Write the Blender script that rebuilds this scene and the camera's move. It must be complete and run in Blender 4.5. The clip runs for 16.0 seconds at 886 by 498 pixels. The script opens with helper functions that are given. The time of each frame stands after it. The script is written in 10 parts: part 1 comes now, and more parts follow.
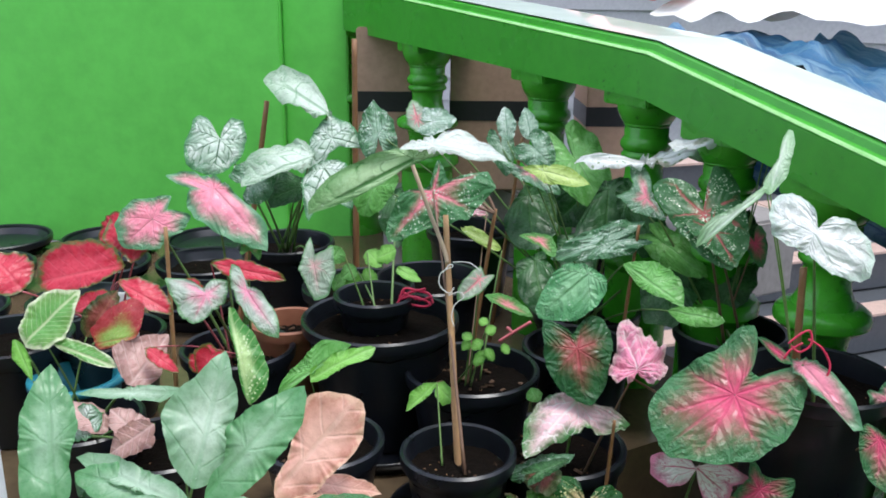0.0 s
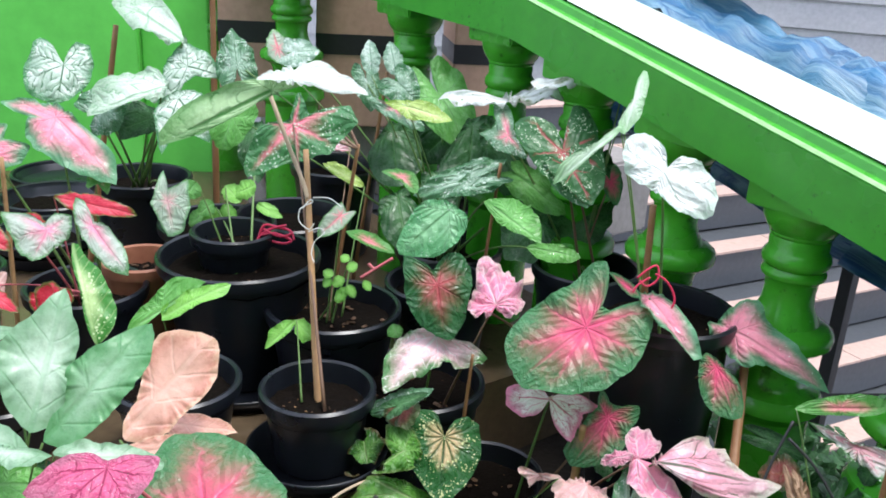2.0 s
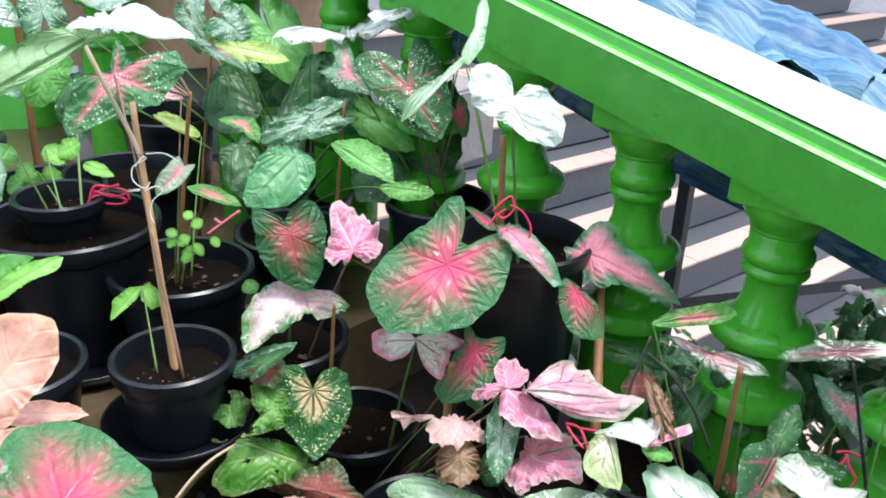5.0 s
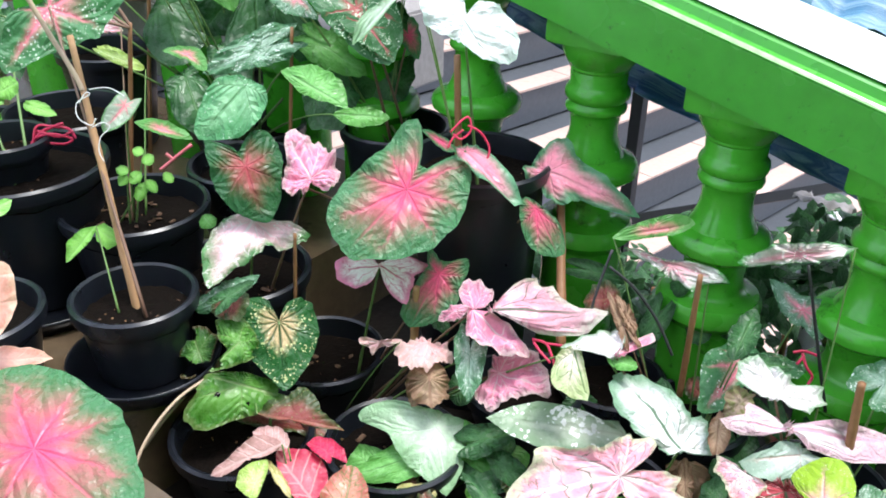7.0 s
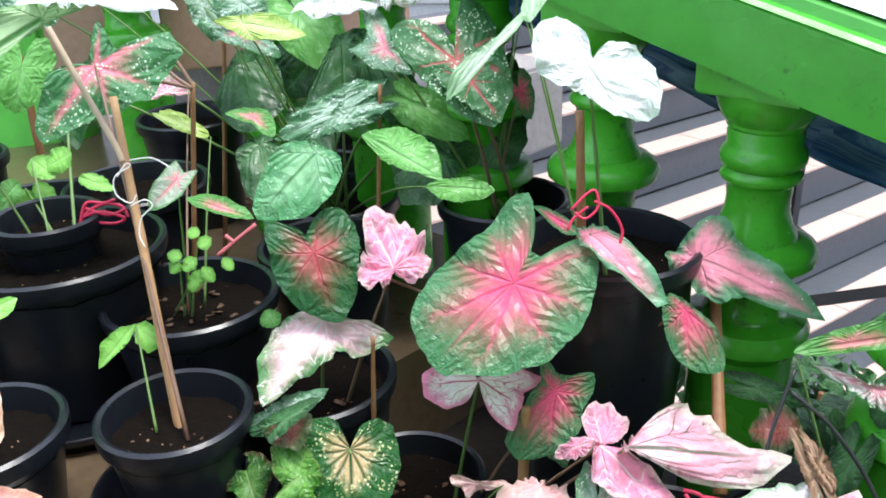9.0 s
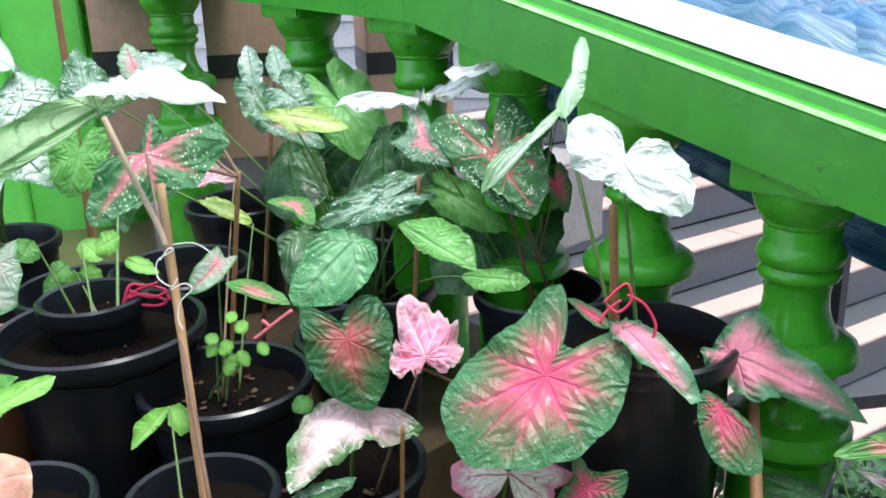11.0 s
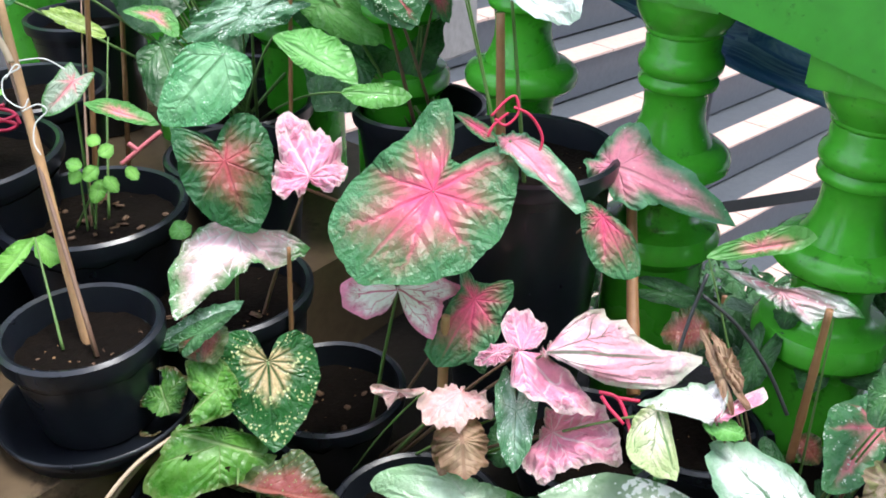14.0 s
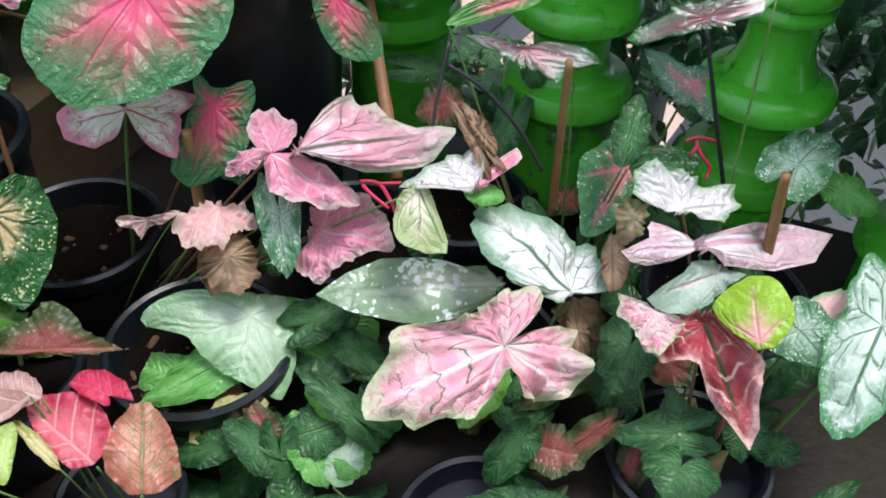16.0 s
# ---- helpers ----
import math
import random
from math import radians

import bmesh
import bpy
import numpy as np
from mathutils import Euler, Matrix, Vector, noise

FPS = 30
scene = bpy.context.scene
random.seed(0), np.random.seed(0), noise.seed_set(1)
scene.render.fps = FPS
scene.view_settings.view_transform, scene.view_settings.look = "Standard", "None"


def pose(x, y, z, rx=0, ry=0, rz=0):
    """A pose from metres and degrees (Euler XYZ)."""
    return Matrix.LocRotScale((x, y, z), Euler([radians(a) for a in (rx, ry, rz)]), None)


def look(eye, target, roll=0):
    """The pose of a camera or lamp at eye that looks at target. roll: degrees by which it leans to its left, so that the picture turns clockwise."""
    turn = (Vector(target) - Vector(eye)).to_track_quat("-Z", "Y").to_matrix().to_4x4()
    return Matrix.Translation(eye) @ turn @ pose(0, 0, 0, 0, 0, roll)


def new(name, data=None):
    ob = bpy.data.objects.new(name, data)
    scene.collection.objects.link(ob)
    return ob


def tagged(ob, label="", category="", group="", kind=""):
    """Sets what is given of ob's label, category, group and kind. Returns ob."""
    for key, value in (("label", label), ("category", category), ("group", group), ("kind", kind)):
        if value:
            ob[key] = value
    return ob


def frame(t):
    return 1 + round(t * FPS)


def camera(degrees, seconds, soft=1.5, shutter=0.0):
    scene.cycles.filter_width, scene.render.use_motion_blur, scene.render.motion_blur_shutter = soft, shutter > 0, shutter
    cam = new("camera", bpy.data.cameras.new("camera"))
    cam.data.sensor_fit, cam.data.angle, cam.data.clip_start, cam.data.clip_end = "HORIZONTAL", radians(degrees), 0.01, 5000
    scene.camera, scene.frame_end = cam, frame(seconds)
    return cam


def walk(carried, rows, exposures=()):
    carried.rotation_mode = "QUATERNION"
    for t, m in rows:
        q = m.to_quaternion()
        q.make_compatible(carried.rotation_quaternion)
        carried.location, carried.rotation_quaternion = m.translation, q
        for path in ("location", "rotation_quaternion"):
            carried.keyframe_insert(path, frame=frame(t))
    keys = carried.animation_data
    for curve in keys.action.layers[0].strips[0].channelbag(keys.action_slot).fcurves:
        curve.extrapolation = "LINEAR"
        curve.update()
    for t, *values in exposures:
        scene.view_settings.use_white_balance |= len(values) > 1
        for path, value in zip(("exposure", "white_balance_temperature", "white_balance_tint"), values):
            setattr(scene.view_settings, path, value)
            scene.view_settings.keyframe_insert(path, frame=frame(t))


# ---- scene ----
cam = camera(54.0, 16.0, soft=1.8)
walk(cam, [
    (0, look((-0.587, 0.002, 0.911), (-0.590, 1.921, 0.349), 0.43)),
    (0.5, look((-0.580, 0.025, 0.901), (-0.585, 1.908, 0.225), 0.51)),
    (1, look((-0.580, 0.013, 0.902), (-0.547, 1.899, 0.237), 1.39)),
    (1.5, look((-0.574, 0.002, 0.905), (-0.392, 1.883, 0.249), 2.79)),
    (2, look((-0.565, 0.012, 0.901), (-0.276, 1.869, 0.217), 3.50)),
    (2.5, look((-0.564, 0.038, 0.902), (-0.121, 1.862, 0.213), 2.17)),
    (3, look((-0.543, 0.050, 0.897), (-0.025, 1.846, 0.186), 1.59)),
    (3.2, look((-0.542, 0.050, 0.899), (0.004, 1.823, 0.153), 1.35)),
    (5.5, look((-0.565, 0.061, 0.904), (0.067, 1.750, 0.039), 2.35)),
    (6, look((-0.560, 0.062, 0.896), (0.121, 1.668, -0.081), 1.34)),
    (6.5, look((-0.565, 0.058, 0.895), (0.129, 1.664, -0.074), 1.28)),
    (7, look((-0.570, 0.063, 0.894), (0.118, 1.678, -0.064), 1.12)),
    (7.5, look((-0.524, 0.137, 0.859), (0.137, 1.766, -0.094), 0.72)),
    (8, look((-0.493, 0.205, 0.828), (0.119, 1.860, -0.112), -0.13)),
    (8.5, look((-0.448, 0.347, 0.785), (0.184, 2.003, -0.143), 0.44)),
    (9, look((-0.452, 0.345, 0.792), (0.006, 2.111, -0.028), -2.27)),
    (9.5, look((-0.445, 0.333, 0.794), (-0.005, 2.149, 0.081), -3.06)),
    (10, look((-0.442, 0.330, 0.799), (-0.006, 2.174, 0.159), -2.66)),
    (10.2, look((-0.436, 0.330, 0.797), (-0.017, 2.183, 0.174), -2.78)),
    (12.3, look((-0.452, 0.351, 0.792), (-0.099, 2.193, 0.099), -1.06)),
    (12.5, look((-0.453, 0.353, 0.788), (-0.058, 2.170, 0.052), -0.90)),
    (13, look((-0.451, 0.352, 0.785), (0.041, 2.111, -0.031), -0.16)),
    (13.5, look((-0.452, 0.355, 0.783), (0.114, 2.048, -0.118), 0.14)),
    (14, look((-0.456, 0.364, 0.780), (0.163, 1.979, -0.225), 0.24)),
    (14.5, look((-0.458, 0.376, 0.774), (0.214, 1.900, -0.333), 0.26)),
    (15, look((-0.436, 0.397, 0.774), (0.319, 1.802, -0.432), -0.62)),
    (15.5, look((-0.420, 0.392, 0.762), (0.393, 1.667, -0.547), -0.05)),
    (16, look((-0.408, 0.374, 0.740), (0.506, 1.523, -0.618), 0.87)),
], exposures=[(0, 0.26), (0.8, 0.48), (2.5, 0.64), (6, 0.92), (9.2, 0.98), (10.2, 0.80), (12.4, 0.92), (13.2, 1.02), (14.5, 1.0), (15.5, 0.56), (16, 0.42)])

# ---- sky and sun: bright rainy overcast ----
world = bpy.data.worlds.new("sky")
scene.world = world
world.use_nodes = True
wn, wl = world.node_tree.nodes, world.node_tree.links
sky = wn.new("ShaderNodeTexSky")
sky.sky_type, sky.sun_disc = "NISHITA", False
sky.sun_elevation, sky.sun_rotation = radians(74), radians(120)
sky.dust_density, sky.air_density = 3.0, 1.0
haze = wn.new("ShaderNodeMix")
haze.data_type = "RGBA"
haze.inputs["Factor"].default_value = 0.75
haze.inputs["B"].default_value = (8.7, 9.35, 11.9, 1)
wl.new(sky.outputs[0], haze.inputs["A"])
wl.new(haze.outputs["Result"], wn["Background"].inputs["Color"])
wn["Background"].inputs["Strength"].default_value = 0.145
lamp = bpy.data.lights.new("sun", "SUN")
lamp.energy, lamp.angle, lamp.color = 2.4, radians(18), (1.0, 0.99, 0.97)
sun = new("sun", lamp)
sun.matrix_world = look((1.5, 0.6, 6), (0.1, 1.5, 0))


# ---- materials ----
def nodes_of(name):
    m = bpy.data.materials.new(name)
    m.use_nodes = True
    nt = m.node_tree
    return m, nt, nt.nodes["Principled BSDF"]


def nd(nt, kind, **sets):
    n = nt.nodes.new("ShaderNode" + kind)
    for key, value in sets.items():
        if key in n.inputs:
            n.inputs[key].default_value = value
    return n


def noise_of(nt, scale, detail=4.0, rough=0.55, vec=None):
    n = nd(nt, "TexNoise", Scale=scale, Detail=detail, Roughness=rough)
    if vec is None:
        vec = nd(nt, "TexCoord").outputs["Object"]
    nt.links.new(vec, n.inputs["Vector"])
    return n.outputs["Fac"]


def ramp(nt, fac, *stops):
    n = nd(nt, "ValToRGB")
    e = n.color_ramp.elements
    while len(e) < len(stops):
        e.new(0.5)
    for el, (pos, col) in zip(e, stops):
        el.position = pos
        el.color = (*col, 1) if len(col) == 3 else col
    nt.links.new(fac, n.inputs["Fac"])
    return n.outputs["Color"]


def mixc(nt, fac, a, b, mode="MIX"):
    n = nd(nt, "Mix")
    n.data_type, n.blend_type = "RGBA", mode
    for sock, v in (("Factor", fac), ("A", a), ("B", b)):
        if isinstance(v, (int, float)):
            n.inputs[sock].default_value = v
        elif isinstance(v, tuple):
            n.inputs[sock].default_value = (*v, 1)
        else:
            nt.links.new(v, n.inputs[sock])
    return n.outputs["Result"]


def bump(nt, bsdf, fac, strength=0.3, dist=0.01):
    b = nd(nt, "Bump", Strength=strength, Distance=dist)
    nt.links.new(fac, b.inputs["Height"])
    nt.links.new(b.outputs["Normal"], bsdf.inputs["Normal"])


def mth(nt, op, a, b=None, clamp=False):
    n = nd(nt, "Math")
    n.operation, n.use_clamp = op, clamp
    for k, v in enumerate((a, b)):
        if v is None:
            continue
        if isinstance(v, (int, float)):
            n.inputs[k].default_value = v
        else:
            nt.links.new(v, n.inputs[k])
    return n.outputs[0]


def surface(name, a, b, scale=6.0, rough=(0.35, 0.6), fine=60.0, bump_by=0.2, metal=0.0, dirt=None, dirt_at=0.62, spec=0.5, chips=None, specks=None):
    """Two-scale mottled material: broad tone drift, fine grain, optional dirt patches."""
    m, nt, bs = nodes_of(name)
    broad = noise_of(nt, scale)
    grain = noise_of(nt, fine, 3.0)
    col = mixc(nt, broad, a, b)
    dark = tuple(0.75 * c for c in a)
    col = mixc(nt, ramp(nt, grain, (0.35, (0, 0, 0)), (0.75, (0.5, 0.5, 0.5))), col, dark)
    if dirt:
        spots = ramp(nt, noise_of(nt, scale * 3.1, 6.0, 0.7), (dirt_at, (0, 0, 0)), (dirt_at + 0.08, (1, 1, 1)))
        col = mixc(nt, spots, col, dirt)
    if specks:
        small = ramp(nt, noise_of(nt, 95.0, 5.0, 0.75), (0.60, (0, 0, 0)), (0.68, (1, 1, 1)))
        where = ramp(nt, noise_of(nt, 9.0, 3.0, 0.6), (0.48, (0, 0, 0)), (0.66, (0.9, 0.9, 0.9)))
        col = mixc(nt, mixc(nt, 1.0, small, where, "MULTIPLY"), col, specks)
    if chips:
        vo = nd(nt, "TexVoronoi", Scale=55.0)
        nt.links.new(nd(nt, "TexCoord").outputs["Object"], vo.inputs["Vector"])
        size = mth(nt, "MULTIPLY", broad, 0.34)
        col = mixc(nt, mth(nt, "GREATER_THAN", mth(nt, "SUBTRACT", size, 0.10), vo.outputs["Distance"]), col, chips)
    nt.links.new(col, bs.inputs["Base Color"])
    mr = nd(nt, "MapRange")
    mr.inputs["To Min"].default_value, mr.inputs["To Max"].default_value = rough
    nt.links.new(broad, mr.inputs["Value"])
    nt.links.new(mr.outputs["Result"], bs.inputs["Roughness"])
    bs.inputs["Metallic"].default_value = metal
    bs.inputs["Specular IOR Level"].default_value = spec
    bump(nt, bs, grain, bump_by, 0.004)
    return m


GREEN = surface("green_gloss_paint", (0.045, 0.33, 0.025), (0.065, 0.40, 0.035), 3.0, (0.18, 0.38), 25.0, 0.12, dirt=(0.03, 0.20, 0.015), dirt_at=0.63, specks=(0.006, 0.02, 0.006))
WALLGREEN = surface("green_wall_paint", (0.13, 0.62, 0.09), (0.17, 0.70, 0.12), 1.2, (0.35, 0.5), 14.0, 0.12)
# pale base colour carries the sky's white reflection on the wet rail top
SHEENTOP = surface("wet_rail_top_sky_sheen", (0.66, 0.82, 0.68), (0.76, 0.88, 0.78), 2.0, (0.03, 0.10), 8.0, 0.03, spec=1.0)
BLACKPOT = surface("black_pot_plastic", (0.007, 0.009, 0.013), (0.013, 0.016, 0.022), 8.0, (0.20, 0.40), 90.0, 0.06, spec=0.45)
TERRACOTTA = surface("terracotta_clay", (0.30, 0.11, 0.06), (0.36, 0.15, 0.09), 9.0, (0.5, 0.7), 60.0, 0.2)
SOIL = surface("wet_potting_soil", (0.003, 0.0024, 0.002), (0.010, 0.007, 0.005), 35.0, (0.75, 0.98), 120.0, 1.0, spec=0.05, chips=(0.20, 0.115, 0.06))
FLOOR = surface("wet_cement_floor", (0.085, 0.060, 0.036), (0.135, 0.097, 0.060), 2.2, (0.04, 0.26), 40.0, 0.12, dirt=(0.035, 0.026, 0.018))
# near-black copy of the floor: shade beneath the plants put into its colour
FLOORSHADE = surface("shaded_wet_floor", (0.014, 0.011, 0.008), (0.028, 0.022, 0.016), 5.0, (0.45, 0.75), 60.0, 0.6, dirt=(0.01, 0.012, 0.006), spec=0.2)
BAMBOO = surface("weathered_bamboo", (0.34, 0.18, 0.08), (0.50, 0.30, 0.14), 14.0, (0.45, 0.65), 70.0, 0.2)
CANE = surface("brown_cane", (0.22, 0.10, 0.04), (0.34, 0.17, 0.08), 14.0, (0.4, 0.6), 70.0, 0.2)
STEMTAN = surface("tan_stalk", (0.40, 0.30, 0.20), (0.50, 0.38, 0.26), 20.0, (0.4, 0.6), 80.0, 0.1)
STEMGREEN = surface("green_stem", (0.10, 0.20, 0.05), (0.16, 0.26, 0.08), 20.0, (0.4, 0.6), 80.0, 0.1)
STEMBROWN = surface("brown_stem", (0.16, 0.09, 0.06), (0.24, 0.14, 0.09), 20.0, (0.4, 0.6), 80.0, 0.1)
STEMPINK = surface("pink_stem", (0.50, 0.10, 0.13), (0.60, 0.18, 0.20), 20.0, (0.4, 0.6), 80.0, 0.1)
RIBBON = surface("red_plastic_string", (0.50, 0.012, 0.06), (0.66, 0.04, 0.11), 20.0, (0.3, 0.5), 80.0, 0.1)
WHITEWIRE = surface("white_wire", (0.6, 0.6, 0.58), (0.75, 0.75, 0.72), 20.0, (0.3, 0.5), 80.0, 0.1)
# pale green standing in for the glint on the handrail's wet edge
EDGESHINE = surface("pale_green_edge_highlight", (0.16, 0.48, 0.10), (0.46, 0.72, 0.36), 14.0, (0.08, 0.2), 60.0, 0.1)
BALUSTER = surface("green_baluster_paint", (0.05, 0.34, 0.02), (0.08, 0.42, 0.035), 7.0, (0.16, 0.36), 30.0, 0.22, dirt=(0.03, 0.16, 0.015), dirt_at=0.60, specks=(0.008, 0.022, 0.006))
WHITEPAINT = surface("white_paint", (0.64, 0.66, 0.66), (0.72, 0.73, 0.73), 5.0, (0.3, 0.5), 40.0, 0.1, dirt=(0.5, 0.5, 0.46))
TEAL = surface("teal_plastic", (0.02, 0.20, 0.28), (0.04, 0.28, 0.36), 9.0, (0.25, 0.45), 40.0, 0.1)


def streaked(name, dark, light, thin, turn):
    """Wet woven net: long fine strands, folds of darker and paler blue."""
    m, nt, bs = nodes_of(name)
    at = nd(nt, "Mapping")
    at.vector_type = "TEXTURE"
    at.inputs["Rotation"].default_value = (0, 0, turn)
    at.inputs["Scale"].default_value = (0.30, 0.012, 0.20)
    nt.links.new(nd(nt, "TexCoord").outputs["Object"], at.inputs["Vector"])
    strand = noise_of(nt, 1.0, 5.0, 0.7, at.outputs[0])
    broad = noise_of(nt, 0.22, 4.0, 0.6, at.outputs[0])
    col = mixc(nt, ramp(nt, broad, (0.35, (0, 0, 0)), (0.65, (1, 1, 1))), dark, light)
    col = mixc(nt, ramp(nt, strand, (0.45, (0, 0, 0)), (0.68, (0.9, 0.9, 0.9))), col, thin)
    nt.links.new(col, bs.inputs["Base Color"])
    bs.inputs["Roughness"].default_value = 0.45
    bump(nt, bs, strand, 0.7, 0.006)
    return m


NET = streaked("blue_shade_net", (0.006, 0.05, 0.13), (0.025, 0.15, 0.30), (0.17, 0.30, 0.38), -1.15)
NETPALE = streaked("pale_blue_net", (0.015, 0.09, 0.19), (0.06, 0.20, 0.32), (0.24, 0.36, 0.44), -0.95)
NETDARK = streaked("dark_blue_tarp", (0.008, 0.045, 0.16), (0.03, 0.16, 0.42), (0.24, 0.40, 0.56), -1.05)
SHEET = surface("grey_corrugated_sheet", (0.42, 0.41, 0.42), (0.52, 0.51, 0.51), 1.3, (0.35, 0.55), 30.0, 0.1, metal=0.2)
CONCRETE = surface("grey_terrace_concrete", (0.06, 0.068, 0.077), (0.085, 0.093, 0.10), 2.0, (0.25, 0.5), 40.0, 0.2)
TILE = surface("pale_pink_tile", (0.46, 0.33, 0.27), (0.60, 0.43, 0.36), 4.0, (0.25, 0.45), 40.0, 0.1, dirt=(0.30, 0.27, 0.16))
BLACKIRON = surface("black_iron", (0.012, 0.012, 0.014), (0.025, 0.025, 0.028), 9.0, (0.4, 0.6), 60.0, 0.15)
CARD = surface("brown_cardboard", (0.40, 0.25, 0.17), (0.50, 0.33, 0.24), 5.0, (0.6, 0.8), 50.0, 0.1)
GREYCLOTH = surface("grey_wet_cloth", (0.20, 0.19, 0.18), (0.32, 0.30, 0.28), 7.0, (0.6, 0.8), 50.0, 0.3)
TARPWHITE = surface("white_tarp", (0.75, 0.73, 0.70), (0.85, 0.83, 0.80), 4.0, (0.3, 0.5), 50.0, 0.1)
TARPPINK = surface("pink_tarp", (0.72, 0.22, 0.25), (0.80, 0.32, 0.34), 4.0, (0.3, 0.5), 50.0, 0.1)


WATER, water_nodes, water = nodes_of("clear_water")
water.inputs["Transmission Weight"].default_value = 1.0
water.inputs["IOR"].default_value, water.inputs["Roughness"].default_value = 1.33, 0.03


# ---- builders ----
def part(name, bm, material, parent, label="", smooth=True):
    me = bpy.data.meshes.new(name)
    bm.normal_update()
    bm.to_mesh(me)
    bm.free()
    me.materials.append(material)
    if smooth:
        me.shade_smooth()
    ob = new(name, me)
    if parent is not None:
        ob.parent = parent
    if label:
        ob["label"] = label
    return ob


def thing(name, at, label, category, group="", kind=""):
    ob = new(name)
    ob.location = at
    ob.empty_display_size = 0.05
    return tagged(ob, label, category, group, kind)


def setting(name, bm, material, label, category, smooth=False):
    return tagged(part(name, bm, material, None, "", smooth), label, category, "", "structure")


def add_box(bm, lo, hi, bevel=0.0, m=None):
    vs = [bm.verts.new((x, y, z)) for x in (lo[0], hi[0]) for y in (lo[1], hi[1]) for z in (lo[2], hi[2])]
    fs = [bm.faces.new([vs[i] for i in q]) for q in ((0, 1, 3, 2), (4, 6, 7, 5), (0, 4, 5, 1), (2, 3, 7, 6), (0, 2, 6, 4), (1, 5, 7, 3))]
    if bevel:
        es = list({e for f in fs for e in f.edges})
        out = bmesh.ops.bevel(bm, geom=es, offset=bevel, segments=2, affect="EDGES")
        vs = list({v for f in out["faces"] for v in f.verts} | {v for v in vs if v.is_valid})
    if m is not None:
        bmesh.ops.transform(bm, matrix=m, verts=vs)
    return vs


def add_lathe(bm, profile, seg=28, at=(0, 0, 0), wobble=0.0):
    rings = []
    for r, z in profile:
        rings.append([bm.verts.new((at[0] + r * math.cos(2 * math.pi * i / seg), at[1] + r * math.sin(2 * math.pi * i / seg), at[2] + z)) for i in range(seg)])
    for a, b in zip(rings, rings[1:]):
        for i in range(seg):
            bm.faces.new((a[i], a[(i + 1) % seg], b[(i + 1) % seg], b[i]))
    return rings


def add_tube(bm, pts, radii, seg=8):
    """A tapered tube through points."""
    pts = [Vector(p) for p in pts]
    rings = []
    for i, p in enumerate(pts):
        d = (pts[min(i + 1, len(pts) - 1)] - pts[max(i - 1, 0)]).normalized()
        side = d.cross(Vector((0.3, 1, 0.2))).normalized()
        up = side.cross(d)
        r = radii[i] if isinstance(radii, (list, tuple)) else radii
        rings.append([bm.verts.new(p + r * (math.cos(2 * math.pi * k / seg) * side + math.sin(2 * math.pi * k / seg) * up)) for k in range(seg)])
    for a, b in zip(rings, rings[1:]):
        for k in range(seg):
            bm.faces.new((a[k], a[(k + 1) % seg], b[(k + 1) % seg], b[k]))
    bm.faces.new(rings[0][::-1])
    bm.faces.new(rings[-1])


# ---- railing frame: s runs along the rail towards the camera, out is away from the balcony ----
RAIL_AT = Vector((0.33, 1.22, 0.0))
ALONG = Vector((0.5, -0.866, 0.0))
OUT = Vector((0.866, 0.5, 0.0))


def on_rail(s, o, z):
    return RAIL_AT + ALONG * s + OUT * o + Vector((0, 0, z))


def ridge(s):
    return 0.588 - 0.25 * s if s > -0.83 else 0.7955 - 0.09 * (s + 0.83)


def under(s):
    return ridge(s) - 0.10 - (max(0.0, -0.83 - s) * 0.035)


def floor_level(s, o):
    """The landing, and one step down along the lower part of the railing."""
    return -0.20 if (s > -0.50 and o > -0.86) or (s > -0.62 and o > -0.60) else 0.0


# floor, wall, terrace
bm = bmesh.new()
rows = []
across = [0.18, 0.09, 0.0, -0.1, -0.2, -0.3, -0.4, -0.5, -0.598, -0.602, -0.7, -0.8, -0.858, -0.862, -0.95] + [-1.0 - 0.2 * k for k in range(26)]
down = [-2.9 + 0.1 * k for k in range(22)] + [-0.7, -0.622, -0.618, -0.55, -0.502, -0.498, -0.4] + [-0.3 + 0.1 * k for k in range(47)]
for s in down:
    rows.append([bm.verts.new(on_rail(s, o, floor_level(s, o) + 0.003 * noise.noise((s * 4, o * 4, 0)) - 0.002)) for o in across])
for a, b in zip(rows, rows[1:]):
    for k in range(len(across) - 1):
        bm.faces.new((a[k], a[k + 1], b[k + 1], b[k]))
lower = [r[0] for r in rows]
drop = [bm.verts.new(v.co - Vector((0, 0, 0.25))) for v in lower]
for k in range(len(down) - 1):
    bm.faces.new((lower[k], lower[k + 1], drop[k + 1], drop[k]))
# lower step split off to take the shade-coloured floor
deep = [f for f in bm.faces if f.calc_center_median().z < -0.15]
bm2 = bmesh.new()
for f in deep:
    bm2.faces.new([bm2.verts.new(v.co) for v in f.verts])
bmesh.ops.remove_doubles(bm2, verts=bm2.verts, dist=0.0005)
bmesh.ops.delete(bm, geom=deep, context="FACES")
setting("floor_lower", bm2, FLOORSHADE, "wet floor of the lower step, shade under the plants painted in", "floor")
setting("floor", bm, FLOOR, "wet brown cement balcony floor with a step down", "floor")

bm = bmesh.new()
add_box(bm, (-5, 3.25, -0.02), (-1.19, 3.45, 2.8), 0.006)
setting("wall_north", bm, WALLGREEN, "bright green painted plaster wall behind the plants", "wall")
bm = bmesh.new()
add_box(bm, (-1.188, 3.29, -0.02), (-0.95, 3.5, 2.8), 0.006)
setting("wall_pier", bm, WALLGREEN, "green painted pier where the railing meets the wall", "wall")

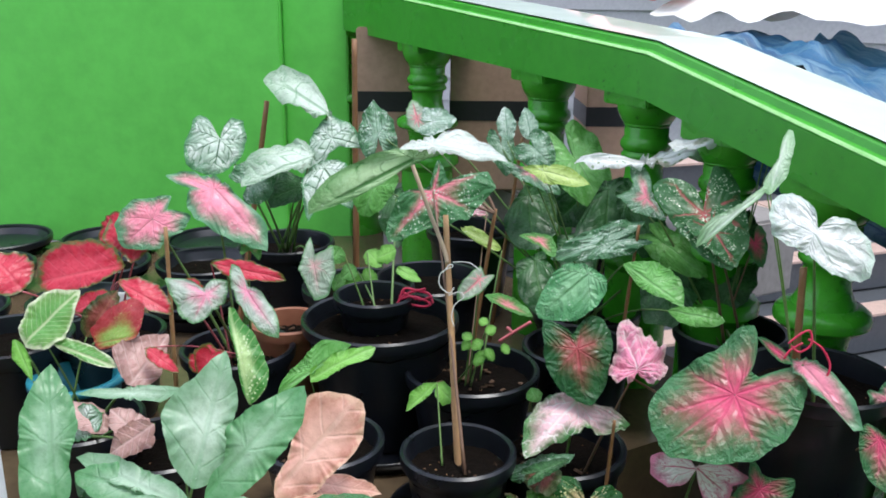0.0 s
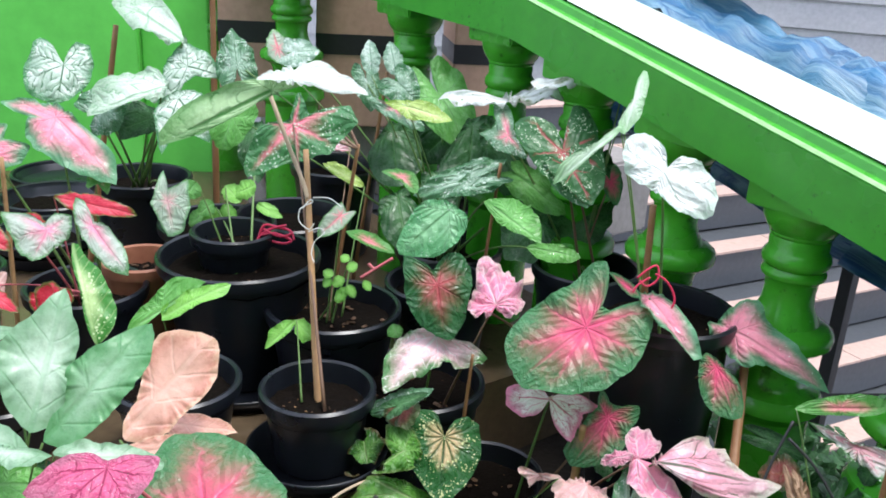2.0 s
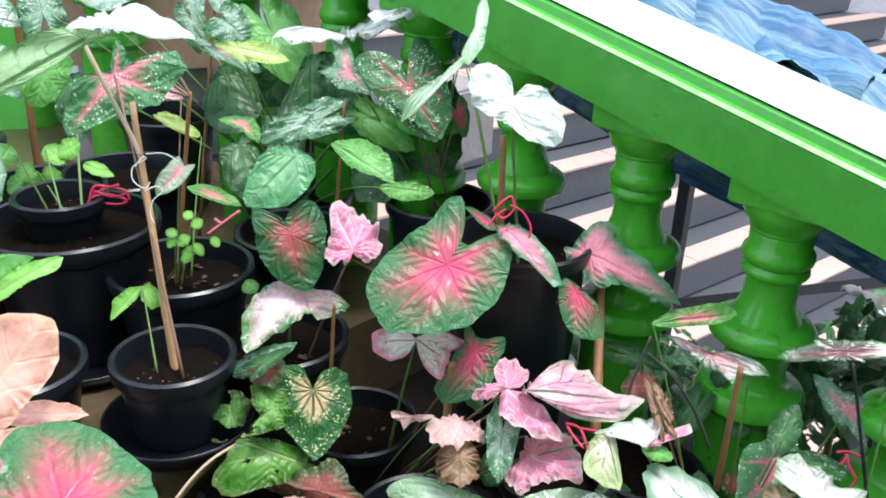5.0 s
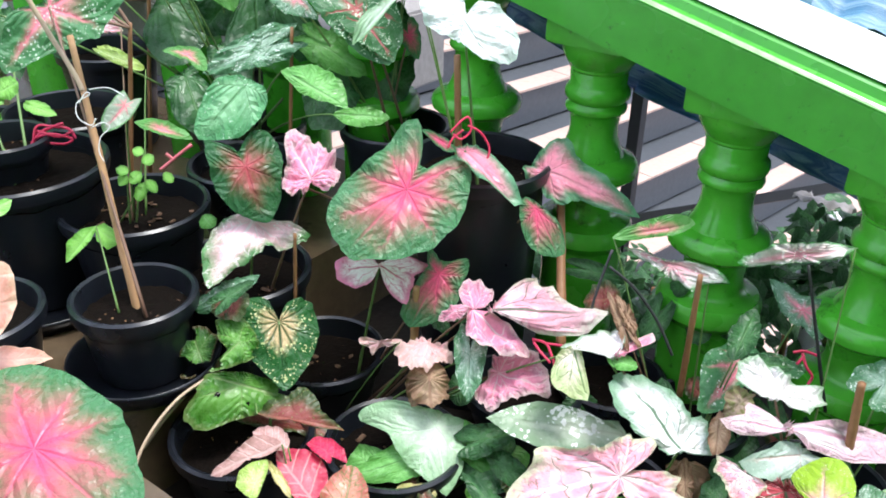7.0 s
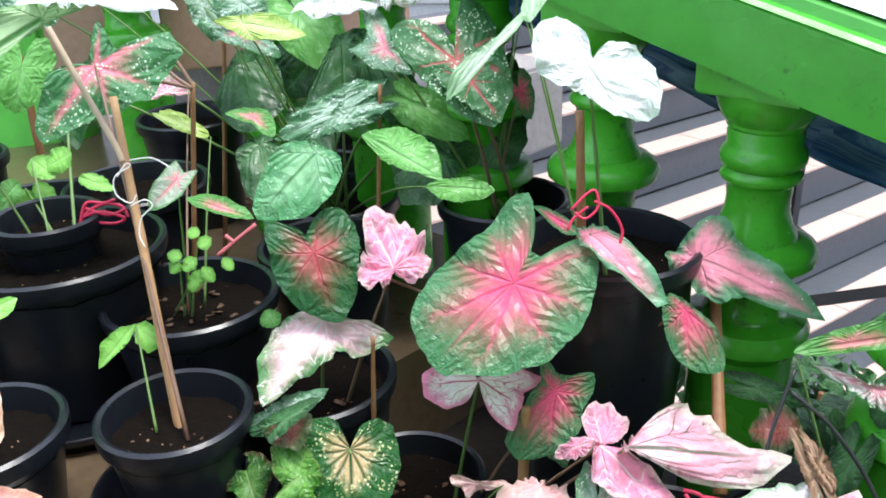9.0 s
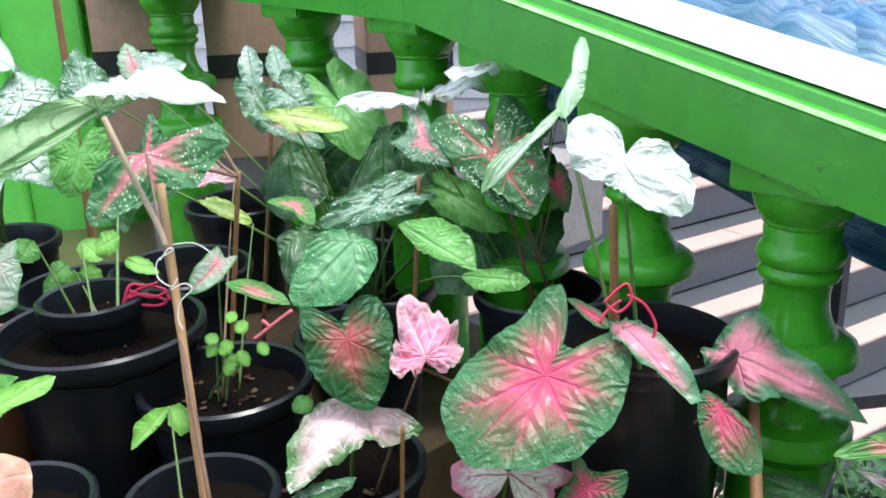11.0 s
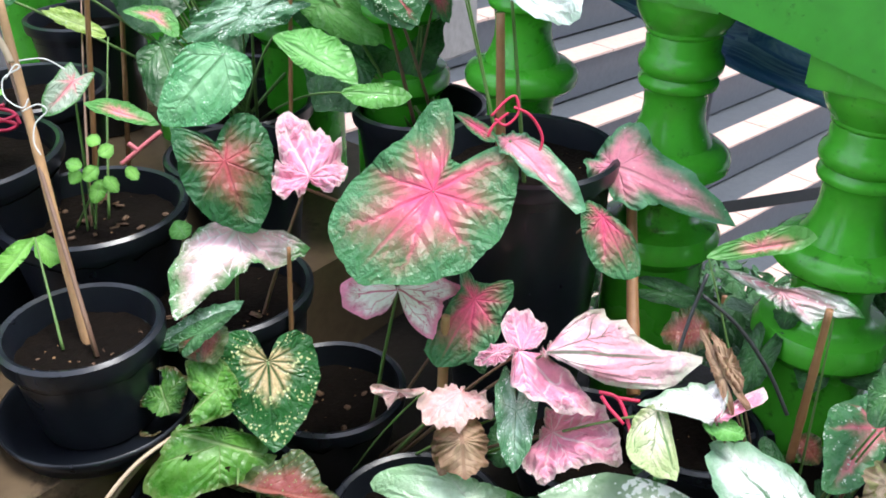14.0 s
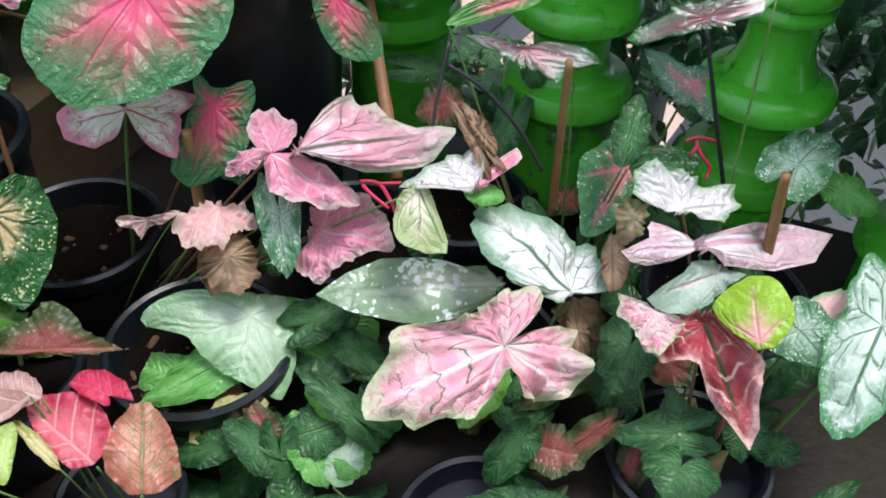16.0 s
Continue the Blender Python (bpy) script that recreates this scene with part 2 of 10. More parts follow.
# wall and eave behind the camera: unseen, added to hold back skylight
bm = bmesh.new()
add_box(bm, (-5, -2.4, -0.02), (1.6, -2.2, 2.8), 0.006)
setting("added_wall_south", bm, WALLGREEN, "unseen green wall added on the camera's side to cut skylight", "wall")
bm = bmesh.new()
add_box(bm, (-5, -2.6, 2.82), (1.8, -1.1, 2.9), 0.006)
setting("ceiling", bm, SHEET, "unseen grey eave added over the camera's side to cut skylight", "ceiling")

# rail: fascia and cap
rail = thing("balcony_railing", on_rail(0, 0, 0), "glossy green concrete balcony railing, wet from rain", "railing")


def local(p, ob):
    return Vector(p) - ob.location


bm = bmesh.new()
stations = [-2.62, -2.2, -1.8, -1.4, -1.1, -0.90, -0.83, -0.76, -0.5, -0.2, 0.1, 0.4, 0.7, 1.0, 1.3]
rows = []
for s in stations:
    r, u = ridge(s), under(s)
    prof = [(-0.085, u), (-0.085, r - 0.008), (-0.078, r), (-0.066, r + 0.003), (-0.062, r + 0.016), (-0.056, r + 0.021), (0.150, r + 0.021), (0.156, r + 0.016), (0.160, r + 0.003), (0.175, r - 0.006), (0.175, u)]
    rows.append([bm.verts.new(local(on_rail(s, o, z), rail)) for o, z in prof])
for a, b in zip(rows, rows[1:]):
    for k in range(len(a)):
        bm.faces.new((a[k], b[k], b[(k + 1) % len(a)], a[(k + 1) % len(a)]))
bm.faces.new(rows[0])
bm.faces.new(rows[-1][::-1])
part("handrail", bm, GREEN, rail, "thick green handrail with a raised cap", False)
# cap strip: sky reflection is in its colour
bm = bmesh.new()
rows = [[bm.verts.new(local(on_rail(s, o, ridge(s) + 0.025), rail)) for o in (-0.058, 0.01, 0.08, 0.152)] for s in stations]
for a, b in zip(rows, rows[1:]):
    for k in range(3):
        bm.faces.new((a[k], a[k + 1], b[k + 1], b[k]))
part("cap_surface", bm, SHEENTOP, rail, "rain-wet top surface, its white sky reflection painted in")
# narrow strip that paints the edge highlight
bm = bmesh.new()
rows = [[bm.verts.new(local(on_rail(s, o, ridge(s) + z), rail)) for o, z in ((-0.0862, -0.0035), (-0.0825, 0.0000), (-0.0790, 0.0018))] for s in stations]
for a, b in zip(rows, rows[1:]):
    for k in range(2):
        bm.faces.new((a[k], a[k + 1], b[k + 1], b[k]))
part("edge_highlight", bm, EDGESHINE, rail, "pale strip painting the highlight along the handrail's edge")

# turned balusters, stepping down with the rail
PROFILE = [(0.071, 0.012), (0.071, -0.030), (0.068, -0.044), (0.060, -0.060), (0.0535, -0.068), (0.0535, -0.072), (0.0500, -0.076), (0.0515, -0.081), (0.0505, -0.098),
           (0.0530, -0.102), (0.0575, -0.108), (0.0590, -0.116), (0.0575, -0.124), (0.0530, -0.129), (0.0500, -0.131), (0.0515, -0.134), (0.0550, -0.138), (0.0558, -0.143), (0.0540, -0.148), (0.0490, -0.151),
           (0.0455, -0.158), (0.0435, -0.176), (0.0450, -0.194), (0.0500, -0.212), (0.0580, -0.226), (0.0600, -0.232), (0.0760, -0.236), (0.0860, -0.244), (0.0895, -0.254), (0.0880, -0.266), (0.0790, -0.274),
           (0.0600, -0.282), (0.0540, -0.300), (0.0520, -0.326), (0.0560, -0.348), (0.0640, -0.356), (0.0860, -0.362), (0.0930, -0.374), (0.0930, -0.392), (0.0840, -0.402), (0.0760, -0.412), (0.0760, -0.70)]


def baluster(s, size=1.0):
    top, base = under(s), floor_level(s, 0)
    prof = [(r * size, z) for r, z in PROFILE if top + z > base]
    prof.append((prof[-1][0], base - top - 0.004))
    bm = bmesh.new()
    add_lathe(bm, prof, 32, local(on_rail(s, 0, top), rail))
    # square block between the turned part and the sloping rail
    turn = Matrix.Translation(local(on_rail(s, 0, top), rail)) @ Matrix.Rotation(math.atan2(ALONG.y, ALONG.x), 4, "Z")
    for v in add_box(bm, (-0.074, -0.074, -0.026), (0.074, 0.074, 0.02), 0.004):
        v.co.z += (under(s + v.co.x) - top) if v.co.z > 0 else 0.0
        v.co = turn @ v.co
    ob = part("baluster", bm, BALUSTER, rail)
    ob.data.set_sharp_from_angle(angle=radians(38))
    return ob


for s, size in ((-2.5, 1.15), (-1.955, 1.15), (-1.287, 1.05), (-0.905, 1.0), (-0.655, 1.0), (-0.393, 1.0), (-0.131, 1.0), (0.131, 1.0), (0.393, 1.0), (0.655, 1.0), (0.917, 1.0)):
    baluster(s, size)


# ---- leaf materials: pattern follows the leaf's own veins ----
def step_up(nt, x, lo, hi):
    n = nd(nt, "MapRange")
    n.interpolation_type = "SMOOTHSTEP"
    n.inputs["From Min"].default_value, n.inputs["From Max"].default_value = lo, hi
    nt.links.new(x, n.inputs["Value"])
    return n.outputs["Result"]


def leaf_material(name, edge, inner, extent=0.5, vein=None, vein_by=0.0, vein_wide=0.10, flecks=0.0, fleck=(0.8, 0.85, 0.78), rim=None, star=0.35, veins=7.0, feather=False, rough=0.2, blotch=None, net=None, net_by=0.0, net_wide=0.07, soft=0.3, quilt=0.42):
    """edge and inner: colours outside and round the joint; extent: reach of the inner colour; star: how far it runs along the veins; net: fine branching veins."""
    m, nt, bs = nodes_of("leaf_" + name)
    out = nt.nodes["Material Output"]
    pol = nd(nt, "UVMap")
    pol.uv_map = "polar"
    sep = nd(nt, "SeparateXYZ")
    nt.links.new(pol.outputs[0], sep.inputs[0])
    flat = nd(nt, "UVMap")
    flat.uv_map = "flat"
    sf = nd(nt, "SeparateXYZ")
    nt.links.new(flat.outputs[0], sf.inputs[0])
    rnd = nd(nt, "ObjectInfo").outputs["Random"]
    off = nd(nt, "CombineXYZ")
    nt.links.new(mth(nt, "MULTIPLY", rnd, 37.0), off.inputs[2])
    add = nd(nt, "VectorMath")
    nt.links.new(flat.outputs[0], add.inputs[0])
    nt.links.new(off.outputs[0], add.inputs[1])
    vec = add.outputs[0]
    n1 = noise_of(nt, 4.0, 4.0, 0.6, vec)
    n2 = noise_of(nt, 20.0, 4.0, 0.65, vec)
    rho, ang = sep.outputs[0], sep.outputs[1]
    warp = mth(nt, "MULTIPLY", mth(nt, "SUBTRACT", n1, 0.5), 0.12)
    a = mth(nt, "ABSOLUTE", sf.outputs[1])
    cell = nd(nt, "CombineXYZ")
    nt.links.new(mth(nt, "MULTIPLY", rnd, 53.0), cell.inputs[2])
    if feather:
        run = mth(nt, "ADD", mth(nt, "SUBTRACT", sf.outputs[0], mth(nt, "MULTIPLY", a, 0.9)), mth(nt, "MULTIPLY", warp, 0.6))
        ph = mth(nt, "ABSOLUTE", mth(nt, "SUBTRACT", mth(nt, "FRACT", mth(nt, "MULTIPLY", run, veins * 1.4)), 0.5))
        side = mth(nt, "SUBTRACT", 1.0, step_up(nt, ph, 0.0, vein_wide * 1.2))
        mid = mth(nt, "SUBTRACT", 1.0, step_up(nt, a, 0.008, 0.03))
        glow = mth(nt, "SUBTRACT", 1.0, step_up(nt, a, 0.0, 0.35))
        nt.links.new(mth(nt, "MULTIPLY", run, veins * 2.2), cell.inputs[0])
        nt.links.new(mth(nt, "MULTIPLY", a, 9.0), cell.inputs[1])
    else:
        w = mth(nt, "ADD", mth(nt, "ADD", ang, 0.5), mth(nt, "MULTIPLY", warp, rho))
        ph = mth(nt, "ABSOLUTE", mth(nt, "SUBTRACT", mth(nt, "FRACT", mth(nt, "MULTIPLY", w, veins)), 0.5))
        wide = mth(nt, "DIVIDE", vein_wide * 0.45, mth(nt, "ADD", rho, 0.12))
        side = mth(nt, "SUBTRACT", 1.0, mth(nt, "DIVIDE", ph, wide), True)
        side = mth(nt, "MULTIPLY", side, mth(nt, "SUBTRACT", 1.0, step_up(nt, rho, 0.55, 1.0)))
        mid = mth(nt, "SUBTRACT", 1.0, step_up(nt, a, 0.006, 0.026))
        mid = mth(nt, "MULTIPLY", mth(nt, "MULTIPLY", mid, step_up(nt, sf.outputs[0], -0.02, 0.02)), mth(nt, "SUBTRACT", 1.0, step_up(nt, rho, 0.5, 0.95)))
        glow = mth(nt, "SUBTRACT", 1.0, mth(nt, "MULTIPLY", ph, 2.0))
        # side veins sweep outwards from the main ones
        sweep = mth(nt, "MULTIPLY", mth(nt, "MULTIPLY", rho, 9.0), mth(nt, "SUBTRACT", 1.0, mth(nt, "MULTIPLY", ph, 0.95)))
        nt.links.new(sweep, cell.inputs[0])
        nt.links.new(mth(nt, "MULTIPLY", w, veins * 2.6), cell.inputs[1])
    vm = mth(nt, "MAXIMUM", side, mid, True)
    vo = nd(nt, "TexVoronoi", Scale=1.0, Randomness=0.85)
    vo.feature = "DISTANCE_TO_EDGE"
    nt.links.new(cell.outputs[0], vo.inputs["Vector"])
    web = mth(nt, "SUBTRACT", 1.0, step_up(nt, vo.outputs["Distance"], net_wide * 0.4, net_wide * 1.3))
    if not feather:
        br = mth(nt, "ABSOLUTE", mth(nt, "SUBTRACT", mth(nt, "FRACT", mth(nt, "ADD", mth(nt, "MULTIPLY", sweep, 0.55), mth(nt, "MULTIPLY", n1, 0.5))), 0.5))
        web = mth(nt, "SUBTRACT", 1.0, step_up(nt, br, net_wide * 0.5, net_wide * 1.5))
        web = mth(nt, "MULTIPLY", web, step_up(nt, rho, 0.12, 0.35))
        quilted = mth(nt, "MULTIPLY", mth(nt, "MULTIPLY", br, 2.0), step_up(nt, rho, 0.10, 0.50))
    puff = step_up(nt, vo.outputs["Distance"], 0.0, 0.40)
    reach = mth(nt, "ADD", mth(nt, "SUBTRACT", extent, rho), mth(nt, "MULTIPLY", glow, star))
    reach = mth(nt, "ADD", reach, mth(nt, "MULTIPLY", mth(nt, "SUBTRACT", n2, 0.5), 0.35))
    reach = mth(nt, "ADD", reach, mth(nt, "MULTIPLY", mth(nt, "SUBTRACT", n1, 0.5), 0.45))
    fac = step_up(nt, reach, -soft, soft + 0.08)
    edge2 = tuple(0.65 * c for c in edge)
    col = mixc(nt, n1, edge2, edge)
    inner2 = tuple(min(1.0, 1.12 * c + 0.03) for c in inner)
    col = mixc(nt, fac, col, mixc(nt, n2, inner, inner2))
    if blotch:
        col = mixc(nt, step_up(nt, n1, 0.50, 0.60), col, blotch)
    if vein is not None:
        col = mixc(nt, mth(nt, "MULTIPLY", vm, vein_by), col, vein)
    if net is not None:
        patch = step_up(nt, noise_of(nt, 2.6, 2.0, 0.5, vec), 0.36, 0.56)
        col = mixc(nt, mth(nt, "MULTIPLY", mth(nt, "MULTIPLY", web, patch), net_by), col, net)
    if rim is not None:
        col = mixc(nt, step_up(nt, mth(nt, "ADD", rho, mth(nt, "MULTIPLY", mth(nt, "SUBTRACT", n2, 0.5), 0.4)), 0.82, 0.99), col, rim)
    if flecks:
        vf = nd(nt, "TexVoronoi", Scale=24.0, Randomness=1.0)
        nt.links.new(vec, vf.inputs["Vector"])
        size = mth(nt, "MULTIPLY", step_up(nt, n1, 0.36, 0.64), 0.34 * flecks)
        size = mth(nt, "MULTIPLY", size, step_up(nt, n2, 0.3, 0.6))
        col = mixc(nt, mth(nt, "GREATER_THAN", size, vf.outputs["Distance"]), col, fleck)
    nt.links.new(col, bs.inputs["Base Color"])
    mr = nd(nt, "MapRange")
    mr.inputs["To Min"].default_value, mr.inputs["To Max"].default_value = max(0.10, rough), rough + 0.24
    nt.links.new(step_up(nt, n2, 0.3, 0.7), mr.inputs["Value"])
    nt.links.new(mr.outputs["Result"], bs.inputs["Roughness"])
    bs.inputs["Specular IOR Level"].default_value = 0.36
    if rough < 0.4:
        wet = mth(nt, "MULTIPLY", step_up(nt, noise_of(nt, 11.0, 3.0, 0.6, vec), 0.50, 0.64), 0.2)
        nt.links.new(wet, bs.inputs["Coat Weight"])
        bs.inputs["Coat Roughness"].default_value = 0.06
        bs.inputs["Coat IOR"].default_value = 1.33
    h = mth(nt, "ADD", mth(nt, "ADD", mth(nt, "MULTIPLY", vm, -0.25 if feather else -0.8), mth(nt, "MULTIPLY", puff if feather else quilted, 0.12 if feather else quilt)), mth(nt, "ADD", mth(nt, "MULTIPLY", n1, 1.1), mth(nt, "MULTIPLY", n2, 0.16)))
    bump(nt, bs, h, 0.5, 0.006)
    tr = nd(nt, "BsdfTranslucent")
    nt.links.new(col, tr.inputs["Color"])
    mx = nd(nt, "MixShader", Fac=0.28)
    nt.links.new(bs.outputs[0], mx.inputs[1])
    nt.links.new(tr.outputs[0], mx.inputs[2])
    nt.links.new(mx.outputs[0], out.inputs["Surface"])
    return m


PVEIN, WVEIN = (0.07, 0.12, 0.05), (0.88, 0.86, 0.82)
LEAF = dict(
    star=leaf_material("star", (0.085, 0.27, 0.11), (0.80, 0.07, 0.19), 0.40, (0.84, 0.13, 0.25), 0.45, 0.13, 0.06, star=0.20, veins=8.0, soft=0.46, quilt=1.0),
    starpink=leaf_material("starpink", (0.17, 0.38, 0.22), (0.87, 0.27, 0.37), 0.66, (0.88, 0.40, 0.46), 0.4, 0.10, 0.5, star=0.16, soft=0.24, rim=(0.12, 0.32, 0.16), quilt=0.5),
    stardark=leaf_material("stardark", (0.035, 0.15, 0.05), (0.55, 0.07, 0.10), 0.26, (0.50, 0.10, 0.12), 0.12, star=0.2, soft=0.5, quilt=0.7),
    starspot=leaf_material("starspot", (0.09, 0.28, 0.11), (0.84, 0.20, 0.28), 0.24, (0.84, 0.23, 0.30), 0.8, 0.2, 1.3, fleck=(0.62, 0.72, 0.60), star=0.22, quilt=0.8),
    stargreen=leaf_material("stargreen", (0.13, 0.38, 0.09), (0.80, 0.25, 0.28), 0.34, None, 0, star=0.2),
    starwhite=leaf_material("starwhite", (0.52, 0.62, 0.48), (0.82, 0.25, 0.30), 0.14, (0.82, 0.25, 0.30), 0.7, 0.10, 0.6, rim=(0.14, 0.34, 0.12)),
    silverstar=leaf_material("silverstar", (0.24, 0.42, 0.28), (0.85, 0.22, 0.32), 0.24, None, 0, 0.1, 1.4, rim=(0.08, 0.24, 0.10), star=0.25, quilt=0.8),
    pinkwhite=leaf_material("pinkwhite", (0.82, 0.80, 0.74), (0.86, 0.42, 0.48), 0.42, (0.55, 0.12, 0.18), 0.45, 0.045, 1.1, rim=(0.08, 0.30, 0.08), star=0.25, veins=7.0, net=(0.94, 0.88, 0.84), net_by=0.85, net_wide=0.10, fleck=(0.88, 0.86, 0.80), quilt=0.9),
    pink=leaf_material("pink", (0.86, 0.40, 0.52), (0.84, 0.28, 0.42), 0.7, (0.94, 0.80, 0.80), 0.6, 0.12, 0.2, veins=9.0, net=(0.94, 0.80, 0.80), net_by=0.55, net_wide=0.08, rim=(0.82, 0.58, 0.58), quilt=0.9),
    pinkvein=leaf_material("pinkvein", (0.80, 0.40, 0.44), (0.84, 0.36, 0.46), 0.66, (0.94, 0.88, 0.84), 0.9, 0.12, 0.2, rim=(0.62, 0.62, 0.42), veins=9.0, blotch=(0.88, 0.58, 0.60), net=(0.06, 0.12, 0.04), net_by=0.85, net_wide=0.045, quilt=0.6),
    pinkdusk=leaf_material("pinkdusk", (0.74, 0.42, 0.47), (0.78, 0.33, 0.42), 0.6, (0.05, 0.09, 0.04), 0.9, 0.055, rim=(0.60, 0.55, 0.46), veins=8.0, blotch=(0.88, 0.62, 0.66), net=(0.05, 0.09, 0.04), net_by=0.9, net_wide=0.055, quilt=0.6),
    pinkwing=leaf_material("pinkwing", (0.86, 0.36, 0.48), (0.93, 0.84, 0.80), 0.70, (0.62, 0.07, 0.17), 0.9, 0.06, veins=13.0, net=(0.62, 0.08, 0.18), net_by=0.9, net_wide=0.06, rim=(0.82, 0.26, 0.40), soft=0.25),
    pinkpale=leaf_material("pinkpale", (0.94, 0.91, 0.89), (0.93, 0.78, 0.82), 0.40, (0.20, 0.26, 0.16), 0.55, 0.045, 0.2, rim=(0.34, 0.50, 0.32), veins=9.0, net=(0.14, 0.22, 0.12), net_by=0.6, net_wide=0.05, quilt=0.9),
    pinkred=leaf_material("pinkred", (0.72, 0.30, 0.32), (0.42, 0.05, 0.07), 0.75, (0.04, 0.10, 0.04), 0.95, 0.07, veins=5.0, rim=(0.82, 0.50, 0.48), net=(0.88, 0.60, 0.56), net_by=0.95, net_wide=0.07, quilt=0.9),
    peachpink=leaf_material("peachpink", (0.84, 0.58, 0.52), (0.84, 0.44, 0.44), 0.6, (0.90, 0.72, 0.66), 0.6, 0.08, veins=9.0, net=(0.9, 0.76, 0.7), net_by=0.5),
    pale=leaf_material("pale", (0.36, 0.62, 0.33), (0.66, 0.80, 0.62), 0.55, (0.80, 0.88, 0.78), 0.5, 0.08, 0.3, fleck=(0.86, 0.50, 0.46), star=0.2, veins=6.0, soft=0.5, quilt=0.7),
    spotpale=leaf_material("spotpale", (0.24, 0.38, 0.22), (0.50, 0.58, 0.45), 0.40, (0.62, 0.66, 0.54), 0.5, 0.08, 2.2, fleck=(0.84, 0.88, 0.84), star=0.2, soft=0.45),
    whitevein=leaf_material("whitevein", (0.34, 0.54, 0.38), (0.93, 0.93, 0.90), 0.80, (0.05, 0.16, 0.06), 0.9, 0.06, star=0.1, veins=9.0, rim=(0.24, 0.42, 0.27), net=(0.05, 0.17, 0.06), net_by=0.7, net_wide=0.04, quilt=0.8, soft=0.22),
    white=leaf_material("white", (0.80, 0.85, 0.82), (0.90, 0.91, 0.89), 0.7, (0.30, 0.42, 0.34), 0.5, 0.05, 0.0, veins=7.0, net=(0.44, 0.56, 0.50), net_by=0.35, net_wide=0.05, rim=(0.66, 0.78, 0.70), quilt=0.6),
    whiteveil=leaf_material("whiteveil", (0.22, 0.46, 0.17), (0.46, 0.64, 0.36), 0.7, (0.04, 0.18, 0.03), 0.9, 0.08, 0.4, star=0.15, net=(0.06, 0.22, 0.05), net_by=0.8, net_wide=0.06),
    whitetop=leaf_material("whitetop", (0.62, 0.68, 0.62), (0.70, 0.75, 0.70), 0.7, (0.46, 0.58, 0.48), 0.3, 0.05, net=(0.46, 0.58, 0.48), net_by=0.4),
    silvervein=leaf_material("silvervein", (0.34, 0.52, 0.38), (0.56, 0.68, 0.58), 0.6, (0.025, 0.13, 0.04), 0.95, 0.08, 0.9, rim=(0.08, 0.28, 0.11), net=(0.04, 0.17, 0.06), net_by=0.9, net_wide=0.09, blotch=(0.74, 0.82, 0.76), quilt=0.8),
    silverleaf=leaf_material("silverleaf", (0.12, 0.40, 0.16), (0.24, 0.50, 0.26), 0.5, (0.07, 0.24, 0.08), 0.6, 0.06, 0.9, fleck=(0.62, 0.76, 0.62), quilt=0.9),
    silvergreen=leaf_material("silvergreen", (0.11, 0.29, 0.14), (0.36, 0.52, 0.40), 0.45, (0.05, 0.18, 0.06), 0.7, 0.07, 1.5, fleck=(0.78, 0.84, 0.80), quilt=0.8),
    palesilver=leaf_material("palesilver", (0.22, 0.40, 0.27), (0.46, 0.60, 0.50), 0.6, (0.16, 0.34, 0.20), 0.6, 0.08, 0.9, net=(0.20, 0.38, 0.25), net_by=0.7, blotch=(0.64, 0.74, 0.68)),
    silverbrown=leaf_material("silverbrown", (0.66, 0.71, 0.71), (0.84, 0.86, 0.86), 0.6, (0.20, 0.20, 0.14), 0.4, 0.1, 1.8, fleck=(0.20, 0.30, 0.16), blotch=(0.46, 0.46, 0.36)),
    spotred=leaf_material("spotred", (0.06, 0.20, 0.07), (0.62, 0.09, 0.12), 0.08, (0.62, 0.12, 0.15), 0.9, 0.12, 1.4, fleck=(0.66, 0.76, 0.58), star=0.08),
    veil=leaf_material("veil", (0.32, 0.50, 0.33), (0.64, 0.74, 0.63), 0.7, (0.18, 0.38, 0.20), 0.6, 0.06, 0.8, fleck=(0.20, 0.40, 0.20), star=0.2, veins=7.0, net=(0.18, 0.38, 0.20), net_by=0.7, quilt=0.8, soft=0.4),
    blush=leaf_material("blush", (0.90, 0.55, 0.66), (0.95, 0.86, 0.87), 0.45, (0.74, 0.22, 0.38), 0.7, 0.06, veins=15.0, star=0.3, rim=(0.86, 0.62, 0.66), quilt=0.8, soft=0.4),
    blushsilver=leaf_material("blushsilver", (0.54, 0.64, 0.54), (0.84, 0.28, 0.42), 0.30, (0.82, 0.30, 0.42), 0.4, 0.08, 0.8, rim=(0.12, 0.30, 0.12), star=0.2, quilt=0.6, soft=0.35),
    blushwhite=leaf_material("blushwhite", (0.62, 0.74, 0.60), (0.84, 0.45, 0.48), 0.18, (0.80, 0.50, 0.50), 0.5, 0.08, 0.6, rim=(0.20, 0.42, 0.20), star=0.2, soft=0.3),
    palegrey=leaf_material("palegrey", (0.36, 0.50, 0.39), (0.62, 0.69, 0.62), 0.5, (0.80, 0.45, 0.42), 0.5, 0.08, 0.5, star=0.2, veins=5.0, soft=0.4),
    deadtan=leaf_material("deadtan", (0.46, 0.34, 0.22), (0.60, 0.46, 0.36), 0.5, (0.30, 0.18, 0.10), 0.5, feather=True, rough=0.5, blotch=(0.36, 0.36, 0.16)),
    greenred=leaf_material("greenred", (0.50, 0.05, 0.06), (0.26, 0.42, 0.08), 0.45, (0.56, 0.10, 0.10), 0.4, 0.06, 0.8, fleck=(0.50, 0.56, 0.20), feather=True),
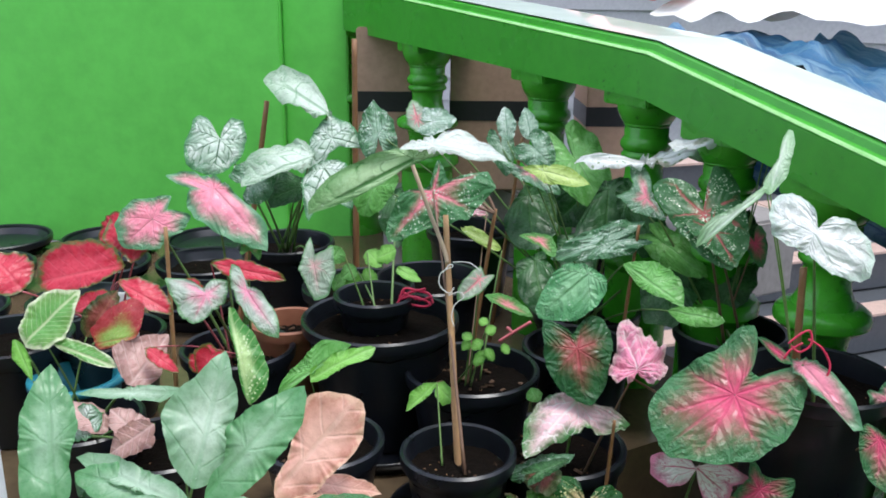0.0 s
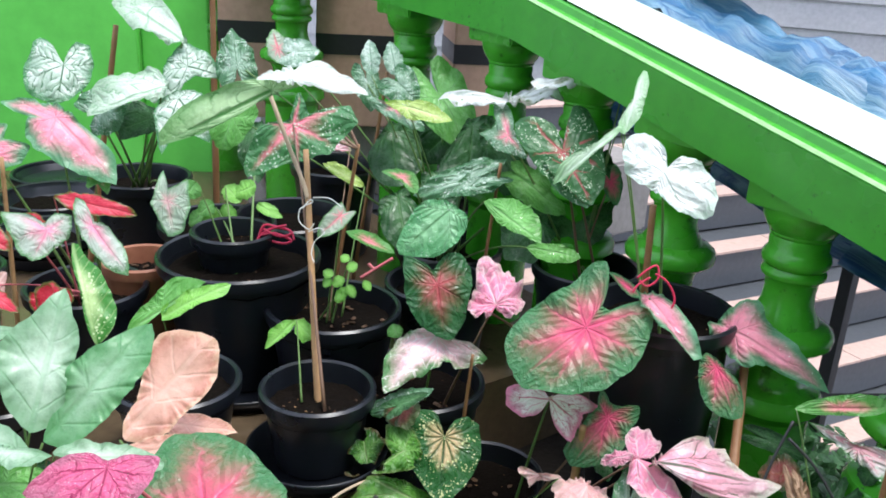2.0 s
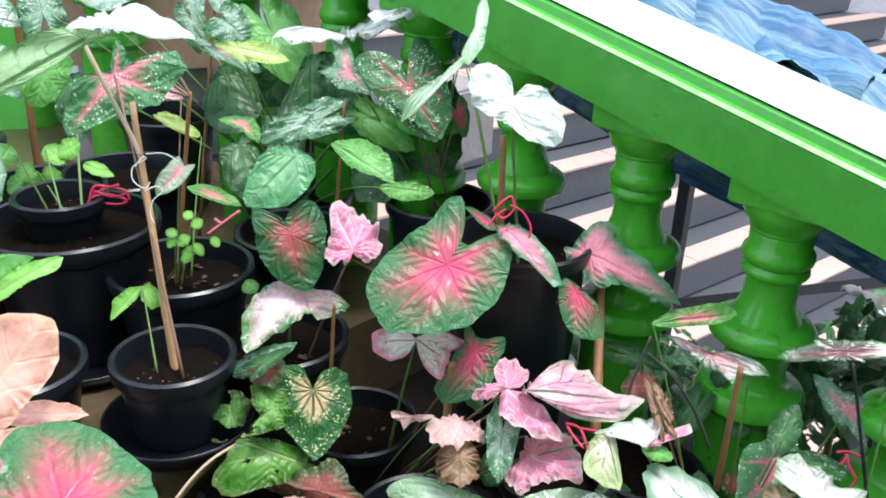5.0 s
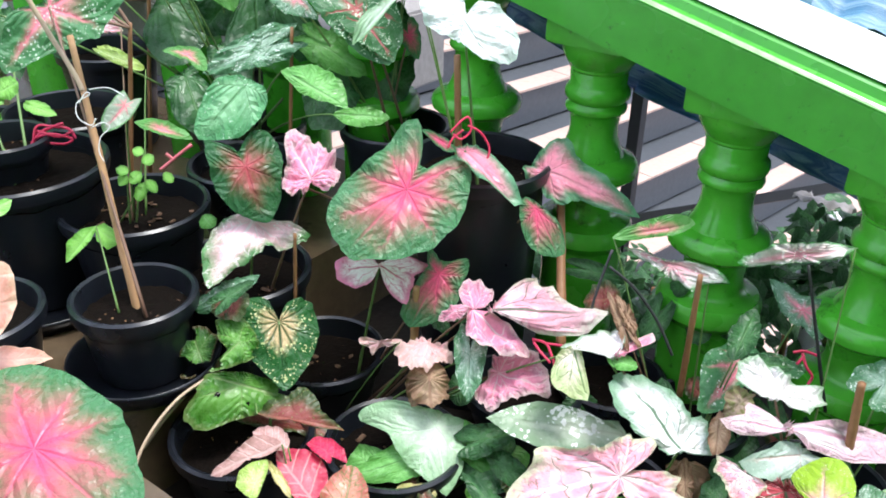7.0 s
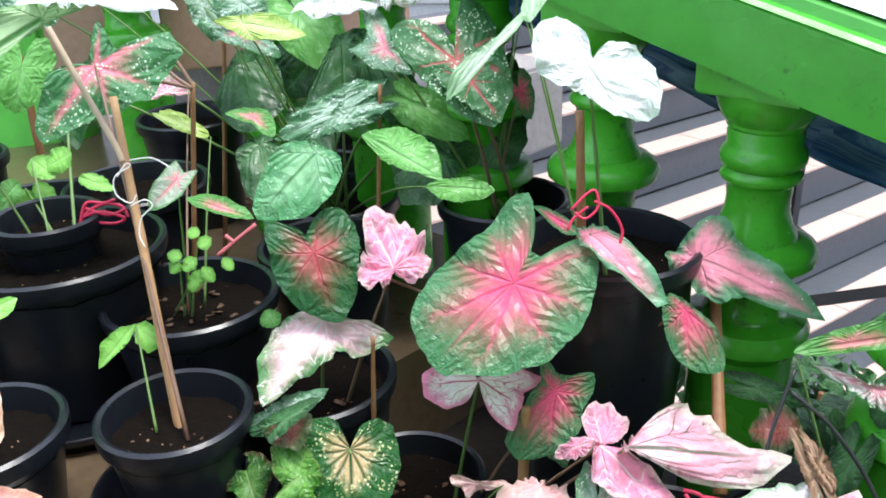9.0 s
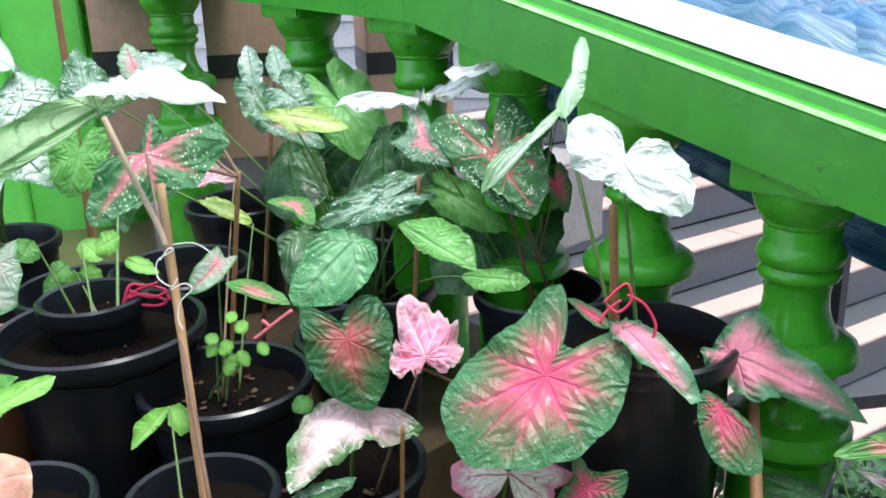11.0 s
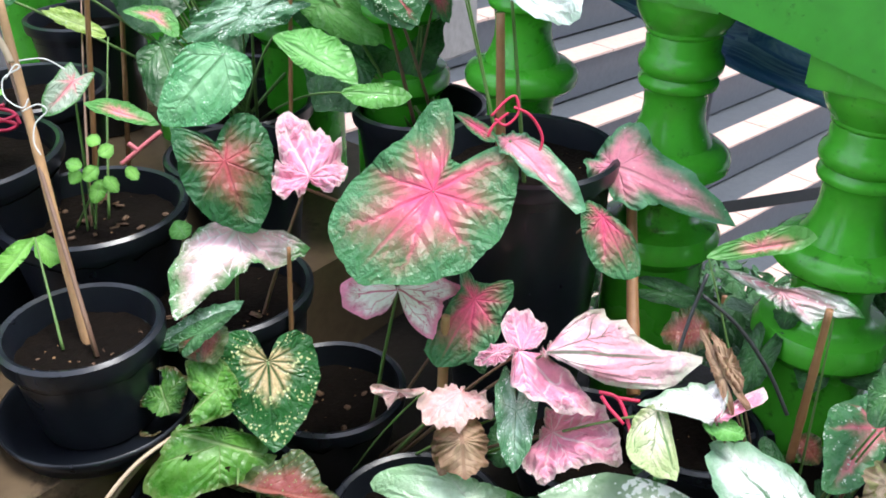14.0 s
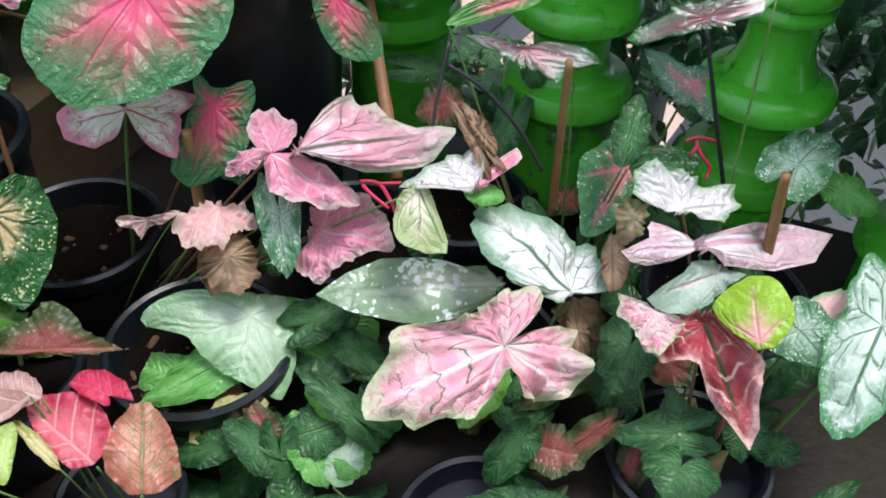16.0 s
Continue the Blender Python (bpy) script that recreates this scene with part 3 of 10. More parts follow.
    eaten=leaf_material("eaten", (0.05, 0.20, 0.018), (0.11, 0.30, 0.04), 0.5, (0.40, 0.50, 0.24), 0.6, 0.05, rim=(0.12, 0.20, 0.05), veins=5.0, quilt=0.7),
    frosty=leaf_material("frosty", (0.13, 0.34, 0.12), (0.90, 0.56, 0.60), 0.72, (0.92, 0.82, 0.80), 0.7, 0.10, 0.9, star=0.2, veins=9.0, fleck=(0.88, 0.86, 0.82), net=(0.93, 0.84, 0.82), net_by=0.7, soft=0.25, quilt=0.8),
    chart=leaf_material("chart", (0.44, 0.64, 0.14), (0.60, 0.74, 0.26), 0.5, (0.66, 0.76, 0.44), 0.4, 0.08, 0.8),
    chartvein=leaf_material("chartvein", (0.56, 0.66, 0.32), (0.76, 0.68, 0.54), 0.45, (0.10, 0.24, 0.06), 0.85, 0.06, veins=8.0, net=(0.10, 0.24, 0.06), net_by=0.8),
    charstar=leaf_material("charstar", (0.40, 0.64, 0.05), (0.86, 0.36, 0.38), 0.28, (0.86, 0.42, 0.42), 0.6, 0.12, 0.8, fleck=(0.85, 0.9, 0.7), star=0.2),
    charpink=leaf_material("charpink", (0.36, 0.58, 0.30), (0.84, 0.50, 0.48), 0.55, None, 0, feather=True),
    green=leaf_material("green", (0.13, 0.40, 0.08), (0.18, 0.48, 0.12), 0.5, (0.26, 0.52, 0.20), 0.6, 0.06),
    brightgreen=leaf_material("brightgreen", (0.18, 0.50, 0.07), (0.26, 0.60, 0.11), 0.5, (0.34, 0.62, 0.20), 0.5, 0.08, feather=True),
    # dark green kept very dim, so its colour carries shade inside the foliage
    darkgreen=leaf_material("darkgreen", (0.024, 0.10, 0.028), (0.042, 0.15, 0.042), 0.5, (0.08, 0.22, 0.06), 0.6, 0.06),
    torn=leaf_material("torn", (0.030, 0.13, 0.018), (0.09, 0.25, 0.04), 0.4, (0.36, 0.46, 0.22), 0.5, 0.05, rim=(0.10, 0.07, 0.03)),
    veinleaf=leaf_material("veinleaf", (0.03, 0.15, 0.035), (0.64, 0.46, 0.24), 0.44, (0.015, 0.08, 0.015), 1.0, 0.28, 1.5, fleck=(0.60, 0.62, 0.30), star=0.05, veins=13.0, soft=0.12),
    brownleaf=leaf_material("brownleaf", (0.06, 0.10, 0.03), (0.24, 0.05, 0.04), 0.45, (0.40, 0.16, 0.10), 0.35, 0.06, 0.8, fleck=(0.24, 0.32, 0.12), feather=True),
    dead=leaf_material("dead", (0.34, 0.20, 0.12), (0.42, 0.28, 0.18), 0.5, (0.22, 0.12, 0.08), 0.6, feather=True, rough=0.5),
    deadyellow=leaf_material("deadyellow", (0.60, 0.52, 0.22), (0.70, 0.62, 0.32), 0.5, (0.40, 0.36, 0.14), 0.5, feather=True, rough=0.45, blotch=(0.40, 0.42, 0.12)),
    redleaf=leaf_material("redleaf", (0.55, 0.010, 0.035), (0.66, 0.035, 0.075), 0.6, (0.76, 0.16, 0.19), 0.3, 0.05, rim=(0.10, 0.13, 0.03), feather=True, veins=5.0, soft=0.5),
    hotpink=leaf_material("hotpink", (0.50, 0.010, 0.055), (0.60, 0.02, 0.085), 0.6, (0.66, 0.10, 0.15), 0.5, feather=True, veins=4.0),
    coral=leaf_material("coral", (0.62, 0.045, 0.10), (0.70, 0.13, 0.17), 0.5, (0.88, 0.48, 0.46), 0.5, feather=True, veins=3.0),
    salmon=leaf_material("salmon", (0.52, 0.14, 0.10), (0.58, 0.23, 0.16), 0.6, (0.12, 0.22, 0.06), 0.6, 0.05, feather=True, veins=4.0, net=(0.14, 0.22, 0.07), net_by=0.7),
    peach=leaf_material("peach", (0.74, 0.30, 0.22), (0.82, 0.46, 0.37), 0.6, (0.90, 0.64, 0.52), 0.25, 0.08, rim=(0.80, 0.50, 0.36), feather=True, veins=3.0, soft=0.5),
    dustypink=leaf_material("dustypink", (0.44, 0.24, 0.21), (0.54, 0.31, 0.28), 0.6, (0.78, 0.58, 0.54), 0.4, feather=True, veins=4.0),
    magenta=leaf_material("magenta", (0.62, 0.18, 0.30), (0.66, 0.10, 0.24), 0.6, (0.36, 0.02, 0.09), 0.85, 0.10, 0.8, fleck=(0.85, 0.60, 0.66), veins=9.0, net=(0.36, 0.03, 0.10), net_by=0.85, net_wide=0.08),
    greenvein=leaf_material("greenvein", (0.22, 0.46, 0.12), (0.14, 0.38, 0.09), 0.5, (0.62, 0.72, 0.42), 0.8, 0.06, rim=(0.70, 0.76, 0.52), feather=True, veins=9.0),
    mottled=leaf_material("mottled", (0.08, 0.32, 0.06), (0.50, 0.68, 0.30), 0.2, (0.50, 0.66, 0.30), 0.4, 0.10, 1.3, fleck=(0.62, 0.76, 0.44), feather=True),
    silverlance=leaf_material("silverlance", (0.26, 0.47, 0.28), (0.56, 0.69, 0.56), 0.50, (0.12, 0.36, 0.15), 0.25, 0.06, 0.2, feather=True, veins=3.0, soft=0.5, star=0.05, quilt=0.5),
    greenlance=leaf_material("greenlance", (0.14, 0.38, 0.16), (0.34, 0.53, 0.36), 0.45, (0.10, 0.34, 0.12), 0.25, 0.06, feather=True, veins=2.5, soft=0.5, star=0.05),
    shrub=leaf_material("shrub", (0.03, 0.11, 0.035), (0.045, 0.15, 0.045), 0.5, None, 0),
)
SHAPES = dict(
    heart=[(0, 1.0), (8, 0.93), (25, 0.80), (50, 0.72), (85, 0.70), (120, 0.80), (145, 0.86), (160, 0.70), (172, 0.36), (180, 0.10)],
    arrow=[(0, 1.0), (8, 0.88), (25, 0.62), (50, 0.46), (85, 0.42), (120, 0.56), (145, 0.74), (157, 0.66), (170, 0.30), (180, 0.10)],
    spread=[(-180, 0.14), (-165, 0.30), (-140, 0.50), (-112, 0.95), (-98, 1.34), (-88, 1.38), (-76, 1.20), (-58, 0.98), (-30, 0.82), (-10, 0.95), (0, 1.0), (10, 0.90), (30, 0.66), (52, 0.58), (75, 0.80), (90, 1.22), (98, 1.26), (106, 0.95), (122, 0.55), (150, 0.34), (180, 0.14)],
    fan=[(-180, 0.10), (-165, 0.45), (-156, 0.56), (-140, 0.44), (-102, 0.34), (-70, 0.58), (-42, 0.84), (-8, 1.2), (0, 1.05), (12, 0.9), (30, 0.67), (50, 0.47), (70, 0.44), (85, 0.5), (110, 0.62), (131, 0.63), (150, 0.5), (168, 0.12), (180, 0.10)],
    starry=[(-180, 0.20), (-170, 0.34), (-158, 0.74), (-150, 0.92), (-142, 0.86), (-120, 0.80), (-90, 0.86), (-50, 0.90), (-20, 0.96), (0, 1.0), (20, 0.96), (50, 0.88), (90, 0.80), (120, 0.78), (145, 0.86), (155, 0.84), (166, 0.40), (180, 0.20)],
    wedge=[(0, 1.0), (8, 0.92), (20, 0.80), (40, 0.62), (62, 0.52), (90, 0.46), (118, 0.36), (145, 0.26), (165, 0.16), (180, 0.08)],
    ovate=[(0, 1.0), (8, 0.93), (25, 0.80), (50, 0.66), (85, 0.54), (120, 0.50), (145, 0.46), (165, 0.34), (180, 0.2)],
    caladium=[(0, 1.0), (8, 0.94), (25, 0.80), (50, 0.60), (85, 0.46), (120, 0.56), (143, 0.74), (158, 0.60), (171, 0.24), (180, 0.08)],
    lance=[(0, 0.56), (8, 0.50), (25, 0.37), (50, 0.27), (90, 0.235), (130, 0.27), (152, 0.35), (168, 0.42), (180, 0.46)],
)
# outlines of single leaves: angle from the tip and reach, in leaf lengths
SHAPES["star_round"] = [(-180, 0.34), (-165, 0.32), (-147, 0.86), (-135, 0.78), (-120, 0.61), (-109, 0.53), (-105, 0.53), (-90, 0.54), (-75, 0.58), (-60, 0.67), (-45, 0.79), (-30, 0.92), (-15, 0.98), (0, 1.00), (6, 1.01), (15, 0.91), (30, 0.82), (45, 0.78), (60, 0.75), (75, 0.71), (90, 0.69), (105, 0.68), (113, 0.69), (120, 0.68), (135, 0.71), (150, 0.78), (164, 0.86), (180, 0.34)]
SHAPES["white_droop"] = [(-180, 1.11), (-172, 1.14), (-165, 1.10), (-150, 0.99), (-135, 0.85), (-120, 0.73), (-105, 0.58), (-90, 0.51), (-75, 0.46), (-60, 0.44), (-44, 0.46), (-30, 0.56), (-15, 0.76), (0, 0.96), (15, 1.23), (23, 1.27), (30, 1.23), (45, 1.19), (60, 1.09), (75, 0.91), (90, 0.76), (105, 0.66), (120, 0.20), (135, 0.28), (150, 0.58), (165, 0.94), (180, 1.11)]
SHAPES["folded_pink"] = [(-180, 0.15), (-165, 0.14), (-150, 0.14), (-135, 0.15), (-130, 0.17), (-120, 0.34), (-105, 0.43), (-96, 0.45), (-90, 0.41), (-75, 0.36), (-60, 0.41), (-45, 0.61), (-30, 0.71), (-15, 0.84), (0, 1.02), (15, 0.44), (30, 0.37), (45, 0.33), (60, 0.31), (75, 0.30), (92, 0.32), (105, 0.46), (117, 0.47), (135, 0.33), (150, 0.21), (165, 0.17), (180, 0.15)]
SHAPES["upright_pink"] = [(-180, 0.05), (-165, 0.07), (-150, 0.33), (-135, 0.36), (-120, 0.40), (-105, 0.44), (-90, 0.50), (-75, 0.51), (-60, 0.56), (-45, 0.74), (-37, 0.77), (-30, 0.75), (-15, 0.74), (0, 1.00), (15, 0.56), (30, 0.38), (36, 0.35), (45, 0.38), (60, 0.40), (75, 0.41), (90, 0.44), (105, 0.46), (110, 0.47), (120, 0.40), (135, 0.30), (150, 0.15), (165, 0.07), (180, 0.05)]
SHAPES["dark_heart"] = [(-180, 0.32), (-170, 0.28), (-165, 0.35), (-150, 0.60), (-139, 0.84), (-135, 0.79), (-120, 0.68), (-105, 0.63), (-87, 0.63), (-75, 0.64), (-60, 0.68), (-45, 0.74), (-30, 0.82), (-15, 0.90), (0, 1.00), (8, 1.04), (15, 0.96), (30, 0.85), (45, 0.73), (60, 0.67), (65, 0.66), (75, 0.66), (90, 0.69), (105, 0.73), (120, 0.76), (126, 0.79), (135, 0.77), (150, 0.68), (165, 0.46), (180, 0.32)]
SHAPES["wing_a"] = [(-180, 0.04), (-165, 0.04), (-150, 0.04), (-135, 0.04), (-120, 0.04), (-105, 0.04), (-90, 0.04), (-75, 0.04), (-60, 0.07), (-45, 0.10), (-30, 0.19), (-15, 0.78), (-7, 0.98), (0, 0.97), (15, 0.94), (27, 0.89), (45, 0.93), (59, 1.07), (75, 0.88), (90, 0.57), (105, 0.41), (120, 0.12), (135, 0.06), (150, 0.04), (165, 0.04), (180, 0.04)]
SHAPES["wing_b"] = [(-180, 0.04), (-165, 0.04), (-150, 0.04), (-133, 0.04), (-120, 0.04), (-105, 0.04), (-90, 0.04), (-75, 0.05), (-60, 0.06), (-45, 0.08), (-30, 0.17), (-15, 0.96), (0, 1.01), (8, 1.03), (15, 0.97), (30, 0.69), (45, 0.25), (60, 0.12), (75, 0.09), (90, 0.07), (105, 0.06), (120, 0.05), (135, 0.04), (150, 0.04), (165, 0.04), (180, 0.04)]
SHAPES["low_star"] = [(-180, 0.25), (-165, 0.23), (-150, 0.25), (-135, 0.45), (-126, 0.50), (-120, 0.39), (-105, 0.26), (-96, 0.22), (-90, 0.23), (-75, 0.25), (-60, 0.30), (-45, 0.38), (-30, 0.47), (-15, 0.96), (-1, 1.05), (15, 0.91), (30, 0.77), (45, 0.66), (60, 0.60), (75, 0.49), (90, 0.42), (105, 0.43), (120, 0.48), (135, 0.53), (147, 0.57), (165, 0.29), (180, 0.25)]
SHAPES["limp_long"] = [(-180, 0.09), (-165, 0.10), (-148, 0.14), (-135, 0.12), (-120, 0.12), (-105, 0.12), (-90, 0.13), (-82, 0.14), (-75, 0.13), (-60, 0.14), (-45, 0.16), (-30, 0.20), (-15, 0.41), (-6, 0.47), (2, 0.99), (15, 0.69), (30, 0.43), (45, 0.25), (60, 0.18), (75, 0.14), (90, 0.11), (105, 0.10), (120, 0.10), (124, 0.10), (135, 0.09), (150, 0.08), (165, 0.08), (180, 0.09)]
SHAPES["long_tongue"] = [(-177, 0.49), (-165, 0.30), (-150, 0.22), (-135, 0.18), (-127, 0.16), (-120, 0.15), (-105, 0.13), (-90, 0.13), (-75, 0.13), (-60, 0.15), (-45, 0.18), (-30, 0.24), (-15, 0.38), (-1, 0.57), (15, 0.30), (30, 0.21), (45, 0.18), (60, 0.16), (75, 0.15), (85, 0.16), (90, 0.16), (105, 0.16), (120, 0.18), (135, 0.23), (150, 0.32), (165, 0.40), (180, 0.49)]
SHAPES["side_star"] = [(-180, 0.22), (-165, 0.31), (-150, 0.32), (-135, 0.33), (-120, 0.31), (-105, 0.31), (-90, 0.34), (-75, 0.39), (-60, 0.47), (-45, 0.61), (-30, 0.76), (-15, 0.89), (0, 0.97), (7, 0.99), (15, 0.86), (30, 0.54), (45, 0.28), (60, 0.18), (75, 0.14), (90, 0.12), (105, 0.11), (120, 0.11), (131, 0.12), (135, 0.12), (150, 0.13), (165, 0.16), (180, 0.22)]
SHAPES["trail_star"] = [(-180, 0.19), (-164, 0.27), (-150, 0.24), (-135, 0.23), (-120, 0.18), (-113, 0.17), (-105, 0.17), (-90, 0.19), (-75, 0.24), (-60, 0.29), (-45, 0.36), (-30, 0.40), (-15, 0.44), (0, 1.04), (15, 0.64), (30, 0.47), (45, 0.40), (60, 0.37), (75, 0.42), (80, 0.44), (90, 0.43), (105, 0.38), (120, 0.29), (135, 0.23), (150, 0.20), (165, 0.19), (179, 0.19), (180, 0.19)]
SHAPES["long_flat"] = [(-180, 0.48), (-165, 0.26), (-150, 0.15), (-135, 0.11), (-120, 0.09), (-105, 0.08), (-90, 0.08), (-75, 0.08), (-60, 0.09), (-45, 0.12), (-38, 0.14), (-30, 0.17), (-15, 0.32), (1, 0.54), (15, 0.47), (30, 0.31), (45, 0.23), (60, 0.18), (75, 0.16), (90, 0.15), (105, 0.15), (120, 0.16), (135, 0.18), (150, 0.23), (165, 0.34), (179, 0.48), (180, 0.48)]
SHAPES["long_frill"] = [(-180, 0.68), (-165, 0.46), (-154, 0.13), (-150, 0.11), (-135, 0.07), (-120, 0.05), (-105, 0.04), (-90, 0.04), (-75, 0.04), (-60, 0.04), (-45, 0.05), (-30, 0.07), (-15, 0.10), (0, 0.55), (15, 0.25), (30, 0.14), (45, 0.13), (60, 0.12), (75, 0.12), (90, 0.14), (98, 0.15), (105, 0.15), (120, 0.18), (135, 0.22), (150, 0.40), (165, 0.43), (180, 0.68)]
SHAPES["long_roll"] = [(-179, 0.48), (-165, 0.29), (-150, 0.19), (-135, 0.15), (-120, 0.12), (-105, 0.11), (-90, 0.11), (-75, 0.12), (-60, 0.14), (-53, 0.15), (-45, 0.17), (-30, 0.24), (-15, 0.34), (3, 0.56), (15, 0.25), (30, 0.14), (45, 0.10), (60, 0.08), (75, 0.07), (90, 0.07), (105, 0.07), (120, 0.08), (135, 0.10), (140, 0.11), (150, 0.14), (165, 0.27), (180, 0.48)]
SHAPES["small_star"] = [(-180, 0.72), (-162, 1.67), (-150, 1.17), (-135, 0.85), (-120, 0.69), (-105, 0.58), (-90, 0.51), (-75, 0.49), (-58, 0.51), (-45, 0.50), (-30, 0.51), (-15, 0.56), (0, 0.99), (15, 1.01), (30, 0.87), (45, 0.81), (62, 1.02), (75, 0.95), (90, 0.90), (105, 0.79), (120, 0.71), (135, 0.65), (150, 0.56), (165, 0.50), (180, 0.72)]
SHAPES["long_under"] = [(-180, 0.47), (-165, 0.41), (-150, 0.35), (-135, 0.32), (-120, 0.31), (-103, 0.33), (-90, 0.37), (-75, 0.47), (-71, 0.51), (-60, 0.47), (-45, 0.45), (-30, 0.46), (-15, 0.49), (-1, 0.55), (15, 0.28), (30, 0.20), (45, 0.16), (60, 0.14), (75, 0.13), (90, 0.14), (105, 0.15), (120, 0.18), (135, 0.24), (150, 0.40), (164, 0.63), (180, 0.47)]
SHAPES["long_underside"] = [(-180, 0.46), (-165, 0.26), (-150, 0.19), (-143, 0.18), (-135, 0.14), (-120, 0.11), (-105, 0.09), (-90, 0.09), (-75, 0.09), (-60, 0.09), (-45, 0.11), (-30, 0.14), (-15, 0.22), (0, 0.54), (15, 0.60), (30, 0.62), (37, 0.64), (45, 0.56), (60, 0.46), (75, 0.37), (90, 0.33), (105, 0.31), (120, 0.32), (130, 0.34), (135, 0.34), (150, 0.36), (165, 0.42), (178, 0.51), (180, 0.46)]
SHAPES["cream_drop"] = [(-180, 0.10), (-165, 0.11), (-150, 0.13), (-135, 0.15), (-120, 0.17), (-105, 0.22), (-90, 0.33), (-75, 0.43), (-60, 0.62), (-45, 0.80), (-30, 0.86), (-18, 0.94), (-4, 0.94), (0, 0.98), (7, 0.85), (15, 0.39), (30, 0.23), (45, 0.18), (60, 0.15), (75, 0.13), (90, 0.12), (105, 0.12), (123, 0.14), (135, 0.12), (150, 0.10), (165, 0.10), (180, 0.10)]
SHAPES["pink_wing"] = [(-180, 0.04), (-165, 0.04), (-150, 0.04), (-135, 0.04), (-120, 0.04), (-105, 0.04), (-90, 0.04), (-75, 0.04), (-60, 0.04), (-45, 0.04), (-30, 0.13), (-15, 0.79), (0, 1.01), (15, 0.67), (30, 0.61), (45, 0.59), (60, 0.09), (75, 0.05), (86, 0.04), (90, 0.04), (105, 0.04), (120, 0.04), (135, 0.04), (150, 0.04), (165, 0.04), (180, 0.04)]
SHAPES["pink_lobe"] = [(-180, 0.04), (-165, 0.04), (-150, 0.04), (-135, 0.05), (-120, 0.09), (-105, 0.28), (-90, 0.39), (-75, 0.58), (-60, 0.75), (-45, 0.84), (-30, 0.89), (-15, 0.95), (-7, 1.00), (0, 0.98), (15, 0.83), (30, 0.58), (45, 0.41), (60, 0.21), (75, 0.15), (90, 0.12), (95, 0.12), (105, 0.07), (120, 0.05), (135, 0.04), (150, 0.04), (165, 0.04), (180, 0.04)]
SHAPES["pink_mid"] = [(-180, 0.05), (-170, 0.07), (-165, 0.07), (-150, 0.06), (-135, 0.07), (-120, 0.07), (-105, 0.09), (-90, 0.12), (-75, 0.23), (-60, 0.47), (-45, 0.56), (-30, 0.67), (-15, 0.84), (0, 1.01), (6, 1.11), (15, 0.83), (30, 0.38), (45, 0.11), (60, 0.05), (75, 0.04), (90, 0.04), (105, 0.04), (120, 0.04), (135, 0.04), (150, 0.04), (165, 0.04), (180, 0.05)]
SHAPES["pink_low"] = [(-180, 0.14), (-165, 0.15), (-150, 0.18), (-135, 0.23), (-120, 0.51), (-105, 0.61), (-87, 0.73), (-75, 0.65), (-60, 0.58), (-45, 0.56), (-41, 0.56), (-30, 0.60), (-15, 0.72), (0, 1.02), (5, 1.02), (15, 0.94), (30, 0.86), (45, 0.82), (60, 0.75), (75, 0.60), (90, 0.50), (105, 0.42), (120, 0.38), (135, 0.29), (150, 0.18), (158, 0.15), (165, 0.14), (180, 0.14)]
SHAPES["long_crisp"] = [(-180, 0.45), (-170, 0.53), (-165, 0.35), (-150, 0.13), (-135, 0.08), (-120, 0.06), (-105, 0.05), (-90, 0.04), (-75, 0.04), (-60, 0.05), (-45, 0.05), (-30, 0.07), (-25, 0.08), (-15, 0.48), (-5, 0.55), (0, 0.54), (15, 0.47), (30, 0.33), (45, 0.35), (60, 0.38), (66, 0.19), (75, 0.17), (90, 0.14), (105, 0.13), (120, 0.13), (137, 0.15), (150, 0.19), (165, 0.32), (180, 0.45)]
SHAPES["crisp_fan"] = [(-180, 0.17), (-165, 0.18), (-150, 0.21), (-135, 0.27), (-120, 0.33), (-105, 0.44), (-90, 0.62), (-75, 0.86), (-60, 0.90), (-45, 0.96), (-31, 1.03), (-15, 1.00), (0, 0.98), (15, 0.85), (30, 0.70), (45, 0.61), (52, 0.60), (60, 0.61), (75, 0.67), (91, 0.81), (105, 0.64), (110, 0.59), (120, 0.60), (133, 0.62), (150, 0.26), (165, 0.18), (170, 0.17), (180, 0.17)]
SHAPES["pale_sweep"] = [(-180, 0.04), (-165, 0.05), (-150, 0.06), (-135, 0.08), (-120, 0.15), (-105, 0.33), (-90, 0.59), (-75, 0.63), (-60, 0.61), (-50, 0.62), (-45, 0.63), (-30, 0.70), (-15, 0.86), (1, 1.02), (15, 0.20), (30, 0.12), (45, 0.09), (60, 0.05), (75, 0.04), (90, 0.04), (105, 0.04), (120, 0.04), (135, 0.04), (150, 0.04), (155, 0.04), (165, 0.04), (180, 0.04)]
SHAPES["pale_curl"] = [(-180, 0.04), (-165, 0.04), (-150, 0.04), (-135, 0.04), (-120, 0.04), (-105, 0.04), (-90, 0.04), (-75, 0.07), (-60, 0.08), (-45, 0.11), (-30, 0.20), (-15, 0.82), (1, 1.02), (15, 0.20), (30, 0.07), (45, 0.05), (60, 0.04), (75, 0.04), (90, 0.04), (96, 0.04), (105, 0.04), (120, 0.04), (135, 0.04), (150, 0.04), (165, 0.04), (180, 0.04)]
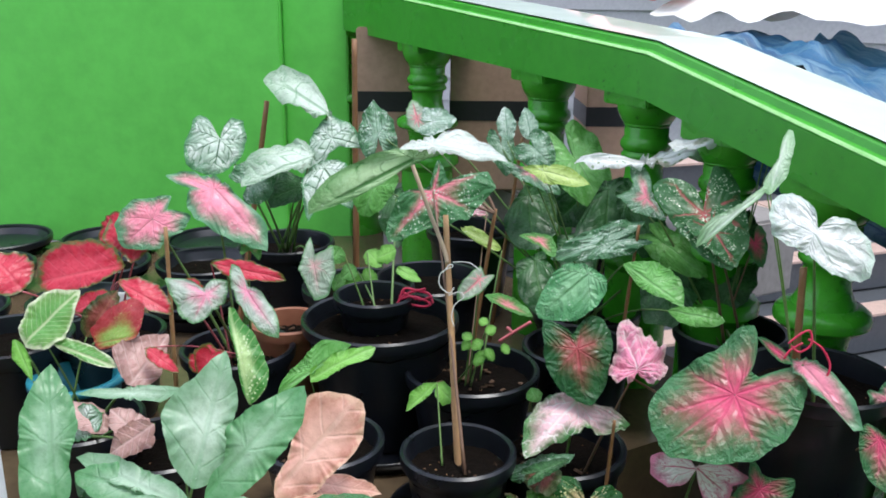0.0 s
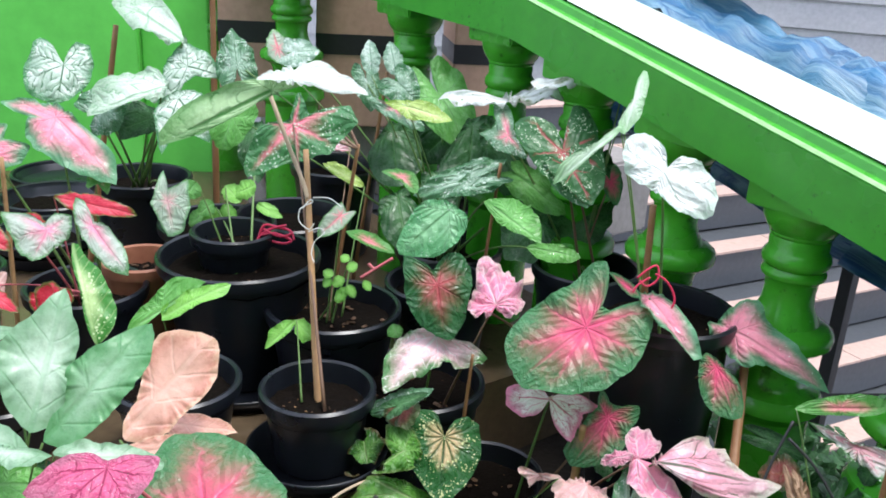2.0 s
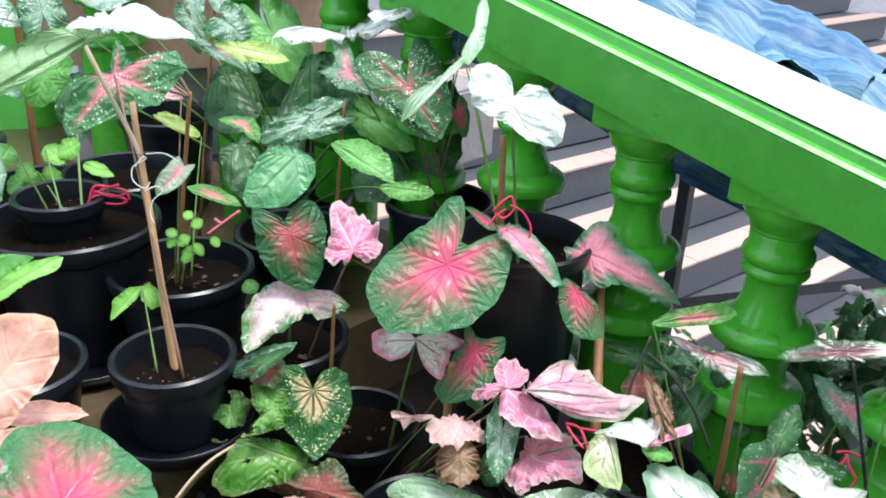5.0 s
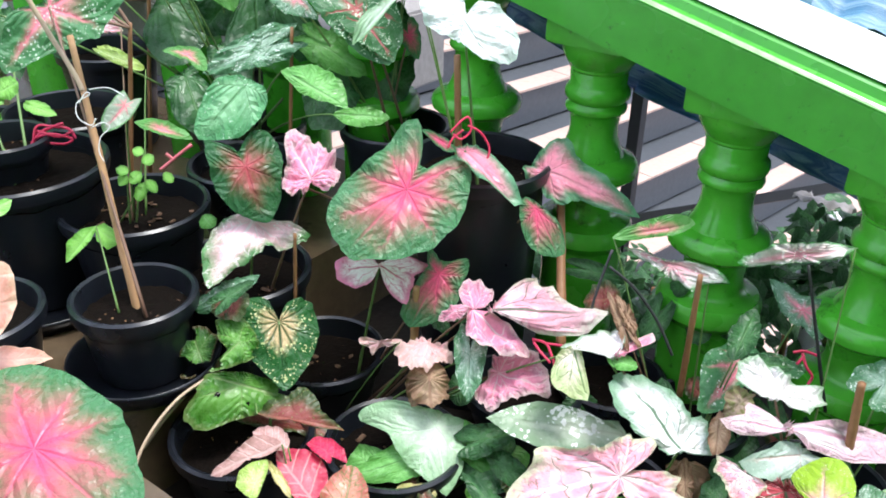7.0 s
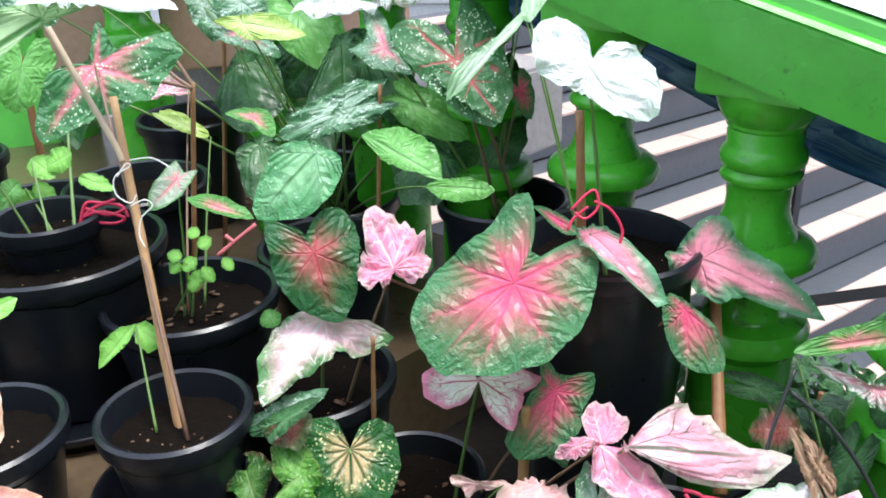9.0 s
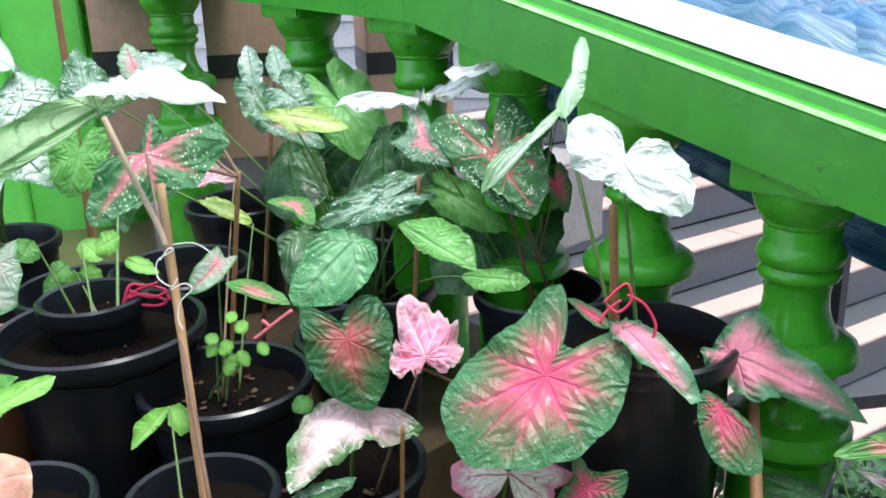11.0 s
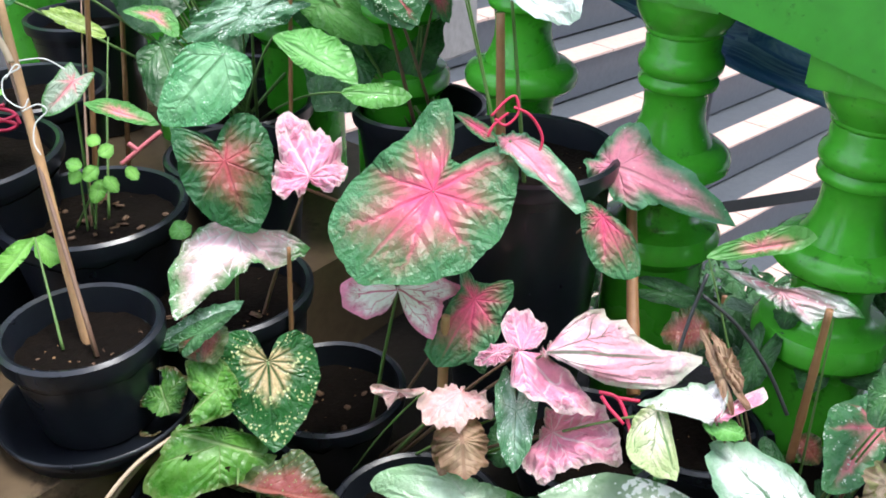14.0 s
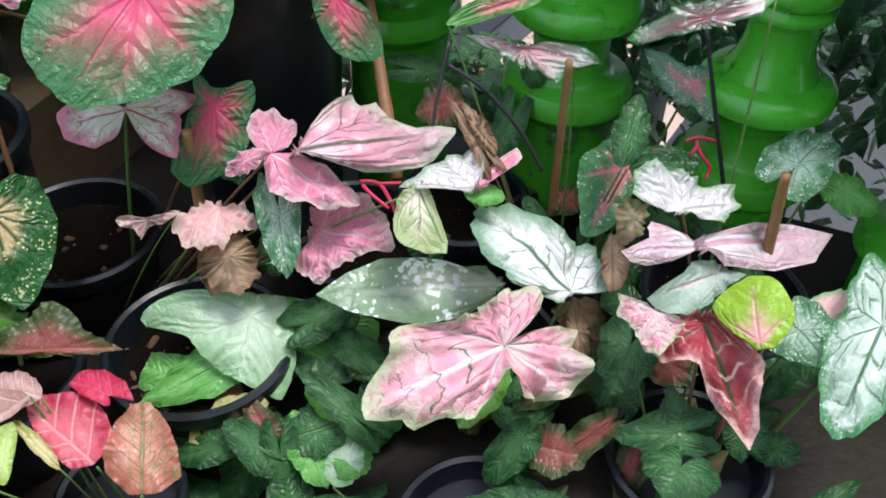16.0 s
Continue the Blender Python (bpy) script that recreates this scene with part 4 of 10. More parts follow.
SHAPES["red_drape"] = [(-180, 0.08), (-165, 0.10), (-150, 0.12), (-135, 0.15), (-120, 0.24), (-105, 0.43), (-87, 0.52), (-75, 0.50), (-60, 0.44), (-45, 0.37), (-30, 0.35), (-15, 0.56), (0, 0.99), (15, 0.65), (30, 0.54), (45, 0.44), (60, 0.33), (75, 0.25), (90, 0.17), (105, 0.14), (120, 0.10), (135, 0.09), (150, 0.08), (165, 0.08), (180, 0.08)]
SHAPES["long_arm"] = [(-180, 0.44), (-165, 0.04), (-150, 0.04), (-135, 0.04), (-120, 0.04), (-105, 0.04), (-90, 0.04), (-75, 0.04), (-60, 0.04), (-45, 0.04), (-30, 0.04), (-15, 0.04), (-1, 0.56), (15, 0.50), (30, 0.49), (45, 0.51), (60, 0.45), (75, 0.44), (90, 0.52), (105, 0.61), (115, 0.64), (120, 0.59), (135, 0.50), (150, 0.45), (165, 0.43), (174, 0.43), (180, 0.44)]
SHAPES["lime_heart"] = [(-180, 0.12), (-165, 0.12), (-150, 0.13), (-135, 0.16), (-120, 0.21), (-105, 0.24), (-90, 0.29), (-75, 0.43), (-60, 0.59), (-45, 0.73), (-30, 0.88), (-15, 0.99), (0, 1.00), (15, 0.96), (30, 0.91), (45, 0.85), (60, 0.44), (75, 0.19), (90, 0.14), (105, 0.12), (120, 0.11), (135, 0.11), (150, 0.11), (165, 0.13), (180, 0.12)]
SHAPES["long_torn"] = [(-180, 0.46), (-165, 0.38), (-150, 0.34), (-135, 0.33), (-117, 0.35), (-105, 0.36), (-90, 0.38), (-75, 0.45), (-60, 0.50), (-45, 0.51), (-31, 0.57), (-15, 0.55), (0, 0.56), (15, 0.57), (20, 0.59), (30, 0.50), (45, 0.43), (59, 0.40), (75, 0.37), (90, 0.38), (105, 0.41), (120, 0.48), (135, 0.53), (150, 0.65), (165, 0.52), (180, 0.46)]
SHAPES["long_bud"] = [(-180, 0.43), (-165, 0.44), (-159, 0.45), (-150, 0.43), (-135, 0.43), (-128, 0.44), (-120, 0.43), (-105, 0.43), (-90, 0.45), (-75, 0.44), (-60, 0.46), (-45, 0.47), (-30, 0.51), (-14, 0.56), (0, 0.54), (15, 0.36), (30, 0.28), (45, 0.22), (60, 0.19), (75, 0.18), (90, 0.18), (107, 0.20), (120, 0.22), (135, 0.26), (150, 0.34), (165, 0.38), (180, 0.43)]
SHAPES["long_petal"] = [(-180, 0.12), (-175, 0.48), (-165, 0.42), (-160, 0.40), (-150, 0.37), (-135, 0.35), (-120, 0.31), (-105, 0.29), (-90, 0.29), (-75, 0.32), (-66, 0.34), (-60, 0.35), (-45, 0.38), (-30, 0.45), (-15, 0.49), (0, 0.51), (5, 0.53), (15, 0.38), (30, 0.28), (45, 0.22), (60, 0.18), (75, 0.17), (90, 0.16), (105, 0.17), (120, 0.19), (135, 0.22), (147, 0.26), (165, 0.16), (180, 0.12)]
SHAPES["long_salmon"] = [(-180, 0.44), (-165, 0.47), (-150, 0.48), (-135, 0.48), (-124, 0.50), (-120, 0.47), (-105, 0.40), (-90, 0.37), (-75, 0.35), (-60, 0.35), (-45, 0.38), (-30, 0.42), (-15, 0.48), (-5, 0.54), (0, 0.53), (15, 0.50), (30, 0.45), (45, 0.43), (60, 0.39), (75, 0.38), (88, 0.40), (105, 0.39), (120, 0.41), (135, 0.40), (150, 0.41), (165, 0.45), (180, 0.44)]
SHAPES["long_dusty"] = [(-180, 0.46), (-165, 0.42), (-150, 0.37), (-135, 0.33), (-120, 0.28), (-105, 0.23), (-90, 0.22), (-77, 0.21), (-60, 0.21), (-45, 0.23), (-30, 0.26), (-24, 0.29), (-15, 0.40), (0, 0.55), (15, 0.40), (30, 0.04), (45, 0.04), (60, 0.04), (75, 0.04), (90, 0.04), (105, 0.04), (120, 0.04), (135, 0.04), (150, 0.04), (165, 0.28), (180, 0.46)]
SHAPES["long_lime"] = [(-180, 0.36), (-165, 0.41), (-150, 0.30), (-135, 0.21), (-120, 0.17), (-105, 0.15), (-90, 0.14), (-75, 0.14), (-60, 0.16), (-45, 0.19), (-30, 0.25), (-15, 0.40), (-2, 0.55), (15, 0.48), (30, 0.47), (45, 0.46), (60, 0.44), (75, 0.44), (79, 0.45), (90, 0.43), (105, 0.42), (122, 0.46), (135, 0.39), (150, 0.36), (165, 0.35), (180, 0.36)]
SHAPES["long_pinkback"] = [(-180, 0.47), (-165, 0.45), (-150, 0.46), (-144, 0.47), (-135, 0.44), (-120, 0.42), (-105, 0.43), (-90, 0.47), (-75, 0.45), (-60, 0.46), (-45, 0.49), (-30, 0.51), (-15, 0.51), (0, 0.54), (7, 0.57), (15, 0.32), (30, 0.18), (45, 0.14), (60, 0.11), (75, 0.10), (80, 0.10), (90, 0.10), (105, 0.10), (120, 0.11), (135, 0.13), (150, 0.17), (165, 0.29), (174, 0.49), (180, 0.47)]
SHAPES["lime_arrow"] = [(-179, 0.48), (-165, 0.31), (-150, 0.24), (-141, 0.22), (-135, 0.21), (-120, 0.20), (-105, 0.20), (-90, 0.22), (-75, 0.27), (-60, 0.30), (-45, 0.34), (-30, 0.43), (-15, 0.70), (0, 1.02), (15, 0.72), (30, 0.47), (45, 0.30), (60, 0.20), (70, 0.18), (75, 0.17), (90, 0.15), (105, 0.15), (120, 0.16), (135, 0.18), (150, 0.23), (165, 0.30), (180, 0.48)]
SHAPES["silver_star"] = [(-180, 0.71), (-165, 0.59), (-150, 0.60), (-135, 0.79), (-131, 0.94), (-120, 0.81), (-105, 0.70), (-90, 0.65), (-75, 0.65), (-68, 0.67), (-60, 0.65), (-45, 0.64), (-30, 0.67), (-15, 0.77), (2, 1.03), (15, 0.46), (30, 0.33), (45, 0.28), (60, 0.25), (75, 0.25), (90, 0.26), (108, 0.30), (120, 0.40), (135, 0.75), (150, 1.46), (158, 1.50), (165, 1.40), (180, 0.71)]
SHAPES["spotted_heart"] = [(-180, 0.63), (-165, 0.85), (-150, 1.00), (-143, 1.02), (-135, 0.92), (-120, 0.74), (-105, 0.62), (-90, 0.55), (-75, 0.53), (-60, 0.54), (-54, 0.56), (-45, 0.58), (-30, 0.67), (-15, 0.84), (0, 1.02), (4, 1.08), (15, 1.00), (30, 0.92), (45, 0.83), (60, 0.75), (75, 0.69), (86, 0.68), (90, 0.69), (105, 0.77), (120, 0.92), (136, 1.07), (150, 0.99), (158, 0.14), (165, 0.24), (180, 0.63)]
SHAPES["silver_tail"] = [(-180, 0.04), (-165, 0.04), (-150, 0.04), (-135, 0.04), (-120, 0.04), (-105, 0.04), (-90, 0.04), (-75, 0.04), (-60, 0.04), (-45, 0.04), (-30, 0.04), (-15, 0.04), (0, 0.99), (15, 0.41), (30, 0.19), (45, 0.09), (60, 0.06), (75, 0.05), (90, 0.05), (105, 0.04), (120, 0.05), (135, 0.05), (150, 0.06), (165, 0.09), (180, 0.04)]
SHAPES["long_flame"] = [(-180, 0.49), (-165, 0.33), (-150, 0.26), (-135, 0.20), (-120, 0.16), (-105, 0.14), (-90, 0.14), (-75, 0.14), (-60, 0.15), (-45, 0.19), (-37, 0.22), (-30, 0.25), (-15, 0.41), (-4, 0.57), (0, 0.53), (15, 0.08), (30, 0.04), (45, 0.04), (53, 0.04), (60, 0.04), (75, 0.04), (90, 0.04), (105, 0.04), (120, 0.04), (135, 0.06), (150, 0.12), (165, 0.43), (179, 0.50), (180, 0.49)]
SHAPES["long_hang"] = [(-180, 0.47), (-173, 0.50), (-165, 0.15), (-150, 0.11), (-135, 0.09), (-120, 0.08), (-105, 0.08), (-98, 0.08), (-90, 0.08), (-75, 0.09), (-60, 0.11), (-45, 0.16), (-30, 0.26), (-15, 0.39), (0, 0.56), (15, 0.15), (21, 0.12), (30, 0.08), (45, 0.05), (60, 0.04), (75, 0.04), (90, 0.04), (105, 0.04), (120, 0.04), (135, 0.05), (150, 0.07), (165, 0.12), (180, 0.47)]
SHAPES["long_oval"] = [(-179, 0.47), (-165, 0.30), (-150, 0.23), (-135, 0.20), (-130, 0.19), (-120, 0.17), (-105, 0.15), (-90, 0.14), (-75, 0.14), (-60, 0.15), (-45, 0.18), (-30, 0.22), (-15, 0.28), (0, 0.53), (15, 0.46), (30, 0.42), (45, 0.39), (60, 0.35), (75, 0.34), (90, 0.31), (105, 0.31), (118, 0.32), (135, 0.32), (150, 0.35), (165, 0.40), (180, 0.47)]
SHAPES["silver_heart"] = [(-180, 0.12), (-165, 0.12), (-150, 0.12), (-135, 0.13), (-120, 0.16), (-105, 0.20), (-90, 0.23), (-75, 0.31), (-60, 0.42), (-45, 0.52), (-30, 0.65), (-15, 0.82), (-1, 1.01), (15, 0.86), (30, 0.76), (45, 0.66), (60, 0.54), (75, 0.47), (90, 0.41), (105, 0.35), (120, 0.30), (135, 0.21), (150, 0.16), (164, 0.14), (180, 0.12)]
SHAPES["long_silverside"] = [(-180, 0.54), (-165, 0.29), (-150, 0.19), (-136, 0.15), (-120, 0.14), (-105, 0.14), (-90, 0.15), (-75, 0.17), (-60, 0.21), (-45, 0.26), (-30, 0.34), (-15, 0.45), (0, 0.48), (9, 0.52), (15, 0.48), (30, 0.42), (45, 0.38), (60, 0.31), (75, 0.27), (90, 0.26), (105, 0.27), (116, 0.29), (120, 0.30), (135, 0.35), (150, 0.45), (168, 0.68), (180, 0.54)]
SHAPES["long_small"] = [(-180, 0.48), (-165, 0.39), (-150, 0.35), (-135, 0.29), (-120, 0.26), (-102, 0.25), (-90, 0.23), (-75, 0.23), (-60, 0.24), (-45, 0.27), (-30, 0.33), (-15, 0.42), (0, 0.54), (15, 0.44), (30, 0.30), (45, 0.24), (49, 0.23), (60, 0.19), (75, 0.17), (90, 0.16), (105, 0.16), (120, 0.17), (135, 0.20), (150, 0.26), (165, 0.35), (179, 0.49), (180, 0.48)]
SHAPES["blush_green"] = [(-180, 0.53), (-165, 0.66), (-151, 0.92), (-135, 0.59), (-120, 0.46), (-105, 0.35), (-90, 0.29), (-75, 0.26), (-60, 0.25), (-45, 0.26), (-40, 0.27), (-30, 0.36), (-15, 0.76), (-1, 1.02), (15, 0.84), (30, 0.72), (45, 0.58), (60, 0.52), (75, 0.50), (90, 0.42), (105, 0.37), (120, 0.35), (135, 0.35), (150, 0.39), (167, 0.47), (180, 0.53)]
SHAPES["white_kite"] = [(-180, 0.23), (-165, 0.27), (-150, 0.34), (-139, 0.45), (-135, 0.43), (-120, 0.38), (-105, 0.36), (-96, 0.36), (-90, 0.36), (-75, 0.36), (-60, 0.39), (-45, 0.47), (-30, 0.63), (-15, 0.81), (-1, 1.03), (15, 0.81), (30, 0.59), (45, 0.48), (60, 0.40), (75, 0.34), (90, 0.32), (105, 0.32), (120, 0.35), (135, 0.40), (153, 0.53), (165, 0.29), (173, 0.23), (180, 0.23)]
SHAPES["long_blushside"] = [(-180, 0.47), (-165, 0.32), (-150, 0.19), (-135, 0.14), (-120, 0.12), (-105, 0.11), (-99, 0.11), (-90, 0.11), (-75, 0.11), (-60, 0.12), (-45, 0.14), (-30, 0.19), (-15, 0.32), (0, 0.54), (15, 0.41), (30, 0.30), (45, 0.25), (60, 0.22), (70, 0.21), (75, 0.20), (90, 0.19), (105, 0.19), (120, 0.20), (135, 0.23), (150, 0.28), (165, 0.35), (179, 0.49), (180, 0.47)]
SHAPES["long_sprout"] = [(-180, 0.49), (-165, 0.35), (-150, 0.28), (-135, 0.25), (-125, 0.25), (-120, 0.23), (-105, 0.21), (-90, 0.20), (-75, 0.21), (-60, 0.23), (-45, 0.29), (-30, 0.32), (-15, 0.39), (-1, 0.53), (15, 0.28), (27, 0.15), (45, 0.11), (60, 0.09), (75, 0.09), (90, 0.09), (105, 0.09), (120, 0.11), (135, 0.15), (150, 0.22), (165, 0.29), (180, 0.49), (180, 0.49)]
SHAPES["long_sprout_b"] = [(-180, 0.46), (-165, 0.39), (-150, 0.33), (-135, 0.29), (-120, 0.29), (-107, 0.30), (-90, 0.28), (-75, 0.28), (-60, 0.31), (-45, 0.37), (-30, 0.50), (-15, 0.54), (-6, 0.57), (0, 0.55), (15, 0.52), (30, 0.47), (45, 0.45), (60, 0.45), (73, 0.48), (90, 0.47), (105, 0.50), (119, 0.57), (135, 0.48), (150, 0.44), (165, 0.43), (180, 0.46)]
SHAPES["small_blush"] = [(-180, 0.04), (-165, 0.04), (-150, 0.04), (-135, 0.04), (-120, 0.04), (-105, 0.04), (-90, 0.07), (-80, 0.22), (-75, 0.24), (-60, 0.33), (-45, 0.62), (-40, 0.89), (-30, 0.73), (-15, 0.57), (-1, 1.03), (15, 0.74), (30, 0.61), (45, 0.55), (60, 0.44), (75, 0.38), (90, 0.36), (105, 0.37), (120, 0.07), (135, 0.04), (150, 0.04), (165, 0.04), (180, 0.04)]
SHAPES["long_green"] = [(-180, 0.46), (-170, 0.33), (-165, 0.04), (-150, 0.04), (-135, 0.04), (-120, 0.04), (-105, 0.04), (-90, 0.04), (-75, 0.04), (-60, 0.04), (-45, 0.04), (-30, 0.04), (-15, 0.04), (0, 0.54), (15, 0.45), (30, 0.39), (45, 0.32), (60, 0.24), (75, 0.19), (90, 0.17), (99, 0.17), (105, 0.17), (120, 0.18), (135, 0.20), (150, 0.26), (165, 0.34), (180, 0.46), (180, 0.46)]
SHAPES["long_greenlow"] = [(-180, 0.46), (-174, 0.48), (-165, 0.36), (-150, 0.20), (-135, 0.13), (-120, 0.11), (-105, 0.09), (-90, 0.09), (-75, 0.09), (-60, 0.10), (-51, 0.11), (-45, 0.12), (-30, 0.19), (-15, 0.43), (2, 0.53), (15, 0.33), (30, 0.24), (39, 0.21), (45, 0.19), (60, 0.17), (75, 0.16), (90, 0.16), (105, 0.17), (120, 0.20), (135, 0.25), (150, 0.31), (165, 0.43), (180, 0.46)]
SHAPES["long_pinkish"] = [(-180, 0.46), (-165, 0.43), (-150, 0.41), (-135, 0.33), (-120, 0.30), (-105, 0.28), (-90, 0.25), (-75, 0.24), (-60, 0.24), (-45, 0.26), (-30, 0.31), (-15, 0.38), (0, 0.56), (15, 0.47), (30, 0.43), (45, 0.42), (60, 0.44), (70, 0.47), (75, 0.47), (90, 0.49), (102, 0.54), (120, 0.47), (135, 0.45), (141, 0.45), (150, 0.44), (165, 0.44), (178, 0.47), (180, 0.46)]
SHAPES["large_star"] = [(-180, 0.93), (-165, 0.79), (-150, 0.71), (-135, 0.65), (-120, 0.62), (-105, 0.64), (-99, 0.66), (-90, 0.65), (-75, 0.67), (-60, 0.71), (-45, 0.74), (-30, 0.83), (-15, 0.98), (-2, 1.07), (15, 0.98), (30, 0.84), (45, 0.76), (60, 0.71), (75, 0.71), (90, 0.70), (95, 0.70), (105, 0.71), (120, 0.78), (135, 0.87), (150, 0.98), (165, 1.03), (170, 1.04), (180, 0.93)]
SHAPES["long_variegated"] = [(-180, 0.42), (-176, 0.44), (-165, 0.41), (-150, 0.40), (-135, 0.41), (-120, 0.37), (-105, 0.35), (-90, 0.37), (-75, 0.35), (-60, 0.33), (-45, 0.34), (-36, 0.36), (-30, 0.37), (-15, 0.44), (-1, 0.56), (15, 0.47), (30, 0.43), (45, 0.42), (60, 0.38), (75, 0.35), (92, 0.35), (105, 0.32), (120, 0.32), (135, 0.34), (150, 0.38), (165, 0.39), (180, 0.42)]
SHAPES["long_varilow"] = [(-180, 0.32), (-165, 0.15), (-160, 0.13), (-150, 0.10), (-135, 0.07), (-120, 0.06), (-105, 0.06), (-90, 0.06), (-75, 0.06), (-60, 0.07), (-45, 0.10), (-30, 0.15), (-15, 0.28), (0, 0.54), (15, 0.41), (30, 0.27), (45, 0.21), (59, 0.18), (75, 0.16), (90, 0.15), (105, 0.16), (120, 0.17), (135, 0.21), (150, 0.27), (165, 0.33), (177, 0.42), (180, 0.32)]
SHAPES["long_limeedge"] = [(-179, 0.43), (-165, 0.25), (-150, 0.18), (-135, 0.14), (-120, 0.13), (-112, 0.13), (-105, 0.12), (-90, 0.12), (-75, 0.12), (-60, 0.13), (-45, 0.16), (-30, 0.23), (-15, 0.36), (0, 0.48), (4, 0.51), (15, 0.37), (30, 0.29), (45, 0.25), (60, 0.19), (75, 0.15), (90, 0.14), (105, 0.13), (120, 0.13), (135, 0.14), (150, 0.17), (165, 0.24), (180, 0.43)]
SHAPES["pale_far"] = [(-180, 0.04), (-165, 0.04), (-150, 0.04), (-138, 0.04), (-120, 0.04), (-105, 0.04), (-90, 0.04), (-75, 0.04), (-60, 0.04), (-45, 0.09), (-30, 0.38), (-15, 0.89), (-2, 1.02), (15, 0.63), (30, 0.37), (45, 0.23), (60, 0.17), (75, 0.14), (90, 0.11), (105, 0.04), (120, 0.04), (135, 0.04), (150, 0.04), (165, 0.04), (180, 0.04)]
SHAPES["silver_leaf_up"] = [(-180, 0.54), (-165, 0.58), (-150, 0.66), (-135, 0.85), (-120, 1.14), (-113, 1.33), (-105, 1.22), (-90, 0.46), (-75, 0.38), (-60, 0.33), (-45, 0.32), (-36, 0.32), (-30, 0.37), (-15, 0.62), (0, 0.97), (5, 0.99), (15, 0.85), (30, 0.74), (45, 0.70), (60, 0.70), (75, 0.67), (90, 0.68), (106, 0.75), (120, 0.61), (135, 0.53), (150, 0.50), (165, 0.51), (177, 0.54), (180, 0.54)]
SHAPES["pale_cape"] = [(-180, 0.07), (-165, 0.08), (-150, 0.11), (-145, 0.13), (-135, 0.15), (-120, 0.18), (-105, 0.24), (-90, 0.39), (-75, 0.46), (-60, 0.62), (-45, 0.74), (-30, 0.85), (-15, 0.91), (0, 1.00), (15, 0.35), (30, 0.31), (45, 0.24), (60, 0.20), (75, 0.18), (90, 0.13), (105, 0.09), (120, 0.07), (135, 0.06), (150, 0.06), (165, 0.06), (180, 0.07)]
SHAPES["mottled_hang"] = [(-180, 0.17), (-165, 0.17), (-150, 0.19), (-135, 0.23), (-120, 0.27), (-105, 0.35), (-90, 0.54), (-75, 0.66), (-60, 0.91), (-47, 1.24), (-43, 0.70), (-30, 0.72), (-15, 0.80), (0, 1.04), (15, 0.80), (30, 0.69), (45, 0.55), (60, 0.48), (75, 0.46), (90, 0.39), (105, 0.28), (120, 0.23), (135, 0.20), (146, 0.20), (150, 0.19), (165, 0.17), (180, 0.17)]
SHAPES["veined_shell"] = [(-180, 0.07), (-171, 0.04), (-165, 0.04), (-150, 0.13), (-145, 0.67), (-135, 0.83), (-121, 0.84), (-105, 0.79), (-90, 0.80), (-75, 0.87), (-60, 0.91), (-42, 1.06), (-30, 1.05), (-15, 1.01), (0, 0.97), (15, 0.88), (30, 0.76), (45, 0.72), (60, 0.69), (75, 0.65), (90, 0.65), (104, 0.69), (120, 0.70), (135, 0.76), (144, 0.84), (150, 0.78), (165, 0.70), (180, 0.07)]
SHAPES["blush_star"] = [(-180, 0.61), (-170, 0.85), (-165, 0.79), (-150, 0.68), (-135, 0.63), (-120, 0.63), (-105, 0.68), (-90, 0.79), (-75, 0.82), (-60, 0.92), (-45, 0.93), (-30, 0.99), (-15, 1.04), (0, 1.06), (15, 0.94), (30, 0.88), (45, 0.85), (60, 0.88), (75, 0.70), (90, 0.74), (105, 0.86), (120, 0.93), (135, 1.01), (140, 1.03), (150, 0.71), (165, 0.50), (169, 0.47), (180, 0.61)]
SHAPES["blush_tilt"] = [(-180, 0.28), (-165, 0.37), (-150, 0.53), (-144, 0.63), (-135, 0.44), (-126, 0.25), (-120, 0.27), (-105, 0.34), (-90, 0.40), (-75, 0.43), (-60, 0.49), (-45, 0.53), (-30, 0.62), (-15, 0.78), (0, 1.01), (15, 0.77), (30, 0.37), (45, 0.24), (54, 0.20), (60, 0.19), (75, 0.16), (90, 0.15), (105, 0.15), (120, 0.17), (135, 0.19), (150, 0.22), (165, 0.24), (180, 0.28)]
SHAPES["long_redwide"] = [(-180, 0.47), (-165, 0.44), (-150, 0.44), (-135, 0.39), (-120, 0.38), (-108, 0.39), (-90, 0.38), (-75, 0.41), (-60, 0.48), (-45, 0.50), (-31, 0.56), (-15, 0.54), (0, 0.53), (15, 0.46), (30, 0.34), (45, 0.27), (60, 0.22), (75, 0.20), (90, 0.19), (106, 0.20), (120, 0.21), (135, 0.24), (150, 0.29), (165, 0.36), (180, 0.47), (180, 0.47)]
SHAPES["long_redside"] = [(-180, 0.44), (-165, 0.28), (-150, 0.22), (-145, 0.21), (-135, 0.18), (-120, 0.15), (-105, 0.14), (-90, 0.14), (-75, 0.15), (-60, 0.18), (-45, 0.23), (-30, 0.30), (-15, 0.38), (-2, 0.54), (15, 0.44), (30, 0.35), (45, 0.31), (60, 0.29), (76, 0.29), (90, 0.27), (105, 0.27), (120, 0.28), (135, 0.32), (150, 0.36), (165, 0.40), (178, 0.47), (180, 0.44)]
